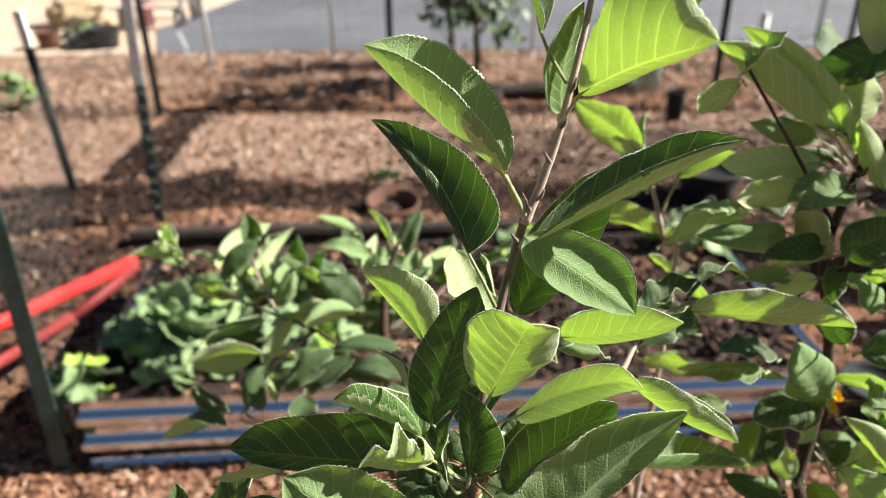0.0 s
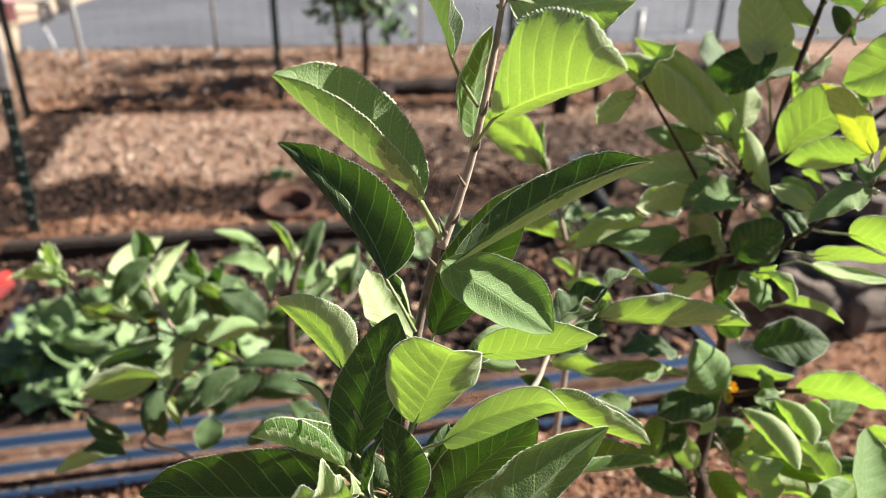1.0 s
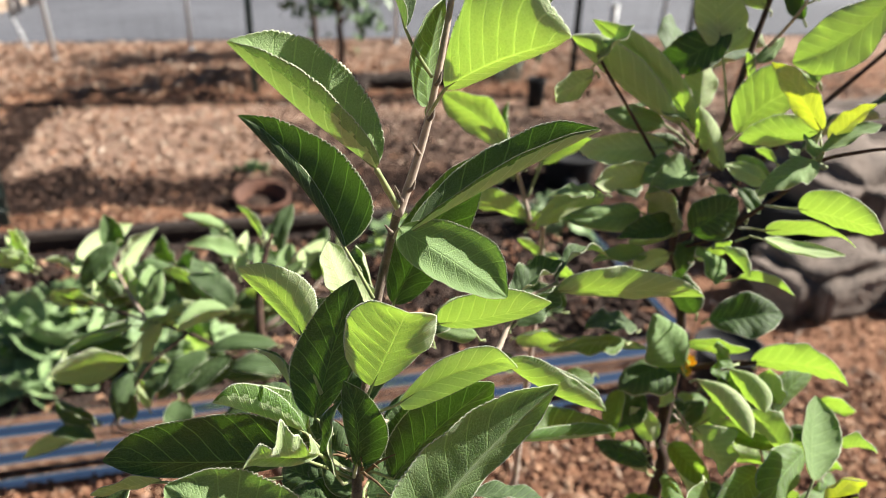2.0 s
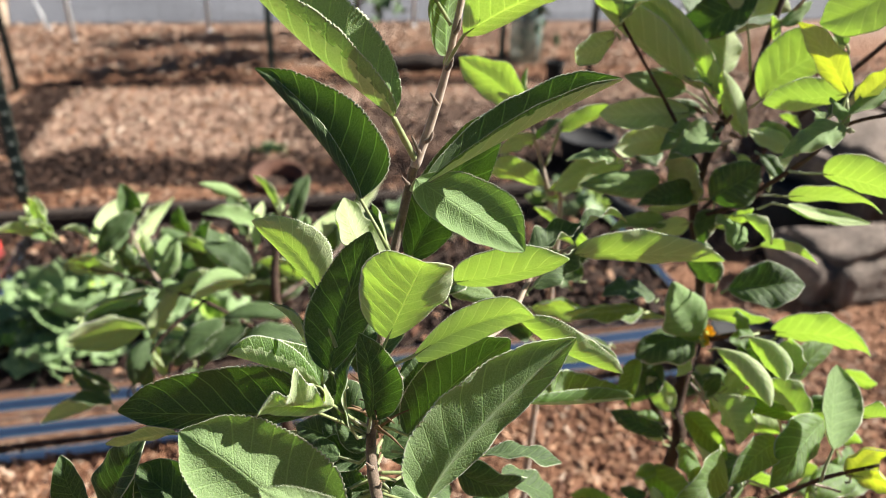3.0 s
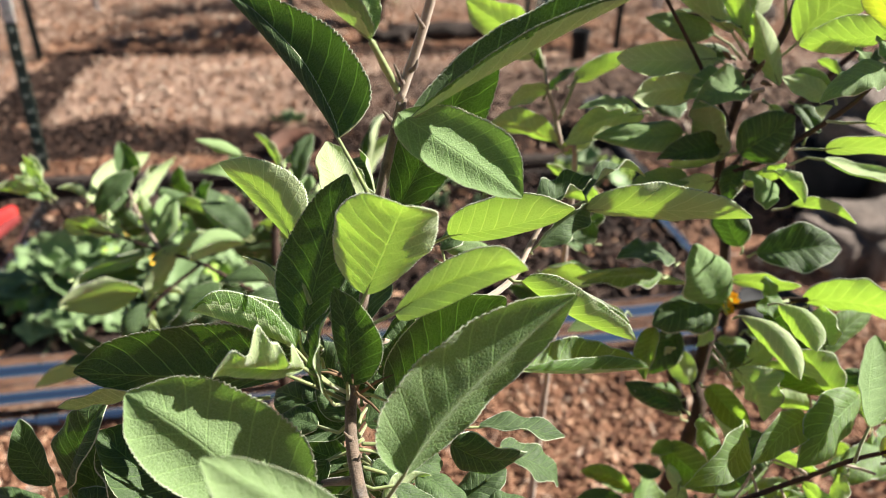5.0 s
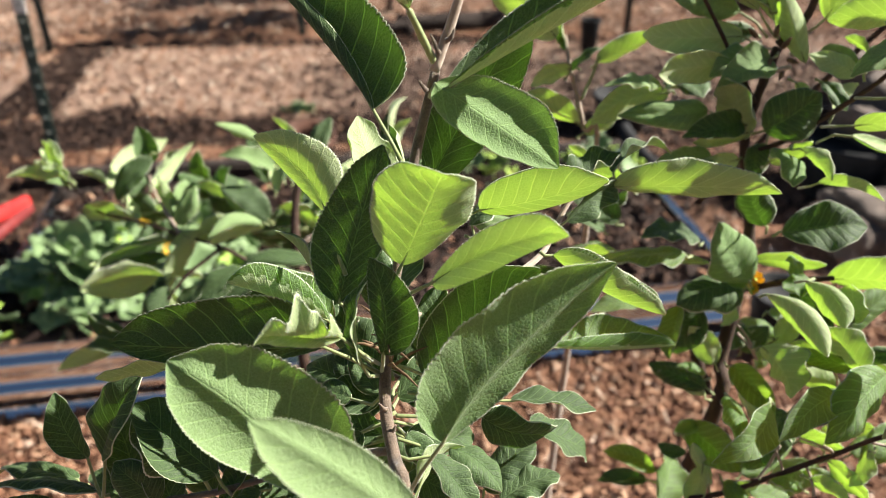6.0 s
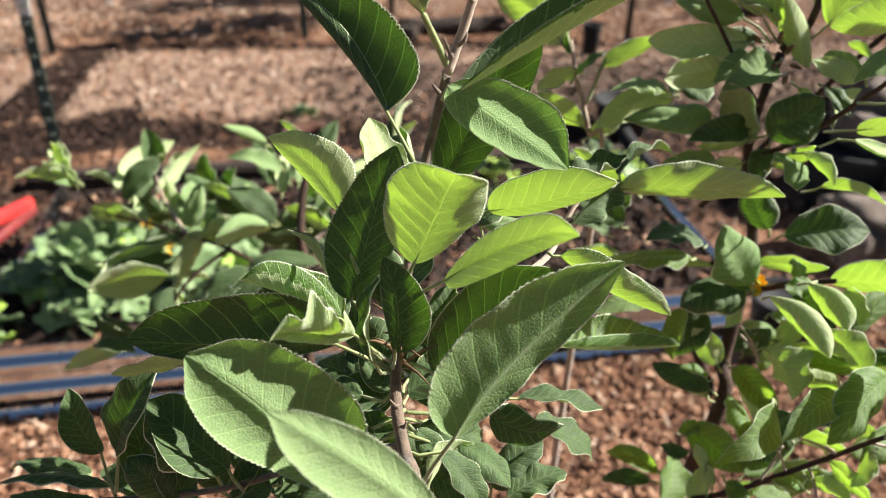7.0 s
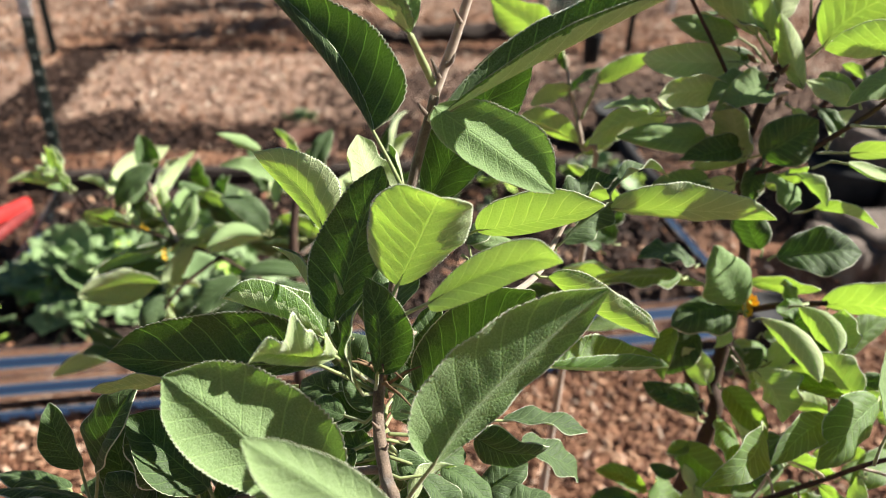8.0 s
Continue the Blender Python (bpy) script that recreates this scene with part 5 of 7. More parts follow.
leaf(sapling, (0.0049, 0.2942, 0.8359), (-0.0125, 0.2861, 0.8187), (-0.33, -0.68, 0.66), 0.0129, 20, 0.05, 0.05)
leaf(sapling, (0.0272, 0.2919, 0.8362), (0.0431, 0.2804, 0.8196), (0.23, -0.68, 0.70), 0.0129, 20, 0.05, 0.05)
leaf(sapling, (0.0143, 0.3148, 0.8429), (0.0005, 0.3305, 0.8571), (0.14, -0.60, 0.79), 0.0127, 20, 0.05, 0.05)
leaf(sapling, (0.0141, 0.3126, 0.8391), (-0.0202, 0.3284, 0.8297), (-0.40, -0.36, 0.84), 0.0225, 18, 0.07, 0.05)
leaf(sapling, (0.0167, 0.3109, 0.8269), (-0.0022, 0.3051, 0.7935), (-0.56, -0.71, 0.44), 0.0225, 18, 0.07, 0.05)
leaf(sapling, (0.0135, 0.3126, 0.8094), (-0.0152, 0.3073, 0.7749), (-0.55, -0.62, 0.56), 0.0262, 18, 0.07, 0.05)
leaf(sapling, (0.0228, 0.3147, 0.8148), (0.0468, 0.3056, 0.7839), (0.47, -0.68, 0.57), 0.0233, 18, 0.07, 0.05)
leaf(sapling, (0.0265, 0.3236, 0.8305), (0.0585, 0.3292, 0.8065), (0.56, -0.54, 0.63), 0.0234, 18, 0.07, 0.05)
leaf(sapling, (-0.0787, 0.3240, 0.7714), (-0.1021, 0.3500, 0.7913), (0.36, -0.34, 0.87), 0.0233, 18, 0.07, 0.05)
leaf(sapling, (-0.0564, 0.3233, 0.7745), (-0.0791, 0.3176, 0.7604), (-0.33, -0.55, 0.76), 0.0158, 18, 0.07, 0.05)
leaf(sapling, (-0.0404, 0.3249, 0.7802), (-0.0276, 0.3440, 0.7953), (-0.19, -0.53, 0.83), 0.0159, 18, 0.07, 0.05)
leaf(sapling, (-0.0290, 0.3260, 0.7644), (-0.0554, 0.3476, 0.7763), (0.16, -0.32, 0.93), 0.0210, 18, 0.07, 0.05)
leaf(sapling, (-0.0971, 0.3297, 0.7577), (-0.1225, 0.3389, 0.7685), (0.27, -0.33, 0.91), 0.0169, 18, 0.07, 0.05)
leaf(sapling, (-0.0143, 0.3048, 0.7907), (-0.0029, 0.2845, 0.7782), (0.28, -0.38, 0.88), 0.0153, 18, 0.07, 0.05)
leaf(sapling, (0.0055, 0.3272, 0.8327), (-0.0091, 0.3475, 0.8445), (0.15, -0.41, 0.90), 0.0160, 18, 0.07, 0.05)
leaf(sapling, (-0.0022, 0.3258, 0.7891), (-0.0353, 0.3283, 0.7671), (-0.51, -0.48, 0.71), 0.0231, 18, 0.07, 0.05)
leaf(sapling, (-0.1154, 0.3470, 0.7638), (-0.1034, 0.3702, 0.7858), (-0.11, -0.65, 0.75), 0.0198, 18, 0.07, 0.05)
leaf(sapling, (0.0387, 0.2877, 0.7916), (0.0602, 0.2712, 0.7875), (-0.04, -0.29, 0.95), 0.0159, 18, 0.07, 0.05)
leaf(sapling, (0.0153, 0.3418, 0.8396), (0.0412, 0.3535, 0.8446), (0.03, -0.46, 0.89), 0.0168, 18, 0.07, 0.05)
leaf(sapling, (-0.1326, 0.3403, 0.7492), (-0.1588, 0.3586, 0.7555), (0.12, -0.17, 0.98), 0.0189, 18, 0.07, 0.05)
leaf(sapling, (-0.0739, 0.3551, 0.7657), (-0.0922, 0.3748, 0.7760), (0.22, -0.28, 0.93), 0.0167, 18, 0.07, 0.05)
leaf(sapling, (0.0143, 0.3210, 0.8336), (-0.0252, 0.3499, 0.8357), (-0.32, -0.49, 0.81), 0.0294, 20, 0.08, 0.06, foot=(0.0198, 0.2999, 0.8444))
leaf(sapling, (0.0238, 0.3200, 0.8338), (0.0645, 0.3355, 0.8383), (0.15, -0.61, 0.78), 0.0241, 20, 0.08, 0.06, foot=(0.0198, 0.2999, 0.8444))
leaf(sapling, (0.0163, 0.3035, 0.8241), (-0.0174, 0.3247, 0.8240), (-0.36, -0.56, 0.75), 0.0239, 20, 0.08, 0.06, foot=(0.0195, 0.2953, 0.8365))
leaf(sapling, (0.0262, 0.2980, 0.8266), (0.0640, 0.3023, 0.8213), (0.18, -0.63, 0.76), 0.0192, 20, 0.08, 0.06, foot=(0.0195, 0.2949, 0.8359))
leaf(sapling, (0.0153, 0.2839, 0.8204), (-0.0134, 0.2811, 0.8002), (-0.37, -0.69, 0.63), 0.0194, 20, 0.08, 0.06, foot=(0.0192, 0.2910, 0.8292))
leaf(sapling, (0.0261, 0.2850, 0.8143), (0.0564, 0.2712, 0.8066), (-0.06, -0.58, 0.81), 0.0171, 20, 0.08, 0.06, foot=(0.0191, 0.2903, 0.8280))
leaf(sapling, (0.0148, 0.3301, 0.8394), (-0.0120, 0.3654, 0.8547), (-0.32, -0.57, 0.75), 0.0258, 20, 0.08, 0.06, foot=(0.0200, 0.3023, 0.8486))
leaf(sapling, (0.0269, 0.3296, 0.8409), (0.0505, 0.3533, 0.8559), (0.13, -0.62, 0.78), 0.0202, 20, 0.08, 0.06, foot=(0.0201, 0.3027, 0.8492))
leaf(sapling, (-0.0017, 0.3216, 0.8019), (-0.0557, 0.3329, 0.7909), (-0.27, -0.52, 0.81), 0.0259, 20, 0.08, 0.06, foot=(0.0194, 0.2942, 0.8347))
leaf(sapling, (-0.0274, 0.3284, 0.7887), (-0.0628, 0.3525, 0.8031), (-0.16, -0.67, 0.73), 0.0226, 20, 0.08, 0.06, foot=(0.0193, 0.2928, 0.8323))
leaf(sapling, (0.0354, 0.3203, 0.8167), (0.0740, 0.3302, 0.8211), (-0.22, 0.95, -0.24), 0.0181, 20, 0.08, 0.06, foot=(0.0196, 0.2970, 0.8395), thin=True)
leaf(sapling, (0.0013, 0.2747, 0.8218), (-0.0332, 0.2644, 0.8176), (-0.11, -0.04, 0.99), 0.0181, 20, 0.08, 0.06, foot=(0.0191, 0.2893, 0.8262))
leaf(sapling, (-0.0698, 0.3024, 0.8058), (-0.1126, 0.3284, 0.8318), (0.12, -0.60, 0.79), 0.0383, 20, 0.08, 0.05, foot=(-0.0647, 0.3037, 0.7890))
leaf(sapling, (-0.0973, 0.3106, 0.7748), (-0.1075, 0.3364, 0.8068), (0.26, -0.71, 0.65), 0.0232, 20, 0.08, 0.05)
leaf(sapling, (-0.1208, 0.3232, 0.7719), (-0.1383, 0.3559, 0.8142), (0.09, -0.77, 0.63), 0.0236, 24, 0.08, 0.05)
leaf(sapling, (-0.0518, 0.3157, 0.7823), (-0.0716, 0.3423, 0.8038), (0.07, -0.60, 0.80), 0.0237, 20, 0.08, 0.05)
leaf(sapling, (-0.0268, 0.3007, 0.7813), (-0.0544, 0.3238, 0.7956), (-0.01, -0.53, 0.85), 0.0233, 20, 0.08, 0.05)
leaf(sapling, (0.0689, 0.3829, 0.8999), (0.0871, 0.3981, 0.9094), (-0.44, -0.03, 0.90), 0.0154, 20, 0.05, 0.05)
leaf(sapling, (0.0158, 0.3905, 0.9225), (0.0044, 0.4247, 0.9389), (0.25, -0.35, 0.90), 0.0218, 20, 0.05, 0.05)
leaf(sapling, (0.0331, 0.3934, 0.9308), (0.0238, 0.4235, 0.9406), (-0.75, -0.40, 0.52), 0.0181, 20, 0.05, 0.05)
leaf(sapling, (0.1084, 0.4149, 0.8996), (0.0710, 0.4041, 0.8943), (0.1, -0.5, 0.8), 0.0156, 18, 0.06, 0.05, young=True)
leaf(sapling, (0.0988, 0.3886, 0.8931), (0.0714, 0.3947, 0.8969), (0.2, -0.6, 0.75), 0.0139, 18, 0.06, 0.05, young=True)
stem("bud", sapling, [(0.0456, 0.3400, 1.0077, 0.0012), (0.0442, 0.3406, 1.0109, 0.0010), (0.0420, 0.3424, 1.0157, 0.0004)], TWIG)
stem("bud", sapling, [(0.0550, 0.3473, 1.0293, 0.0012), (0.0538, 0.3474, 1.0314, 0.0010), (0.0517, 0.3486, 1.0352, 0.0004)], TWIG)
stem("bud", sapling, [(0.0593, 0.3505, 1.0457, 0.0012), (0.0613, 0.3500, 1.0478, 0.0010), (0.0624, 0.3508, 1.0516, 0.0004)], TWIG)
stem("bud", sapling, [(0.0486, 0.3421, 1.0126, 0.0012), (0.0508, 0.3414, 1.0144, 0.0010), (0.0523, 0.3420, 1.0179, 0.0004)], TWIG)
stem("bud", sapling, [(0.0631, 0.3537, 1.0619, 0.0012), (0.0650, 0.3534, 1.0645, 0.0010), (0.0661, 0.3544, 1.0687, 0.0004)], TWIG)
stem("bud", sapling, [(0.0399, 0.3367, 0.9928, 0.0012), (0.0387, 0.3363, 0.9942, 0.0010), (0.0366, 0.3371, 0.9971, 0.0004)], TWIG)
stem("bud", sapling, [(0.0172, 0.2803, 0.8482, 0.0012), (0.0195, 0.2797, 0.8498, 0.0010), (0.0210, 0.2803, 0.8529, 0.0004)], TWIG)
stem("bud", sapling, [(0.0172, 0.2880, 0.8554, 0.0012), (0.0157, 0.2876, 0.8566, 0.0010), (0.0135, 0.2884, 0.8594, 0.0004)], TWIG)
random.seed(21)
for i in range(6):
    u, a = random.random(), random.uniform(0.5, 2.64)
    c = Vector((0.022 + 0.02 * math.cos(a), 0.315 + 0.014 * math.sin(a), 0.79 + 0.10 * u))
    d = Vector((0.8 * math.cos(a), 0.8, random.gauss(0.1, 0.3))).normalized() * random.uniform(0.04, 0.06)
    leaf(sapling, c + d * 0.25, c + d * 1.2, (random.gauss(0, 0.3) - 0.4 * d.x, random.gauss(-0.4, 0.3), 0.8), 0.032, 20, 0.06, 0.05)
for i in range(18):
    a = random.uniform(0, 6.28)
    c = Vector((0.0185 + 0.003 * math.cos(a), 0.299 + 0.003 * math.sin(a), 0.882 + random.uniform(-0.012, 0.014)))
    d = Vector((math.cos(a), math.sin(a), random.uniform(-0.2, 1.0))).normalized() * random.uniform(0.008, 0.02)
    tube_part("bud_scale", [c - sapling.location, c + d * 0.5 - sapling.location, c + d + Vector((0, 0, -0.003)) - sapling.location], [0.0009, 0.0007, 0.0002], SCALE_BROWN, sapling, 5)

# ---- second apple sapling ----
second = thing("apple_sapling", (0.26, 0.50, 0.0), "taller apple sapling with a dark brown trunk", "apple tree", "apple saplings")
stem("trunk", second, [(0.2600, 0.5000, -0.0500, 0.0110), (0.2550, 0.5000, 0.3000, 0.0095), (0.2795, 0.4474, 0.6706, 0.0060), (0.2874, 0.4680, 0.7208, 0.0055), (0.2981, 0.4850, 0.7754, 0.0052), (0.3047, 0.4992, 0.8135, 0.0044), (0.2995, 0.5091, 0.8511, 0.0040), (0.2956, 0.5206, 0.8814, 0.0037), (0.3016, 0.5305, 0.9116, 0.0034), (0.3183, 0.5461, 0.9485, 0.0034)], BARK, "dark brown young trunk")
stem("leader", second, [(0.3141, 0.5388, 0.9532, 0.0034), (0.3240, 0.5405, 0.9622, 0.0030), (0.3334, 0.5425, 0.9738, 0.0028), (0.3421, 0.5491, 1.0005, 0.0026), (0.3522, 0.5574, 1.0312, 0.0025), (0.3660, 0.5682, 1.0680, 0.0022), (0.3793, 0.5806, 1.1078, 0.0016), (0.3849, 0.5956, 1.1388, 0.0010)], BARK, "dark brown leader")
stem("branch", second, [(0.3522, 0.5541, 1.0227, 0.0016), (0.3622, 0.5444, 1.0427, 0.0013), (0.3695, 0.5321, 1.0655, 0.0012), (0.3740, 0.5283, 1.0818, 0.0010)], SHOOT, "slim pale side shoot")
stem("pruned_stub", second, [(0.2768, 0.4582, 0.6960, 0.0048), (0.2664, 0.4680, 0.7257, 0.0044), (0.2597, 0.4770, 0.7508, 0.0042)], BARK, "pruned side stub with a pale end")
stem("branch", second, [(0.2978, 0.5242, 0.9147, 0.0018), (0.2810, 0.5317, 0.9412, 0.0016), (0.2625, 0.5360, 0.9694, 0.0014), (0.2417, 0.5392, 0.9992, 0.0013), (0.2195, 0.5440, 1.0317, 0.0012), (0.2149, 0.5510, 1.0480, 0.0010)], BARK, "thin dark branch")
stem("branch", second, [(0.2929, 0.5104, 0.8797, 0.0022), (0.3128, 0.4994, 0.8940, 0.0021), (0.3287, 0.4869, 0.9151, 0.0019), (0.3460, 0.4648, 0.9490, 0.0017), (0.3522, 0.4467, 0.9780, 0.0014), (0.3624, 0.4196, 0.9953, 0.0013), (0.3691, 0.4031, 1.0031, 0.0010)], BARK, "slim branch reaching forward")
stem("branch", second, [(0.2981, 0.4850, 0.7754, 0.0030), (0.3219, 0.4558, 0.8018, 0.0024), (0.3379, 0.4375, 0.8147, 0.0018)], BARK, "short dark branch")
stem("branch", second, [(0.2422, 0.3892, 0.6541, 0.0024), (0.2640, 0.3804, 0.6692, 0.0022), (0.2948, 0.3694, 0.6980, 0.0020), (0.3197, 0.3595, 0.7237, 0.0018), (0.3419, 0.3502, 0.7477, 0.0016), (0.3664, 0.3350, 0.7722, 0.0012)], BARK, "low branch reaching forward")
blade(second, (0.3089, 0.5410, 0.9688), (0.2698, 0.5494, 1.0179), (0.2159, 0.5554, 1.0569), (0.2803, 0.5450, 1.0259), (0.2509, 0.5548, 1.0224), foot=(0.3137, 0.5397, 0.9548), wave=0.02, thin=True)
blade(second, (0.2937, 0.5402, 0.9775), (0.2442, 0.5434, 1.0105), (0.1975, 0.5477, 1.0465), (0.2474, 0.5415, 1.0335), (0.2481, 0.5552, 1.0038), foot=(0.3118, 0.5413, 0.9572), wave=0.02, thin=True)
leaf(second, (0.2186, 0.5401, 1.0282), (0.2422, 0.5383, 1.0551), (-0.74, -0.19, 0.64), 0.0151, 35, 0.04, 0.14, young=True)
leaf(second, (0.2135, 0.5363, 1.0192), (0.1757, 0.5205, 1.0084), (-0.42, 0.90, 0.15), 0.0233, 25, 0.06, 0.06, thin=True)
blade(second, (0.3294, 0.5599, 1.0280), (0.3231, 0.5660, 1.0541), (0.3155, 0.5772, 1.0899), (0.3498, 0.5676, 1.0577), (0.3020, 0.5704, 1.0641), foot=(0.3360, 0.5468, 0.9829), wave=0.03, thin=True)
leaf(second, (0.3793, 0.5389, 1.0601), (0.3661, 0.5517, 1.0803), (-0.65, -0.76, 0.06), 0.0164, 25, 0.06, 0.05)
blade(second, (0.3945, 0.4692, 1.0848), (0.3689, 0.4758, 1.0555), (0.3434, 0.4884, 1.0380), (0.3615, 0.4890, 1.0697), (0.3696, 0.4595, 1.0418), foot=(0.3970, 0.4632, 1.0962), wave=0.04, thin=True)
blade(second, (0.3329, 0.5208, 0.9757), (0.3513, 0.5167, 1.0017), (0.3806, 0.5057, 1.0183), (0.3684, 0.5181, 0.9928), (0.3378, 0.5255, 1.0229), foot=(0.3318, 0.5362, 0.9610), wave=0.02, thin=True)
blade(second, (0.3567, 0.4591, 0.9970), (0.3379, 0.4754, 0.9888), (0.3166, 0.4924, 0.9811), (0.3387, 0.4783, 1.0036), (0.3408, 0.4811, 0.9788), foot=(0.3545, 0.4464, 0.9825), wave=0.03, thin=True)
leaf(second, (0.3514, 0.4505, 1.0004), (0.3204, 0.4736, 1.0454), (0.78, 0.58, 0.24), 0.0202, 24, 0.05, 0.07, foot=(0.3531, 0.4461, 0.9815), ripe=True)
leaf(second, (0.3534, 0.4419, 0.9955), (0.3639, 0.4224, 1.0278), (0.28, 0.86, 0.43), 0.0172, 20, 0.06, 0.05, foot=(0.3535, 0.4455, 0.9804), ripe=True)
leaf(second, (0.3446, 0.4352, 0.9906), (0.3891, 0.4406, 1.0055), (-0.28, -0.27, 0.92), 0.0152, 12, 0.06, 0.10, young=True)
leaf(second, (0.3447, 0.4345, 0.9849), (0.3404, 0.4528, 0.9967), (0.16, -0.51, 0.84), 0.0109, 12, 0.06, 0.08, young=True)
leaf(second, (0.3418, 0.4318, 0.9829), (0.2909, 0.4132, 0.9733), (0.02, -0.50, 0.87), 0.0199, 12, 0.05, 0.10, young=True)
leaf(second, (0.3333, 0.4367, 0.9785), (0.3235, 0.4456, 0.9922), (0.29, -0.70, 0.66), 0.0095, 12, 0.05, 0.12, young=True)
leaf(second, (0.3522, 0.4449, 0.9745), (0.3379, 0.4465, 0.9658), (0.04, 0.99, 0.11), 0.0084, 30, 0.05, 0.12, thin=True)
leaf(second, (0.3195, 0.5618, 0.9840), (0.3234, 0.5765, 1.0251), (0.01, 0.94, -0.34), 0.0315, 14, 0.06, 0.04, thin=True)
leaf(second, (0.2843, 0.5383, 0.9595), (0.2011, 0.5222, 0.9654), (-0.20, 0.93, -0.29), 0.0255, 20, 0.10, 0.03, foot=(0.3086, 0.5381, 0.9499), thin=True)
leaf(second, (0.2875, 0.5560, 0.9727), (0.2384, 0.5598, 0.9851), (0.03, -0.92, 0.40), 0.0213, 22, 0.08, 0.05, foot=(0.3074, 0.5440, 0.9565), young=True)
leaf(second, (0.3030, 0.5563, 0.9568), (0.2559, 0.5554, 0.9605), (0.02, -1.00, -0.01), 0.0170, 22, 0.08, 0.05)
leaf(second, (0.2777, 0.5296, 0.9402), (0.2165, 0.5126, 0.9410), (-0.26, 0.95, 0.17), 0.0254, 26, 0.08, 0.06, foot=(0.3067, 0.5347, 0.9426), thin=True)
leaf(second, (0.2209, 0.5188, 0.9326), (0.1758, 0.4930, 0.9442), (0.44, -0.41, 0.80), 0.0120, 12, 0.05, 0.14, young=True)
leaf(second, (0.2641, 0.5270, 0.9084), (0.1942, 0.5137, 0.9134), (0.18, -0.72, 0.67), 0.0228, 22, 0.10, 0.04, young=True)
leaf(second, (0.2360, 0.5376, 0.9191), (0.1748, 0.5185, 0.9048), (-0.20, 0.91, -0.36), 0.0224, 24, 0.08, 0.05, thin=True)
leaf(second, (0.2880, 0.5194, 0.9020), (0.2387, 0.5034, 0.8979), (0.18, -0.72, 0.67), 0.0260, 24, 0.08, 0.05)
leaf(second, (0.2947, 0.5193, 0.8931), (0.2512, 0.5083, 0.8898), (-0.23, 0.96, -0.14), 0.0135, 24, 0.08, 0.05, thin=True)
leaf(second, (0.3041, 0.5277, 0.9459), (0.2609, 0.5075, 0.9357), (0.14, -0.67, 0.73), 0.0303, 20, 0.08, 0.05, foot=(0.3138, 0.5360, 0.9476), young=True)
leaf(second, (0.2963, 0.5007, 0.9019), (0.3274, 0.4932, 0.9313), (-0.50, -0.80, 0.32), 0.0356, 26, 0.08, 0.04, foot=(0.2927, 0.5105, 0.8974))
leaf(second, (0.3251, 0.5181, 0.9457), (0.3016, 0.5306, 0.9948), (0.39, 0.92, -0.05), 0.0279, 24, 0.08, 0.05, foot=(0.3219, 0.5346, 0.9477), thin=True)
leaf(second, (0.3448, 0.4866, 0.9467), (0.3194, 0.5073, 0.9557), (0.32, 0.68, -0.66), 0.0170, 26, 0.08, 0.05, thin=True)
leaf(second, (0.3527, 0.4977, 0.9489), (0.3363, 0.5209, 0.9549), (-0.78, -0.60, 0.17), 0.0174, 22, 0.08, 0.05, young=True)
leaf(second, (0.3346, 0.5054, 0.9354), (0.3431, 0.4850, 0.9209), (-0.08, -0.60, 0.80), 0.0132, 22, 0.08, 0.05)
leaf(second, (0.3217, 0.5171, 0.9313), (0.3282, 0.5014, 0.9143), (0.86, 0.50, -0.13), 0.0120, 22, 0.08, 0.05, thin=True)
leaf(second, (0.3383, 0.4904, 0.9187), (0.3641, 0.5098, 0.9321), (-0.35, 0.80, -0.49), 0.0113, 12, 0.06, 0.06, young=True)
leaf(second, (0.3585, 0.5015, 0.9582), (0.3467, 0.5131, 0.9656), (0.76, 0.57, 0.32), 0.0082, 25, 0.06, 0.06, thin=True)
leaf(second, (0.3504, 0.5455, 1.0075), (0.3441, 0.5486, 1.0334), (0.86, 0.49, 0.15), 0.0091, 26, 0.06, 0.06, thin=True)
leaf(second, (0.3509, 0.5438, 1.0265), (0.3759, 0.5531, 1.0423), (0.12, -0.93, 0.36), 0.0103, 12, 0.06, 0.08, young=True)
leaf(second, (0.3809, 0.5062, 1.0194), (0.3684, 0.5164, 1.0348), (-0.44, -0.87, 0.22), 0.0112, 26, 0.06, 0.08, young=True)
blade(second, (0.3390, 0.4369, 0.9476), (0.3551, 0.4151, 0.9497), (0.3719, 0.3914, 0.9484), (0.3624, 0.4177, 0.9397), (0.3498, 0.4209, 0.9679), foot=(0.3338, 0.4667, 0.9374), wave=0.04, thin=True)
leaf(second, (0.3267, 0.4501, 0.9248), (0.3690, 0.4079, 0.9352), (0.51, 0.65, 0.56), 0.0182, 18, 0.08, 0.04, foot=(0.3299, 0.4871, 0.9092), thin=True)
leaf(second, (0.3292, 0.4508, 0.9161), (0.3990, 0.4480, 0.9020), (-0.17, 0.33, -0.93), 0.0143, 12, 0.08, 0.05, foot=(0.3294, 0.4868, 0.8976), young=True)
leaf(second, (0.2998, 0.4903, 0.8829), (0.3213, 0.4792, 0.9020), (0.27, 0.93, 0.24), 0.0154, 22, 0.08, 0.05, thin=True)
leaf(second, (0.3133, 0.4781, 0.8972), (0.3239, 0.4523, 0.8840), (0.93, 0.37, 0.03), 0.0170, 22, 0.08, 0.05, thin=True)
leaf(second, (0.3053, 0.5091, 0.8881), (0.2908, 0.4902, 0.8684), (-0.51, -0.40, 0.76), 0.0186, 22, 0.08, 0.05)
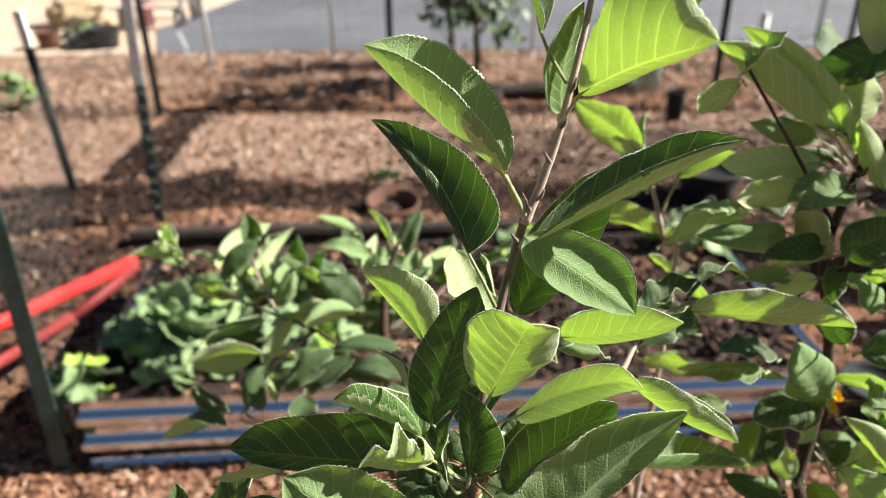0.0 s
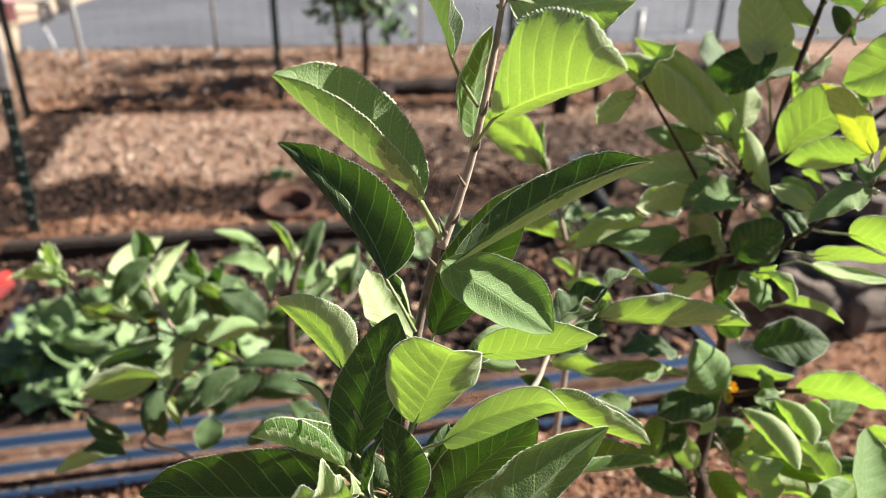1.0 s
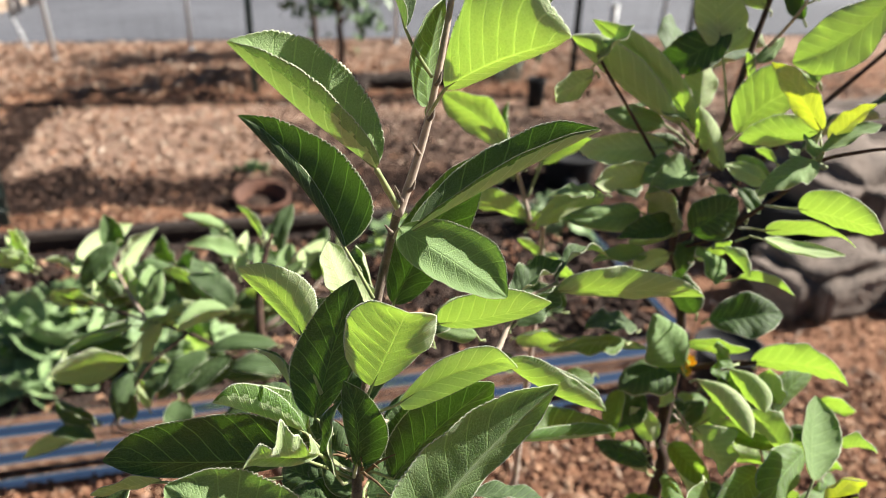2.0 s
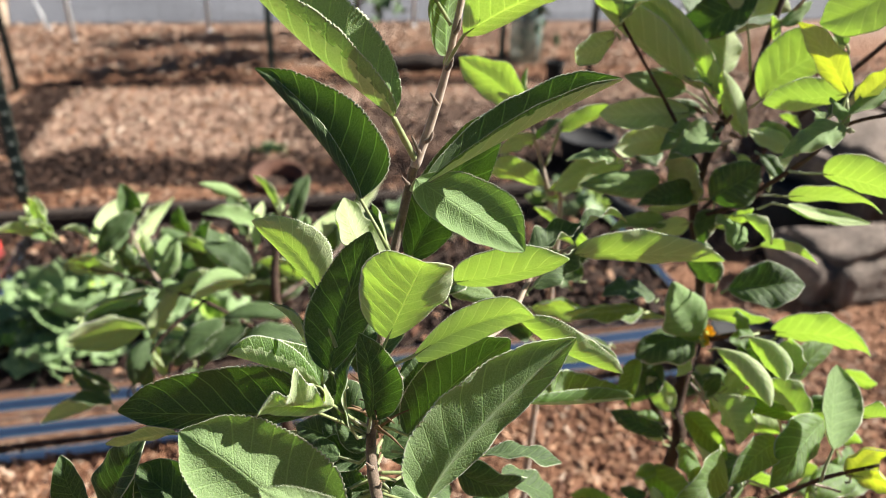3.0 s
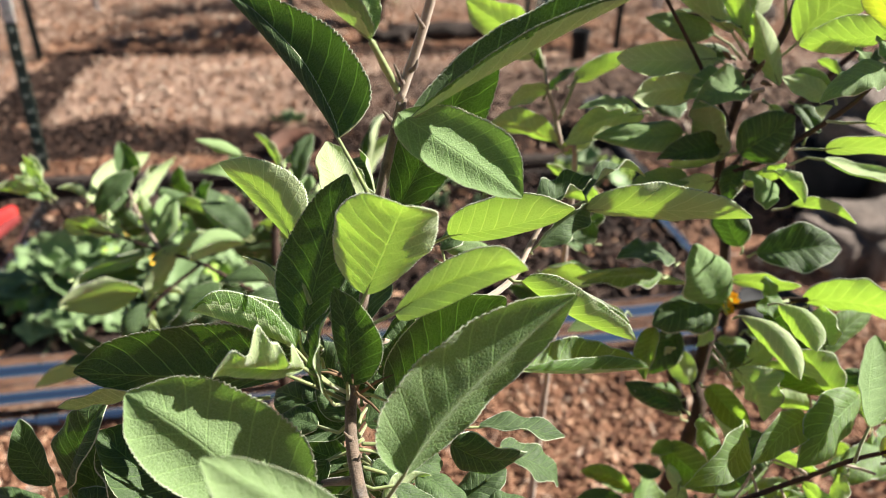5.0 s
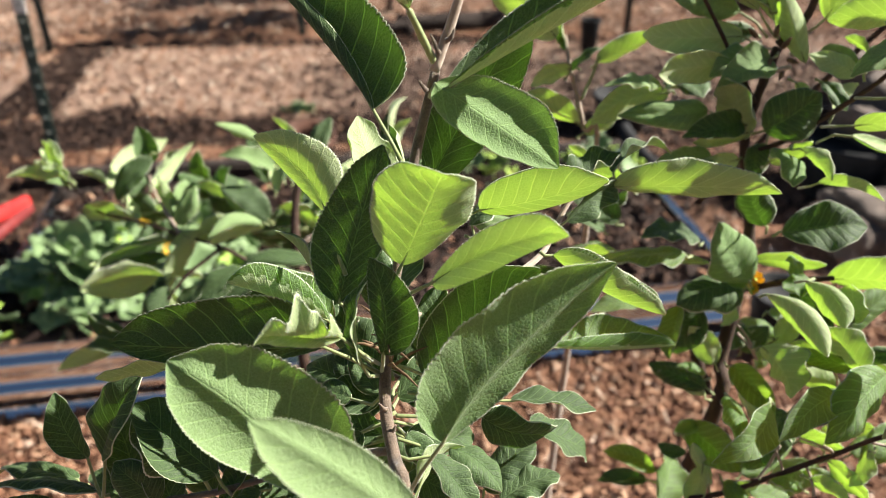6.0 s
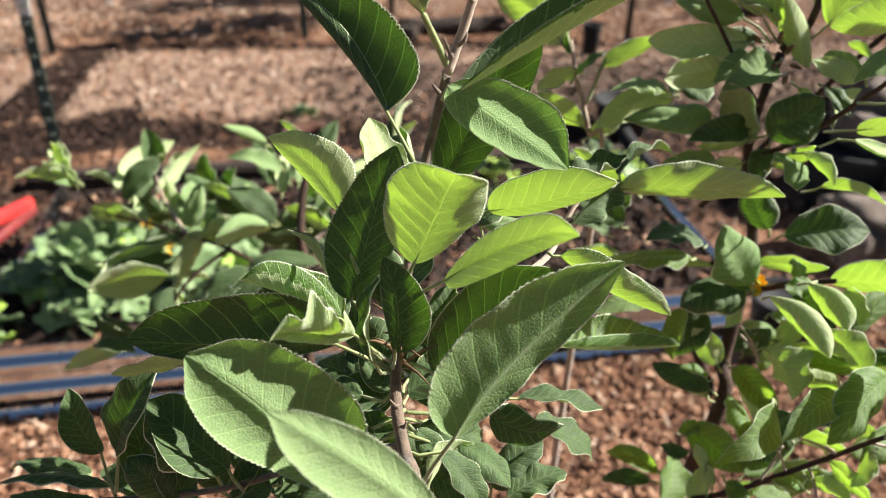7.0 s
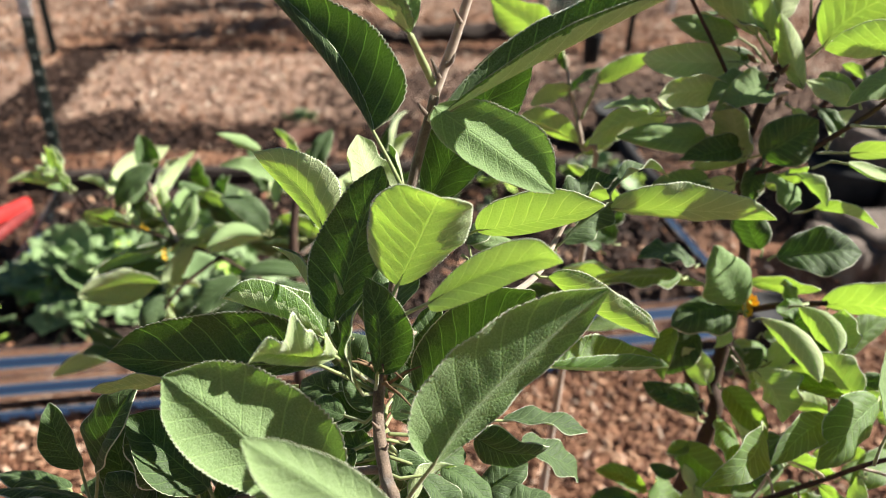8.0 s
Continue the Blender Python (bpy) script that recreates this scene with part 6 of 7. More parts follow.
leaf(second, (0.3030, 0.4889, 0.8924), (0.2920, 0.4423, 0.8865), (0.25, -0.18, 0.95), 0.0215, 12, 0.10, 0.10, young=True)
leaf(second, (0.3247, 0.4654, 0.8765), (0.3485, 0.4286, 0.8798), (0.72, 0.51, 0.47), 0.0141, 22, 0.08, 0.05, foot=(0.3223, 0.4823, 0.8642), thin=True)
leaf(second, (0.2712, 0.5189, 0.8731), (0.2262, 0.5164, 0.8746), (0.05, -0.43, 0.90), 0.0203, 22, 0.08, 0.05, young=True)
leaf(second, (0.2904, 0.5156, 0.8734), (0.2522, 0.5044, 0.8604), (-0.20, 0.95, -0.24), 0.0189, 22, 0.08, 0.05, thin=True)
leaf(second, (0.3744, 0.3974, 1.0049), (0.3799, 0.3743, 1.0064), (-0.79, -0.15, 0.60), 0.0095, 22, 0.08, 0.05)
leaf(second, (0.3643, 0.5661, 1.0633), (0.3372, 0.5757, 1.0946), (0.13, 0.97, -0.19), 0.0213, 25, 0.06, 0.05, thin=True)
leaf(second, (0.3703, 0.5694, 1.0829), (0.3932, 0.5647, 1.1149), (-0.07, 0.98, 0.20), 0.0198, 25, 0.06, 0.05, thin=True)
leaf(second, (0.3823, 0.5794, 1.1065), (0.3555, 0.5941, 1.1366), (-0.69, -0.67, -0.29), 0.0215, 25, 0.06, 0.05, young=True)
leaf(second, (0.3865, 0.5908, 1.1300), (0.3935, 0.6032, 1.1674), (0.04, 0.95, -0.32), 0.0200, 25, 0.06, 0.05, thin=True)
leaf(second, (0.3812, 0.5362, 1.0775), (0.4027, 0.5332, 1.1014), (-0.17, 0.95, 0.27), 0.0161, 25, 0.06, 0.05, thin=True)
stem("bud_scale", second, [(0.2959, 0.5326, 0.9568, 0.0016), (0.2903, 0.5294, 0.9553, 0.0019), (0.2848, 0.5262, 0.9539, 0.0005)], SHOOT)
stem("bud_scale", second, [(0.2996, 0.5301, 0.9532, 0.0016), (0.2932, 0.5287, 0.9549, 0.0019), (0.2868, 0.5272, 0.9565, 0.0005)], SHOOT)
stem("bud_scale", second, [(0.3031, 0.5258, 0.9461, 0.0016), (0.3000, 0.5214, 0.9431, 0.0019), (0.2969, 0.5170, 0.9401, 0.0005)], SCALE_BROWN)
stem("bud_scale", second, [(0.3115, 0.5280, 0.9534, 0.0016), (0.3128, 0.5265, 0.9576, 0.0019), (0.3141, 0.5250, 0.9617, 0.0005)], SCALE_BROWN)
stem("bud_scale", second, [(0.3160, 0.5211, 0.9416, 0.0016), (0.3083, 0.5187, 0.9409, 0.0019), (0.3006, 0.5163, 0.9402, 0.0005)], SHOOT)
stem("bud_scale", second, [(0.3119, 0.5212, 0.9403, 0.0016), (0.3088, 0.5170, 0.9378, 0.0019), (0.3057, 0.5129, 0.9353, 0.0005)], SCALE_BROWN)
stem("bud_scale", second, [(0.2935, 0.5348, 0.9603, 0.0016), (0.2895, 0.5337, 0.9634, 0.0019), (0.2856, 0.5326, 0.9665, 0.0005)], SCALE_BROWN)
stem("bud_scale", second, [(0.3067, 0.5326, 0.9605, 0.0016), (0.3062, 0.5316, 0.9651, 0.0019), (0.3057, 0.5306, 0.9696, 0.0005)], SCALE_BROWN)
stem("bud_scale", second, [(0.3001, 0.5238, 0.9413, 0.0016), (0.2940, 0.5209, 0.9402, 0.0019), (0.2879, 0.5180, 0.9390, 0.0005)], SHOOT)
stem("bud_scale", second, [(0.3150, 0.5237, 0.9463, 0.0016), (0.3170, 0.5199, 0.9463, 0.0019), (0.3190, 0.5161, 0.9462, 0.0005)], SCALE_BROWN)
leaf(second, (0.3135, 0.4741, 0.8329), (0.3624, 0.4535, 0.8501), (-0.42, -0.26, 0.87), 0.0401, 10, 0.06, 0.03)
leaf(second, (0.2892, 0.4600, 0.8009), (0.2565, 0.4671, 0.8472), (0.23, -0.92, 0.30), 0.0411, 14, 0.06, 0.03, young=True)
leaf(second, (0.2876, 0.4668, 0.7919), (0.2365, 0.4591, 0.7854), (-0.11, -0.13, 0.99), 0.0417, 12, 0.06, 0.03)
leaf(second, (0.2425, 0.4650, 0.7767), (0.2287, 0.4399, 0.7484), (-0.77, -0.24, 0.59), 0.0221, 20, 0.06, 0.03, thin=True)
leaf(second, (0.2574, 0.4882, 0.8229), (0.2123, 0.4828, 0.8327), (0.22, -0.08, 0.97), 0.0288, 16, 0.06, 0.06)
leaf(second, (0.2471, 0.4840, 0.8126), (0.1854, 0.4803, 0.8105), (-0.04, 0.06, 1.00), 0.0260, 20, 0.08, 0.06, thin=True)
leaf(second, (0.2691, 0.4863, 0.8017), (0.1841, 0.4906, 0.8081), (0.08, 0.84, 0.53), 0.0171, 20, 0.08, 0.04, thin=True)
leaf(second, (0.3113, 0.4942, 0.8271), (0.2942, 0.5053, 0.8637), (-0.52, -0.85, 0.01), 0.0259, 20, 0.06, 0.04)
leaf(second, (0.2986, 0.4752, 0.8101), (0.3386, 0.4489, 0.8146), (0.48, 0.79, 0.39), 0.0192, 25, 0.08, 0.05, thin=True)
leaf(second, (0.2988, 0.5296, 0.9406), (0.2587, 0.5183, 0.9409), (0.16, -0.53, 0.83), 0.0275, 16, 0.06, 0.04, young=True)
blade(second, (0.3456, 0.4521, 0.8040), (0.3686, 0.4235, 0.8198), (0.3850, 0.3918, 0.8271), (0.3784, 0.4253, 0.8089), (0.3604, 0.4273, 0.8375), foot=(0.3285, 0.4645, 0.7932), wave=0.07, flick=-0.08, thin=True)
leaf(second, (0.3523, 0.4523, 0.8024), (0.3959, 0.4660, 0.8071), (0.04, -0.44, 0.90), 0.0174, 12, 0.08, 0.06, thin=True)
blade(second, (0.2851, 0.4277, 0.8105), (0.2989, 0.4057, 0.8110), (0.3042, 0.3767, 0.7950), (0.2956, 0.4085, 0.7977), (0.3097, 0.4005, 0.8092), wave=0.04, thin=True)
leaf(second, (0.3098, 0.4362, 0.8101), (0.3240, 0.3965, 0.7900), (-0.52, -0.53, 0.67), 0.0215, 22, 0.08, 0.06)
blade(second, (0.2959, 0.4079, 0.8340), (0.3067, 0.3915, 0.8317), (0.3061, 0.3727, 0.8208), (0.3021, 0.3951, 0.8195), (0.3148, 0.3876, 0.8314), wave=0.04, thin=True)
leaf(second, (0.3413, 0.4085, 0.7972), (0.3374, 0.4178, 0.8233), (0.89, 0.46, -0.03), 0.0274, 12, 0.05, 0.05, thin=True)
leaf(second, (0.3496, 0.4277, 0.7705), (0.4093, 0.4551, 0.7995), (0.13, -0.84, 0.53), 0.0249, 12, 0.08, 0.06, thin=True)
leaf(second, (0.3308, 0.3728, 0.7838), (0.3135, 0.3965, 0.8042), (0.79, 0.62, -0.05), 0.0271, 14, 0.06, 0.05, thin=True)
leaf(second, (0.3534, 0.4089, 0.7613), (0.3668, 0.4416, 0.7705), (0.32, -0.38, 0.87), 0.0207, 12, 0.08, 0.06, thin=True)
leaf(second, (0.3477, 0.3903, 0.7647), (0.2985, 0.4316, 0.7555), (0.63, 0.77, 0.07), 0.0224, 20, 0.08, 0.05, thin=True)
leaf(second, (0.3421, 0.3837, 0.7764), (0.3008, 0.4188, 0.7690), (-0.59, -0.57, 0.57), 0.0151, 22, 0.08, 0.06, thin=True)
leaf(second, (0.3599, 0.3826, 0.7885), (0.3381, 0.3918, 0.7750), (-0.59, -0.60, 0.54), 0.0113, 22, 0.08, 0.06)
leaf(second, (0.3575, 0.3786, 0.7764), (0.3385, 0.3911, 0.7746), (0.55, 0.83, -0.04), 0.0063, 22, 0.08, 0.06, thin=True)
blade(second, (0.3186, 0.3265, 0.8002), (0.3325, 0.3535, 0.8107), (0.3503, 0.3813, 0.8242), (0.3216, 0.3508, 0.8194), (0.3557, 0.3544, 0.8118), foot=(0.3119, 0.3203, 0.7777), wave=0.03, young=True)
leaf(second, (0.3468, 0.3722, 0.7808), (0.2904, 0.3322, 0.7635), (0.29, -0.70, 0.65), 0.0314, 12, 0.08, 0.05, thin=True)
leaf(second, (0.3073, 0.3639, 0.7731), (0.2559, 0.3303, 0.7725), (0.31, -0.49, 0.82), 0.0212, 12, 0.08, 0.09, thin=True)
leaf(second, (0.3087, 0.3820, 0.7164), (0.3257, 0.3569, 0.7272), (0.80, 0.59, 0.10), 0.0133, 22, 0.08, 0.06, thin=True)
leaf(second, (0.2782, 0.4081, 0.7811), (0.2878, 0.3754, 0.7624), (0.90, 0.38, -0.21), 0.0380, 12, 0.05, 0.10, thin=True)
leaf(second, (0.2995, 0.4253, 0.7718), (0.3046, 0.4220, 0.7932), (0.93, 0.32, -0.18), 0.0180, 22, 0.08, 0.06, thin=True)
leaf(second, (0.3279, 0.3850, 0.7603), (0.3040, 0.4037, 0.7612), (0.55, 0.72, -0.42), 0.0202, 22, 0.08, 0.06, thin=True)
leaf(second, (0.2765, 0.4331, 0.7433), (0.2946, 0.3947, 0.7278), (-0.50, -0.52, 0.69), 0.0260, 22, 0.08, 0.06, thin=True)
leaf(second, (0.2787, 0.4248, 0.7330), (0.2933, 0.3835, 0.7064), (0.88, 0.44, -0.20), 0.0141, 22, 0.08, 0.06, thin=True)
leaf(second, (0.2530, 0.3922, 0.7528), (0.2422, 0.3465, 0.7544), (0.31, -0.04, 0.95), 0.0183, 12, 0.08, 0.06, thin=True)
leaf(second, (0.2673, 0.3661, 0.7654), (0.2220, 0.3260, 0.7620), (0.43, -0.55, 0.72), 0.0235, 12, 0.08, 0.06, thin=True)
leaf(second, (0.3104, 0.4037, 0.7216), (0.2856, 0.3932, 0.6753), (-0.58, -0.67, 0.46), 0.0308, 22, 0.08, 0.06)
leaf(second, (0.2507, 0.4283, 0.6912), (0.2788, 0.3862, 0.6839), (-0.51, -0.46, 0.73), 0.0282, 22, 0.08, 0.06, thin=True)
leaf(second, (0.2469, 0.4271, 0.6827), (0.2704, 0.3942, 0.6823), (0.81, 0.58, -0.11), 0.0130, 22, 0.08, 0.06, thin=True)
leaf(second, (0.2550, 0.4260, 0.6943), (0.2360, 0.4200, 0.6934), (0.07, -0.35, 0.94), 0.0120, 12, 0.08, 0.06, thin=True)
leaf(second, (0.2617, 0.4353, 0.7214), (0.2259, 0.4630, 0.7256), (-0.42, -0.64, 0.64), 0.0188, 22, 0.08, 0.06)
leaf(second, (0.2608, 0.4336, 0.7171), (0.2320, 0.4567, 0.7245), (0.59, 0.79, -0.18), 0.0104, 22, 0.08, 0.06, thin=True)
leaf(second, (0.2631, 0.4439, 0.7280), (0.2410, 0.4461, 0.7363), (0.31, -0.31, 0.90), 0.0085, 12, 0.08, 0.06, thin=True)
leaf(second, (0.3158, 0.4341, 0.8184), (0.2949, 0.4285, 0.8140), (-0.06, -0.46, 0.88), 0.0153, 12, 0.05, 0.14, thin=True)
leaf(second, (0.3118, 0.4372, 0.8155), (0.3164, 0.4597, 0.8222), (0.28, -0.33, 0.90), 0.0136, 12, 0.05, 0.12, thin=True)
leaf(second, (0.3560, 0.3433, 0.7546), (0.3662, 0.3352, 0.7897), (0.36, 0.93, 0.11), 0.0216, 22, 0.08, 0.06, ripe=True)
leaf(second, (0.3581, 0.3412, 0.7565), (0.3691, 0.3143, 0.7637), (0.92, 0.39, 0.07), 0.0172, 22, 0.08, 0.06, ripe=True)
leaf(second, (0.3619, 0.3591, 0.7953), (0.3719, 0.3372, 0.8091), (0.71, 0.58, 0.40), 0.0159, 22, 0.08, 0.06, thin=True)
leaf(second, (0.2763, 0.4577, 0.7848), (0.2690, 0.4470, 0.7698), (0.72, 0.35, -0.60), 0.0141, 22, 0.08, 0.06, thin=True)
leaf(second, (0.2698, 0.4454, 0.7368), (0.2534, 0.4648, 0.7580), (0.40, 0.81, -0.43), 0.0198, 22, 0.08, 0.06, thin=True)
leaf(second, (0.2906, 0.4639, 0.7937), (0.2700, 0.4835, 0.8075), (-0.39, -0.77, 0.51), 0.0218, 22, 0.08, 0.06, thin=True)
leaf(second, (0.2653, 0.4731, 0.7662), (0.2401, 0.4674, 0.7308), (-0.48, -0.75, 0.46), 0.0252, 22, 0.08, 0.06)
leaf(second, (0.3311, 0.5095, 0.7168), (0.3071, 0.5102, 0.6973), (-0.51, -0.62, 0.60), 0.0196, 22, 0.08, 0.06, fine=False)
leaf(second, (0.4171, 0.4076, 0.6823), (0.4359, 0.4344, 0.6889), (0.37, -0.46, 0.81), 0.0180, 8, 0.06, 0.06, fine=False, thin=True)
leaf(second, (0.3417, 0.5089, 0.7045), (0.3583, 0.4832, 0.7026), (0.84, 0.54, -0.00), 0.0176, 22, 0.08, 0.06, fine=False, thin=True)
leaf(second, (0.4040, 0.4118, 0.6783), (0.4334, 0.4412, 0.6794), (0.45, -0.47, 0.76), 0.0186, 8, 0.06, 0.06, fine=False, thin=True)
leaf(second, (0.3775, 0.4304, 0.6750), (0.3934, 0.4267, 0.7154), (0.25, 0.97, -0.01), 0.0250, 22, 0.08, 0.06, fine=False, thin=True)
leaf(second, (0.3752, 0.4359, 0.6802), (0.3491, 0.4477, 0.6726), (-0.46, -0.61, 0.65), 0.0187, 22, 0.08, 0.06, fine=False)
leaf(second, (0.4236, 0.4072, 0.6709), (0.3865, 0.4092, 0.6835), (0.30, -0.25, 0.92), 0.0184, 8, 0.06, 0.06, fine=False, thin=True)
leaf(second, (0.3736, 0.4302, 0.6492), (0.3864, 0.4278, 0.6848), (0.23, 0.97, -0.02), 0.0218, 22, 0.08, 0.06, fine=False, thin=True)
leaf(second, (0.3838, 0.4613, 0.6970), (0.3921, 0.4370, 0.6873), (0.21, -0.30, 0.93), 0.0189, 8, 0.06, 0.06, fine=False, thin=True)
leaf(second, (0.3902, 0.4708, 0.7137), (0.3598, 0.4884, 0.7101), (-0.45, -0.65, 0.61), 0.0223, 22, 0.08, 0.06, fine=False)
leaf(second, (0.3372, 0.4916, 0.6873), (0.3541, 0.5312, 0.6918), (0.39, -0.27, 0.88), 0.0198, 8, 0.06, 0.06, fine=False, thin=True)
leaf(second, (0.4218, 0.4534, 0.7545), (0.4355, 0.4295, 0.7605), (0.84, 0.52, 0.15), 0.0162, 22, 0.08, 0.06, fine=False, thin=True)
leaf(second, (0.3779, 0.4608, 0.7301), (0.3629, 0.4537, 0.7087), (-0.52, -0.63, 0.58), 0.0171, 22, 0.08, 0.06, fine=False)
leaf(second, (0.3958, 0.4259, 0.6489), (0.4526, 0.4399, 0.6420), (0.18, -0.25, 0.95), 0.0269, 8, 0.06, 0.06, fine=False, thin=True)
leaf(second, (0.4236, 0.4062, 0.6873), (0.3693, 0.3856, 0.6884), (0.15, -0.35, 0.92), 0.0267, 8, 0.06, 0.06, fine=False, thin=True)
leaf(second, (0.4029, 0.4407, 0.7359), (0.4063, 0.4174, 0.7215), (0.96, 0.24, -0.17), 0.0159, 22, 0.08, 0.06, fine=False, thin=True)
leaf(second, (0.3491, 0.5122, 0.7293), (0.3909, 0.5179, 0.7125), (0.39, -0.35, 0.85), 0.0202, 8, 0.06, 0.06, fine=False, thin=True)
leaf(second, (0.3485, 0.4860, 0.7026), (0.3734, 0.4514, 0.7014), (0.81, 0.58, 0.01), 0.0245, 22, 0.08, 0.06, fine=False, thin=True)
leaf(second, (0.3297, 0.5191, 0.7169), (0.3708, 0.5241, 0.6982), (0.42, -0.37, 0.83), 0.0205, 8, 0.06, 0.06, fine=False, thin=True)
leaf(second, (0.3699, 0.4819, 0.7113), (0.3886, 0.4624, 0.7267), (-0.80, -0.43, 0.42), 0.0197, 22, 0.08, 0.06, fine=False)
leaf(second, (0.3644, 0.4785, 0.7158), (0.3422, 0.4805, 0.6994), (0.17, 0.98, -0.11), 0.0159, 22, 0.08, 0.06, fine=False, thin=True)
leaf(second, (0.4048, 0.4289, 0.7131), (0.4204, 0.4069, 0.7253), (0.78, 0.62, 0.13), 0.0170, 22, 0.08, 0.06, fine=False, thin=True)
leaf(second, (0.3312, 0.5114, 0.6929), (0.3463, 0.5053, 0.7215), (-0.65, -0.73, 0.19), 0.0208, 22, 0.08, 0.06, fine=False)
leaf(second, (0.3749, 0.4272, 0.6326), (0.3174, 0.3986, 0.6415), (0.31, -0.35, 0.89), 0.0286, 8, 0.06, 0.06, fine=False, thin=True)
leaf(second, (0.3987, 0.4173, 0.6838), (0.3749, 0.4272, 0.6751), (0.40, 0.91, -0.07), 0.0156, 22, 0.08, 0.06, fine=False, thin=True)
leaf(second, (0.4132, 0.4070, 0.6663), (0.4563, 0.4206, 0.6652), (0.12, -0.31, 0.94), 0.0217, 8, 0.06, 0.06, fine=False, thin=True)
stem("twig", second, [(0.2883, 0.4299, 0.7589, 0.0011), (0.2825, 0.4341, 0.7693, 0.0010), (0.2775, 0.4443, 0.7749, 0.0009)], SHOOT)
stem("twig", second, [(0.3268, 0.3863, 0.7603, 0.0011), (0.3251, 0.3880, 0.7671, 0.0010), (0.3223, 0.3917, 0.7721, 0.0009)], SHOOT)
stem("twig", second, [(0.3238, 0.3656, 0.7191, 0.0011), (0.3107, 0.3686, 0.7254, 0.0010), (0.3038, 0.3828, 0.7196, 0.0009)], SHOOT)
leaf(second, (0.2736, 0.3827, 0.6857), (0.3222, 0.4062, 0.6814), (0.28, -0.41, 0.87), 0.0187, 12, 0.08, 0.06, thin=True)
leaf(second, (0.3173, 0.3597, 0.7183), (0.3306, 0.3295, 0.7117), (0.91, 0.41, -0.02), 0.0159, 22, 0.08, 0.06, thin=True)
leaf(second, (0.3083, 0.3591, 0.7022), (0.3233, 0.3317, 0.7018), (0.88, 0.48, -0.00), 0.0140, 22, 0.08, 0.06, thin=True)
leaf(second, (0.3044, 0.3578, 0.6939), (0.2800, 0.3609, 0.7023), (0.29, -0.23, 0.93), 0.0121, 12, 0.08, 0.06, thin=True)
leaf(second, (0.3281, 0.3560, 0.7025), (0.3069, 0.3667, 0.7012), (-0.37, -0.64, 0.67), 0.0106, 22, 0.08, 0.06, thin=True)
leaf(second, (0.2242, 0.3982, 0.6419), (0.2497, 0.4436, 0.6449), (0.47, -0.32, 0.82), 0.0308, 12, 0.08, 0.06, thin=True)
leaf(second, (0.2416, 0.4089, 0.6825), (0.2226, 0.4171, 0.6845), (-0.24, -0.71, 0.67), 0.0117, 22, 0.08, 0.06)
leaf(second, (0.2300, 0.4252, 0.6463), (0.1934, 0.4467, 0.6498), (-0.31, -0.65, 0.70), 0.0191, 22, 0.08, 0.06, thin=True)
leaf(second, (0.2241, 0.4246, 0.6379), (0.1889, 0.4367, 0.6281), (-0.38, -0.43, 0.82), 0.0172, 22, 0.08, 0.06)
leaf(second, (0.2519, 0.3969, 0.6774), (0.2378, 0.3802, 0.6455), (0.82, 0.27, -0.50), 0.0182, 22, 0.08, 0.06, thin=True)
leaf(second, (0.2547, 0.3886, 0.6681), (0.2436, 0.4056, 0.6945), (0.74, 0.66, -0.11), 0.0112, 22, 0.08, 0.06, thin=True)
leaf(second, (0.2646, 0.3853, 0.6768), (0.2721, 0.3622, 0.6660), (-0.46, -0.49, 0.74), 0.0149, 22, 0.08, 0.06, thin=True)
leaf(second, (0.2815, 0.3737, 0.6831), (0.2609, 0.3690, 0.6602), (0.12, 0.95, -0.30), 0.0175, 22, 0.08, 0.06, thin=True)
leaf(second, (0.2768, 0.3739, 0.6763), (0.3146, 0.3666, 0.6591), (0.35, -0.29, 0.89), 0.0162, 12, 0.08, 0.06, thin=True)
leaf(second, (0.3350, 0.3503, 0.7348), (0.3214, 0.3412, 0.7134), (0.81, 0.15, -0.57), 0.0139, 22, 0.08, 0.06, thin=True)
stem("twig", second, [(0.2950, 0.3697, 0.6977, 0.0011), (0.2915, 0.3740, 0.7083, 0.0010), (0.2879, 0.3814, 0.7158, 0.0009)], SHOOT)
stem("twig", second, [(0.3200, 0.3601, 0.7236, 0.0011), (0.3162, 0.3605, 0.7275, 0.0010), (0.3126, 0.3639, 0.7283, 0.0009)], SHOOT)
stem("twig", second, [(0.3064, 0.3651, 0.7087, 0.0011), (0.3090, 0.3579, 0.7009, 0.0010), (0.3074, 0.3490, 0.6956, 0.0009)], SHOOT)
stem("twig", second, [(0.2800, 0.3752, 0.6834, 0.0011), (0.2899, 0.3795, 0.6965, 0.0010), (0.2921, 0.3776, 0.7164, 0.0009)], SHOOT)
stem("twig", second, [(0.3364, 0.3523, 0.7405, 0.0011), (0.3464, 0.3483, 0.7397, 0.0010), (0.3460, 0.3371, 0.7473, 0.0009)], SHOOT)
stem("twig", second, [(0.2848, 0.4186, 0.7602, 0.0011), (0.2783, 0.4227, 0.7699, 0.0010), (0.2729, 0.4325, 0.7750, 0.0009)], SHOOT)
random.seed(5)
for i in range(8):
    u = random.random()
    c = Vector((0.285 + 0.03 * u + random.gauss(0, 0.035), 0.575 + random.gauss(0, 0.02), 0.84 + 0.20 * u + random.gauss(0, 0.01)))
    d = Vector((random.gauss(0, 0.8), 0.25 + random.gauss(0, 0.6), random.gauss(0.1, 0.4))).normalized() * random.uniform(0.045, 0.07)
    leaf(second, c, c + d, (random.gauss(0, 0.5), random.gauss(-0.2, 0.5), 1), 0.034, 18, 0.06, 0.06, fine=False)
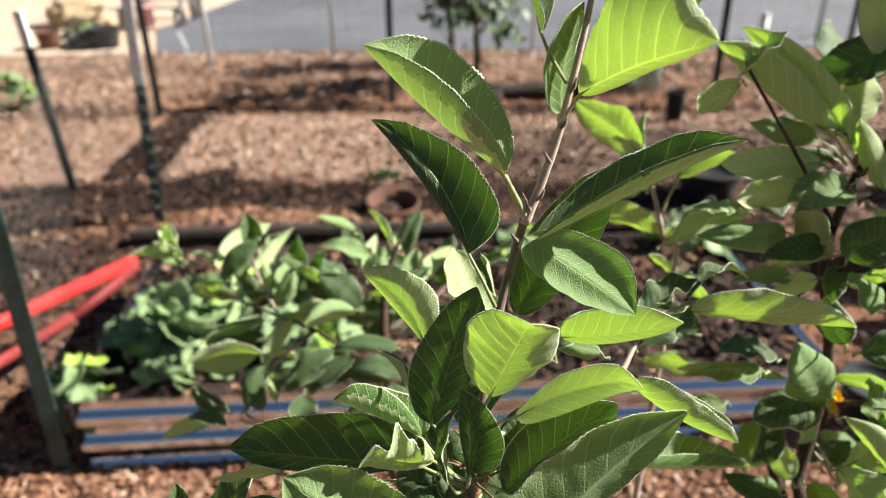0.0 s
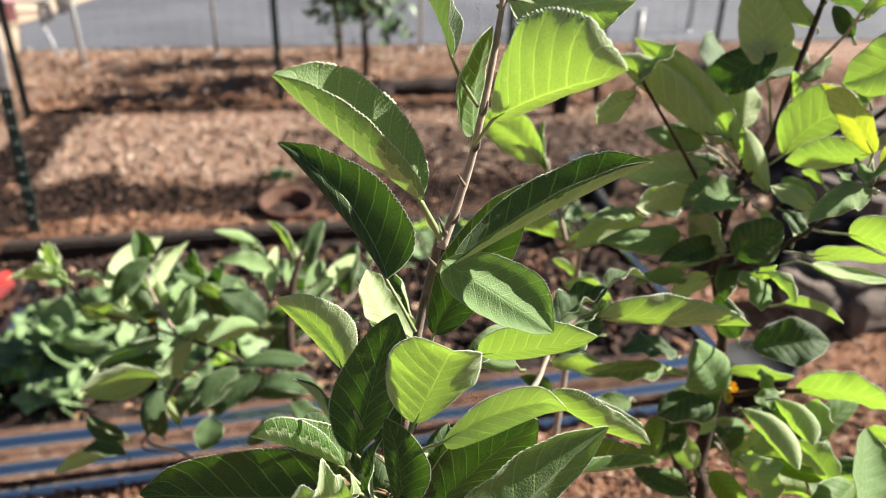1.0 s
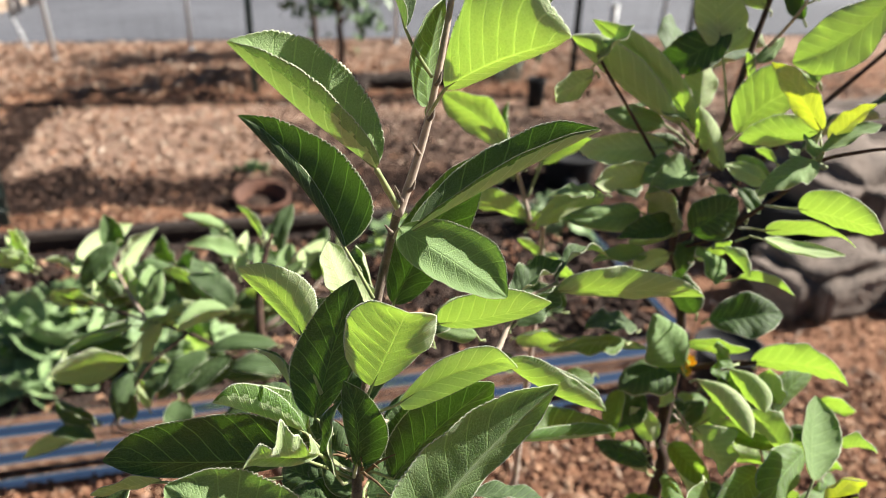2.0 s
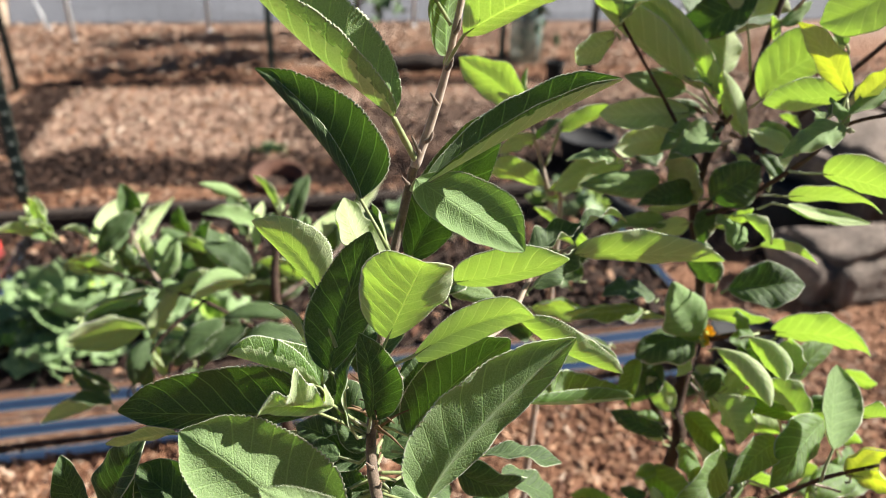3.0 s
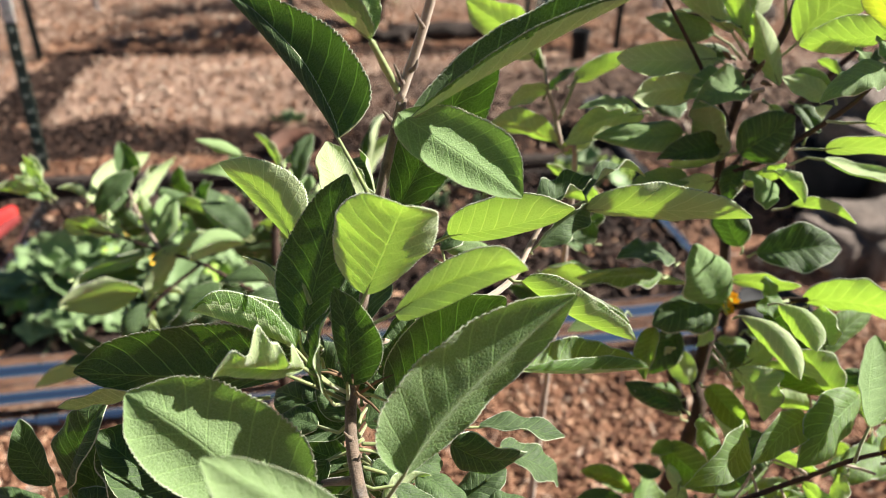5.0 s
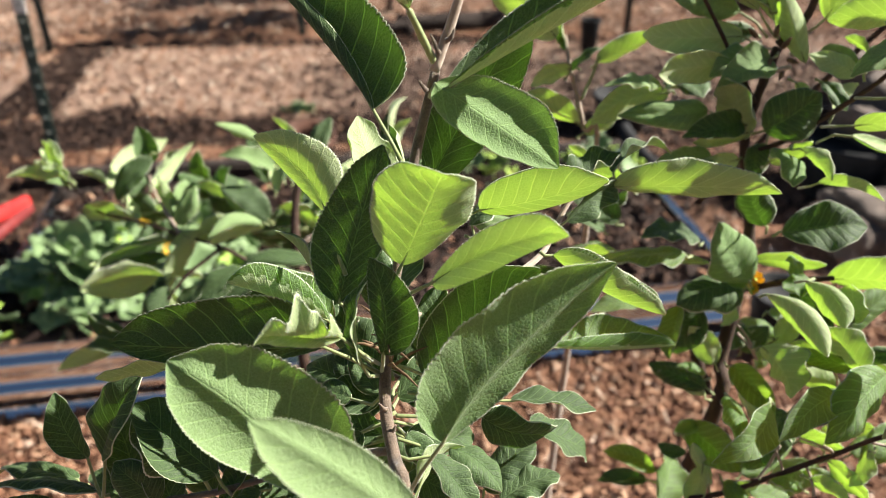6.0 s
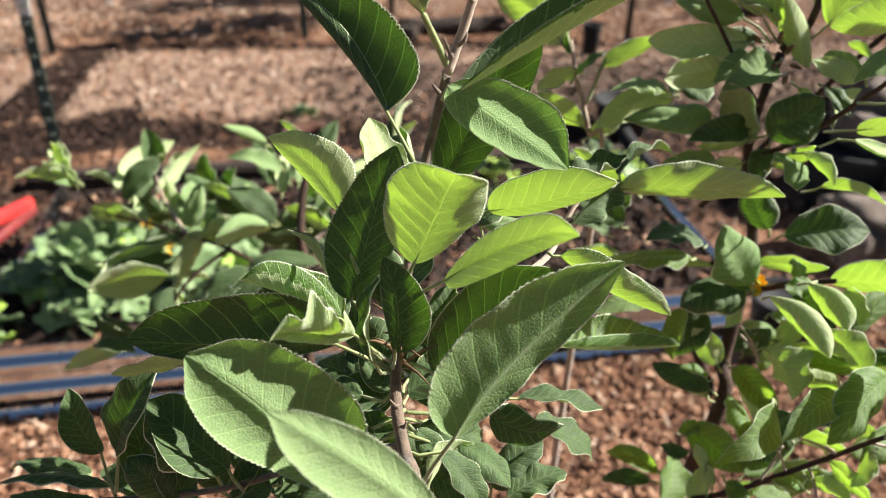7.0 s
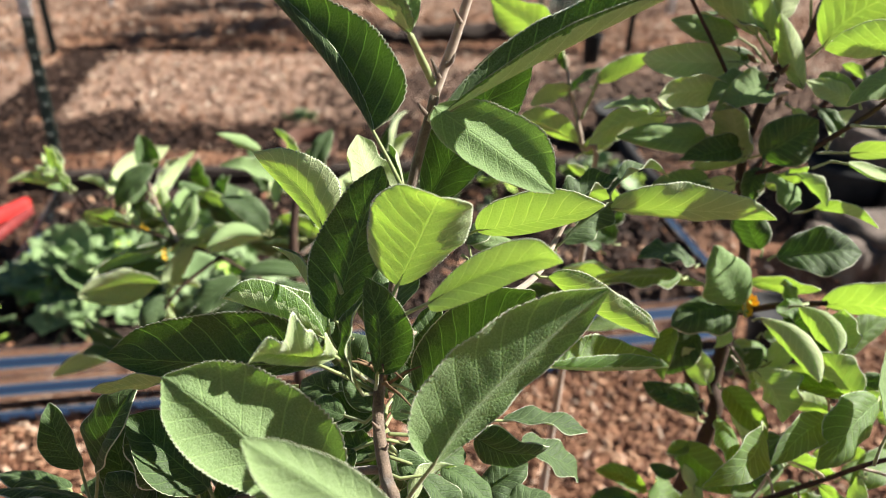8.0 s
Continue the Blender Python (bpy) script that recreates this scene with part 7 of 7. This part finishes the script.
# branch and leaves right of the view, added to shade this crown
stem("branch", second, [(0.30, 0.585, 0.80, 0.0026), (0.42, 0.60, 0.93, 0.0024), (0.52, 0.60, 1.03, 0.002), (0.60, 0.60, 1.12, 0.0014)], BARK, "long unseen side branch added to shade the crown")
random.seed(17)
for i in range(12):
    c = Vector((random.uniform(0.52, 0.66), 0.58 + random.gauss(0, 0.035), random.uniform(0.92, 1.16)))
    d = Vector((random.gauss(0, 0.7), random.gauss(0, 0.5), random.gauss(0.2, 0.5))).normalized() * random.uniform(0.06, 0.085)
    leaf(second, c, c + d, (0.5 + random.gauss(0, 0.4), random.gauss(0, 0.4), 1), 0.044, 18, 0.06, 0.06, fine=False)
leaf(second, (0.1715, 0.5378, 0.7839), (0.2179, 0.5126, 0.7895), (0.3, 0.85, 0.4), 0.0281, 18, 0.06, 0.05, thin=True)
leaf(second, (0.2137, 0.5389, 0.8132), (0.1685, 0.5463, 0.8370), (-0.3, -0.7, 0.6), 0.0212, 18, 0.06, 0.05)
leaf(second, (0.2376, 0.5129, 0.7543), (0.1875, 0.5032, 0.7483), (-0.2, -0.5, 0.8), 0.0206, 18, 0.06, 0.05, thin=True)
leaf(second, (0.2275, 0.5595, 0.8308), (0.1890, 0.5799, 0.8383), (0.2, 0.9, 0.3), 0.0187, 18, 0.06, 0.05, thin=True)
leaf(second, (0.1706, 0.5331, 0.7562), (0.1430, 0.5347, 0.7735), (-0.2, -0.8, 0.5), 0.0190, 18, 0.06, 0.05)
# two leaves mostly above the view, added to shade the big blades
leaf(second, (0.3450, 0.5800, 1.1100), (0.3880, 0.5420, 1.0690), (0.80, 0.14, 0.58), 0.0420, 16, 0.06, 0.06)
leaf(second, (0.3370, 0.5480, 1.1180), (0.3560, 0.5950, 1.0800), (0.80, 0.14, 0.58), 0.0400, 16, 0.06, 0.06)

# ---- young shoot behind the main sapling ----
shoot = thing("apple_sapling", (0.21, 0.62, 0.0), "slim pinkish young apple shoot with few leaves", "apple tree", "apple saplings")
stem("stem", shoot, [(0.2100, 0.6200, -0.0500, 0.0050), (0.2080, 0.6200, 0.4500, 0.0040), (0.2068, 0.5942, 0.8351, 0.0024), (0.1946, 0.5968, 0.8680, 0.0022), (0.1879, 0.6074, 0.8961, 0.0020), (0.1815, 0.6143, 0.9173, 0.0018), (0.1790, 0.6265, 0.9390, 0.0012)], SHOOT, "pinkish downy stem")
stem("twig", shoot, [(0.1917, 0.6045, 0.8919, 0.0014), (0.2009, 0.6094, 0.9135, 0.0012), (0.2063, 0.6146, 0.9245, 0.0010)], PETIOLE)
leaf(shoot, (0.1703, 0.6218, 0.9386), (0.1131, 0.6298, 0.9799), (0.34, 0.89, 0.30), 0.0391, 18, 0.06, 0.04, thin=True)
leaf(shoot, (0.1795, 0.6205, 0.9281), (0.1765, 0.6385, 0.9706), (-0.95, -0.29, 0.06), 0.0139, 35, 0.05, 0.05)
leaf(shoot, (0.2037, 0.6133, 0.9214), (0.2480, 0.6033, 0.9464), (0.09, 0.97, 0.23), 0.0218, 25, 0.06, 0.05, thin=True)
leaf(shoot, (0.1813, 0.6119, 0.9130), (0.2035, 0.6088, 0.9342), (-0.69, -0.12, 0.71), 0.0124, 30, 0.05, 0.05)
leaf(shoot, (0.1889, 0.5953, 0.8743), (0.1344, 0.6027, 0.8945), (0.25, 0.91, 0.34), 0.0282, 25, 0.06, 0.05, thin=True)
leaf(shoot, (0.1945, 0.5956, 0.8658), (0.2352, 0.5895, 0.8968), (-0.12, 0.93, 0.34), 0.0185, 25, 0.06, 0.05, thin=True)
leaf(shoot, (0.1838, 0.6128, 0.9152), (0.1479, 0.6062, 0.9043), (-0.24, 0.95, 0.22), 0.0171, 25, 0.06, 0.05, thin=True)
leaf(shoot, (0.2068, 0.5942, 0.8351), (0.1830, 0.5968, 0.8545), (0.38, 0.86, 0.35), 0.0111, 25, 0.06, 0.05, thin=True)
leaf(shoot, (0.2054, 0.5956, 0.8373), (0.2245, 0.5768, 0.8290), (0.06, -0.35, 0.94), 0.0112, 25, 0.06, 0.05)
leaf(shoot, (0.2171, 0.5831, 0.7966), (0.2350, 0.5794, 0.8156), (-0.73, -0.18, 0.66), 0.0132, 25, 0.06, 0.05)
leaf(shoot, (0.2165, 0.5756, 0.7829), (0.1835, 0.5786, 0.8007), (0.40, -0.43, 0.81), 0.0188, 25, 0.06, 0.05)

# ---- apple branches before the bed ----
third = thing("apple_sapling", (0.0, 0.80, 0.0), "low spreading apple sapling before the raised bed", "apple tree", "apple saplings")
stem("trunk", third, [(0.0000, 0.8000, -0.0500, 0.0100), (-0.0100, 0.8000, 0.2500, 0.0080), (-0.0593, 0.6613, 0.5524, 0.0065), (-0.0606, 0.6901, 0.6253, 0.0060), (-0.0649, 0.7123, 0.6857, 0.0055), (-0.0657, 0.7333, 0.7237, 0.0045), (-0.0586, 0.7533, 0.7620, 0.0035), (-0.0482, 0.7669, 0.7894, 0.0020)], BARK, "brown young trunk")
stem("branch", third, [(-0.0652, 0.7016, 0.6556, 0.0028), (-0.1015, 0.7069, 0.6766, 0.0024), (-0.1406, 0.7103, 0.7040, 0.0020), (-0.1868, 0.7400, 0.7040, 0.0018), (-0.2412, 0.7807, 0.7010, 0.0016), (-0.2972, 0.8161, 0.6984, 0.0015), (-0.3274, 0.8404, 0.7243, 0.0013), (-0.3401, 0.8485, 0.7356, 0.0010)], BARK, "spreading downy branch")
stem("branch", third, [(-0.1868, 0.7400, 0.7040, 0.0020), (-0.2132, 0.7848, 0.7159, 0.0018), (-0.2254, 0.8046, 0.7278, 0.0016), (-0.2307, 0.8176, 0.7396, 0.0010)], SHOOT, "upright young shoot")
stem("branch", third, [(-0.1406, 0.7103, 0.7040, 0.0020), (-0.1814, 0.6904, 0.6779, 0.0018), (-0.2053, 0.6762, 0.6458, 0.0012), (-0.2224, 0.6640, 0.6191, 0.0010), (-0.1875, 0.6487, 0.6214, 0.0008)], BARK, "drooping branch")
stem("branch", third, [(-0.0632, 0.7181, 0.6966, 0.0030), (-0.0210, 0.7451, 0.7149, 0.0026), (0.0118, 0.7740, 0.7344, 0.0020), (0.0326, 0.7961, 0.7591, 0.0012)], TWIG, "branch behind the main sapling")
leaf(third, (-0.3255, 0.8386, 0.7215), (-0.3903, 0.8450, 0.7369), (0.17, 0.93, 0.32), 0.0233, 25, 0.06, 0.05, fine=False, thin=True)
leaf(third, (-0.3382, 0.8466, 0.7328), (-0.3506, 0.8616, 0.7671), (0.54, 0.83, -0.17), 0.0203, 30, 0.05, 0.05, fine=False, thin=True)
leaf(third, (-0.3273, 0.8420, 0.7272), (-0.3638, 0.8466, 0.7469), (0.11, 0.99, -0.03), 0.0201, 25, 0.05, 0.08, fine=False, thin=True)
leaf(third, (-0.3104, 0.8169, 0.6963), (-0.2472, 0.7924, 0.6998), (0.35, 0.93, 0.10), 0.0265, 20, 0.08, 0.08, fine=False, thin=True)
leaf(third, (-0.2185, 0.8094, 0.7382), (-0.2024, 0.7741, 0.6992), (0.41, 0.75, -0.51), 0.0225, 30, 0.08, 0.08, fine=False, thin=True)
leaf(third, (-0.1962, 0.7640, 0.7034), (-0.1756, 0.7840, 0.7452), (-0.14, -0.86, 0.48), 0.0229, 25, 0.05, 0.05, fine=False, young=True)
leaf(third, (-0.0916, 0.7267, 0.7258), (-0.1407, 0.7395, 0.7571), (0.28, -0.65, 0.70), 0.0281, 12, 0.05, 0.04, fine=False)
leaf(third, (-0.0961, 0.7244, 0.7203), (-0.1504, 0.7051, 0.7128), (-0.35, 0.93, 0.10), 0.0188, 20, 0.06, 0.08, fine=False, thin=True)
leaf(third, (-0.1310, 0.7403, 0.7192), (-0.1660, 0.7316, 0.7152), (-0.25, 0.96, 0.11), 0.0167, 20, 0.06, 0.05, fine=False, thin=True)
leaf(third, (-0.2041, 0.7410, 0.7014), (-0.2772, 0.7210, 0.6875), (-0.32, 0.78, 0.54), 0.0237, 16, 0.08, 0.04, fine=False, thin=True)
leaf(third, (-0.2005, 0.7035, 0.6759), (-0.2858, 0.7010, 0.6697), (-0.06, 0.89, 0.46), 0.0281, 14, 0.10, 0.04, fine=False, thin=True)
leaf(third, (-0.2057, 0.7390, 0.6763), (-0.2802, 0.7371, 0.6742), (-0.02, -0.23, 0.97), 0.0229, 14, 0.08, 0.04, fine=False)
leaf(third, (-0.1982, 0.6902, 0.6732), (-0.2114, 0.6598, 0.6352), (0.62, -0.70, 0.35), 0.0311, 16, 0.06, 0.04, fine=False)
leaf(third, (-0.1491, 0.6527, 0.6596), (-0.1521, 0.6328, 0.6332), (0.40, -0.76, 0.52), 0.0340, 10, 0.04, 0.03, fine=False)
leaf(third, (-0.2415, 0.6717, 0.6280), (-0.2792, 0.6817, 0.6468), (-0.27, -0.96, -0.03), 0.0209, 22, 0.06, 0.05, fine=False)
leaf(third, (-0.2398, 0.6628, 0.6124), (-0.2827, 0.6673, 0.6196), (0.14, -0.26, 0.96), 0.0201, 16, 0.06, 0.05, fine=False)
leaf(third, (-0.1205, 0.6894, 0.6921), (-0.1721, 0.6608, 0.6580), (-0.09, -0.69, 0.72), 0.0280, 16, 0.06, 0.04, fine=False)
leaf(third, (-0.1650, 0.7285, 0.7098), (-0.2031, 0.7001, 0.6689), (-0.59, 0.81, -0.02), 0.0231, 16, 0.06, 0.04, fine=False, thin=True)
leaf(third, (-0.0953, 0.6836, 0.6881), (-0.1464, 0.6605, 0.6536), (-0.16, -0.70, 0.70), 0.0284, 16, 0.06, 0.04, fine=False)
leaf(third, (-0.0482, 0.6917, 0.6944), (-0.1215, 0.6918, 0.6963), (0.02, -0.32, 0.95), 0.0225, 16, 0.06, 0.04, fine=False)
leaf(third, (-0.0366, 0.6688, 0.6767), (-0.0972, 0.6711, 0.6859), (0.12, -0.39, 0.91), 0.0252, 16, 0.06, 0.04, fine=False)
leaf(third, (-0.1252, 0.7350, 0.7112), (-0.1846, 0.7296, 0.7066), (-0.12, 0.74, 0.67), 0.0152, 16, 0.06, 0.04, fine=False, thin=True)
leaf(third, (-0.1617, 0.6766, 0.6790), (-0.1803, 0.6648, 0.6526), (-0.23, -0.82, 0.53), 0.0212, 16, 0.06, 0.04, fine=False)
leaf(third, (-0.1139, 0.7483, 0.7174), (-0.1268, 0.7740, 0.7398), (-0.65, -0.66, 0.38), 0.0210, 20, 0.06, 0.05, fine=False, young=True)
leaf(third, (0.0258, 0.7938, 0.7531), (0.0609, 0.8240, 0.7964), (-0.51, 0.84, -0.17), 0.0260, 25, 0.06, 0.05, fine=False, thin=True)
leaf(third, (0.0326, 0.7961, 0.7591), (0.0520, 0.8379, 0.8195), (-0.86, -0.25, 0.45), 0.0234, 25, 0.06, 0.05, fine=False)
leaf(third, (-0.0333, 0.7349, 0.7141), (-0.0834, 0.7592, 0.7243), (0.46, 0.88, 0.14), 0.0262, 20, 0.06, 0.05, fine=False, thin=True)
leaf(third, (-0.0455, 0.7395, 0.7193), (-0.0130, 0.7654, 0.7541), (-0.43, -0.48, 0.76), 0.0250, 20, 0.06, 0.05, fine=False, young=True)
leaf(third, (0.0384, 0.7858, 0.7420), (0.0780, 0.7871, 0.7546), (-0.28, -0.32, 0.90), 0.0215, 20, 0.06, 0.05, fine=False)
leaf(third, (-0.0284, 0.7307, 0.6869), (0.0105, 0.7410, 0.7158), (-0.38, -0.58, 0.72), 0.0229, 20, 0.06, 0.05, fine=False)
leaf(third, (-0.0667, 0.6887, 0.6421), (-0.0303, 0.6640, 0.6277), (0.15, -0.33, 0.93), 0.0238, 20, 0.06, 0.05, fine=False)
leaf(third, (-0.0784, 0.6761, 0.6371), (-0.1144, 0.6580, 0.6157), (-0.24, -0.50, 0.83), 0.0234, 20, 0.06, 0.05, fine=False)
leaf(third, (-0.2804, 0.8261, 0.7231), (-0.2274, 0.9082, 0.7463), (-0.63, 0.56, -0.53), 0.0285, 12, 0.08, 0.05, fine=False, young=True)
leaf(third, (-0.2285, 0.8285, 0.7571), (-0.2692, 0.8079, 0.7139), (0.15, -0.94, 0.31), 0.0237, 20, 0.08, 0.05, fine=False)
leaf(third, (-0.2307, 0.8127, 0.7257), (-0.1985, 0.8905, 0.7442), (-0.69, 0.43, -0.58), 0.0209, 12, 0.08, 0.05, fine=False, young=True)
leaf(third, (-0.2820, 0.8280, 0.7264), (-0.3117, 0.8390, 0.7372), (0.34, 0.94, -0.01), 0.0154, 24, 0.08, 0.05, fine=False, thin=True)
leaf(third, (-0.3355, 0.8549, 0.7156), (-0.3651, 0.8784, 0.7507), (-0.56, 0.39, -0.73), 0.0190, 12, 0.08, 0.05, fine=False, young=True)
leaf(third, (-0.3308, 0.8554, 0.7182), (-0.3459, 0.8303, 0.7306), (0.82, -0.24, 0.52), 0.0089, 12, 0.08, 0.05, fine=False, young=True)
leaf(third, (-0.3462, 0.8600, 0.7327), (-0.3503, 0.8710, 0.7637), (0.40, 0.88, -0.26), 0.0153, 24, 0.08, 0.05, fine=False, thin=True)
leaf(third, (-0.3116, 0.8289, 0.6955), (-0.2631, 0.8430, 0.6736), (-0.47, 0.34, -0.81), 0.0211, 12, 0.08, 0.05, fine=False, young=True)
leaf(third, (-0.1996, 0.7683, 0.7058), (-0.1884, 0.8331, 0.7248), (0.76, -0.30, 0.58), 0.0199, 12, 0.08, 0.05, fine=False, young=True)
leaf(third, (-0.2207, 0.7888, 0.7159), (-0.2179, 0.8293, 0.7291), (-0.73, 0.26, -0.63), 0.0135, 12, 0.08, 0.05, fine=False, young=True)
leaf(third, (-0.2467, 0.7937, 0.6943), (-0.2591, 0.8180, 0.7150), (-0.58, 0.33, -0.74), 0.0144, 12, 0.08, 0.08, fine=False, young=True)
leaf(third, (-0.1369, 0.7795, 0.7272), (-0.1720, 0.7882, 0.7429), (0.24, 0.97, -0.00), 0.0153, 20, 0.08, 0.05, fine=False, thin=True)
leaf(third, (-0.0906, 0.7396, 0.7215), (-0.1397, 0.7465, 0.7508), (0.11, -0.91, 0.40), 0.0217, 16, 0.08, 0.05, fine=False, young=True)
leaf(third, (-0.0859, 0.7726, 0.7648), (-0.1287, 0.7452, 0.7962), (0.70, -0.42, 0.58), 0.0241, 12, 0.08, 0.05, fine=False, young=True)
leaf(third, (-0.1023, 0.8027, 0.7844), (-0.1394, 0.7691, 0.8168), (0.78, -0.39, 0.49), 0.0165, 12, 0.08, 0.09, fine=False, young=True)
leaf(third, (-0.0620, 0.7946, 0.7717), (-0.0862, 0.8206, 0.8027), (0.64, 0.76, -0.14), 0.0130, 24, 0.06, 0.05, fine=False, thin=True)
leaf(third, (-0.0439, 0.7988, 0.7532), (-0.0253, 0.8296, 0.7971), (-0.06, -0.81, 0.59), 0.0210, 22, 0.08, 0.05, fine=False)
leaf(third, (-0.0517, 0.7943, 0.7637), (-0.0480, 0.8233, 0.7771), (-0.64, 0.39, -0.66), 0.0115, 12, 0.08, 0.05, fine=False, young=True)
leaf(third, (-0.0700, 0.7772, 0.7462), (-0.0657, 0.8068, 0.7609), (0.66, -0.41, 0.63), 0.0149, 12, 0.08, 0.05, fine=False, young=True)
leaf(third, (-0.0883, 0.7742, 0.7340), (-0.0804, 0.8338, 0.7639), (-0.67, 0.40, -0.63), 0.0174, 12, 0.08, 0.05, fine=False, young=True)
leaf(third, (-0.0313, 0.7654, 0.7370), (0.0132, 0.8320, 0.7491), (-0.60, 0.51, -0.61), 0.0199, 12, 0.08, 0.05, fine=False, young=True)
leaf(third, (-0.0484, 0.7714, 0.7426), (-0.0262, 0.8181, 0.7524), (0.70, -0.45, 0.56), 0.0159, 12, 0.08, 0.05, fine=False, young=True)
leaf(third, (-0.1137, 0.7657, 0.7307), (-0.1254, 0.7768, 0.7481), (0.56, -0.47, 0.68), 0.0131, 12, 0.08, 0.05, fine=False, young=True)
leaf(third, (-0.0983, 0.7250, 0.7236), (-0.1414, 0.6726, 0.7394), (0.60, -0.27, 0.75), 0.0173, 12, 0.08, 0.05, fine=False, young=True)
leaf(third, (-0.2082, 0.7451, 0.7019), (-0.2777, 0.7246, 0.6820), (-0.14, 0.89, -0.43), 0.0210, 18, 0.08, 0.04, fine=False, thin=True)
leaf(third, (-0.2100, 0.7190, 0.6728), (-0.2900, 0.7092, 0.6589), (-0.03, 0.88, -0.48), 0.0241, 18, 0.08, 0.04, fine=False, thin=True)
leaf(third, (-0.1555, 0.7356, 0.7020), (-0.1957, 0.7301, 0.6994), (-0.12, 0.98, -0.19), 0.0150, 18, 0.08, 0.04, fine=False, thin=True)
leaf(third, (-0.1051, 0.7068, 0.6859), (-0.1705, 0.6766, 0.6487), (0.09, -0.84, 0.53), 0.0239, 18, 0.08, 0.04, fine=False)
leaf(third, (-0.1666, 0.7179, 0.6637), (-0.1957, 0.7146, 0.6692), (-0.11, 0.99, 0.01), 0.0109, 18, 0.08, 0.04, fine=False, thin=True)
leaf(third, (-0.0894, 0.6963, 0.6711), (-0.1510, 0.6792, 0.6495), (0.04, -0.83, 0.55), 0.0232, 18, 0.08, 0.04, fine=False)
leaf(third, (-0.0519, 0.6758, 0.6666), (-0.1042, 0.6747, 0.6682), (0.04, -0.73, 0.68), 0.0202, 18, 0.08, 0.04, fine=False)
leaf(third, (-0.2478, 0.6924, 0.6081), (-0.2851, 0.7015, 0.6347), (0.05, -0.92, 0.39), 0.0180, 18, 0.08, 0.04, fine=False)
leaf(third, (-0.2488, 0.6910, 0.6051), (-0.3154, 0.6677, 0.5918), (-0.26, 0.92, -0.29), 0.0200, 18, 0.08, 0.04, fine=False, thin=True)
leaf(third, (-0.2059, 0.6872, 0.6126), (-0.2230, 0.7033, 0.6599), (0.33, -0.85, 0.41), 0.0216, 18, 0.08, 0.04, fine=False)
leaf(third, (-0.1884, 0.6900, 0.6242), (-0.2003, 0.6994, 0.6603), (-0.62, 0.68, -0.38), 0.0144, 18, 0.08, 0.04, fine=False, thin=True)
stem("branch", third, [(-0.1598, 0.6575, 0.5934, 0.0012), (-0.1890, 0.6726, 0.6013, 0.0018), (-0.2230, 0.6866, 0.6055, 0.0020), (-0.2162, 0.7028, 0.6171, 0.0018), (-0.2070, 0.7210, 0.6447, 0.0016), (-0.1848, 0.7372, 0.6728, 0.0016)], SHOOT, "pale drooping young shoot")
random.seed(31)
for i in range(22):
    u = random.random()
    c = Vector((0.02 - 0.24 * u + random.gauss(0, 0.02), 0.86 + random.gauss(0, 0.02), 0.66 + random.uniform(-0.05, 0.055)))
    d = Vector((random.gauss(-0.5, 0.8), random.gauss(0, 0.3), random.gauss(0.1, 0.5))).normalized() * random.uniform(0.05, 0.07)
    leaf(third, c, c + d, (random.gauss(0, 0.4), -0.9, random.gauss(0.5, 0.4)), 0.028, 18, 0.06, 0.06, fine=False)
random.seed(11)
for i in range(12):
    u, s = random.random(), random.choice((-1, 1))
    c = Vector((-0.02 - 0.24 * u + random.gauss(0, 0.02), 0.80 + 0.05 * u + random.gauss(0, 0.035), 0.69 + 0.02 * u + max(-0.03, min(0.03, random.gauss(0, 0.02)))))
    d = Vector((-0.5 + random.gauss(0, 0.7), random.gauss(0, 0.6), random.gauss(0.05, 0.35))).normalized() * random.uniform(0.040, 0.06)
    leaf(third, c, c + d, (random.gauss(0, 0.6), random.gauss(-0.2, 0.8), random.choice((1, 1, -0.5))), 0.030, 22, 0.06, 0.06, fine=False)

flower((0.3038, 0.4769, 0.7894), 0.0066, 11)
flower((0.2989, 0.4684, 0.7873), 0.0058, 12)
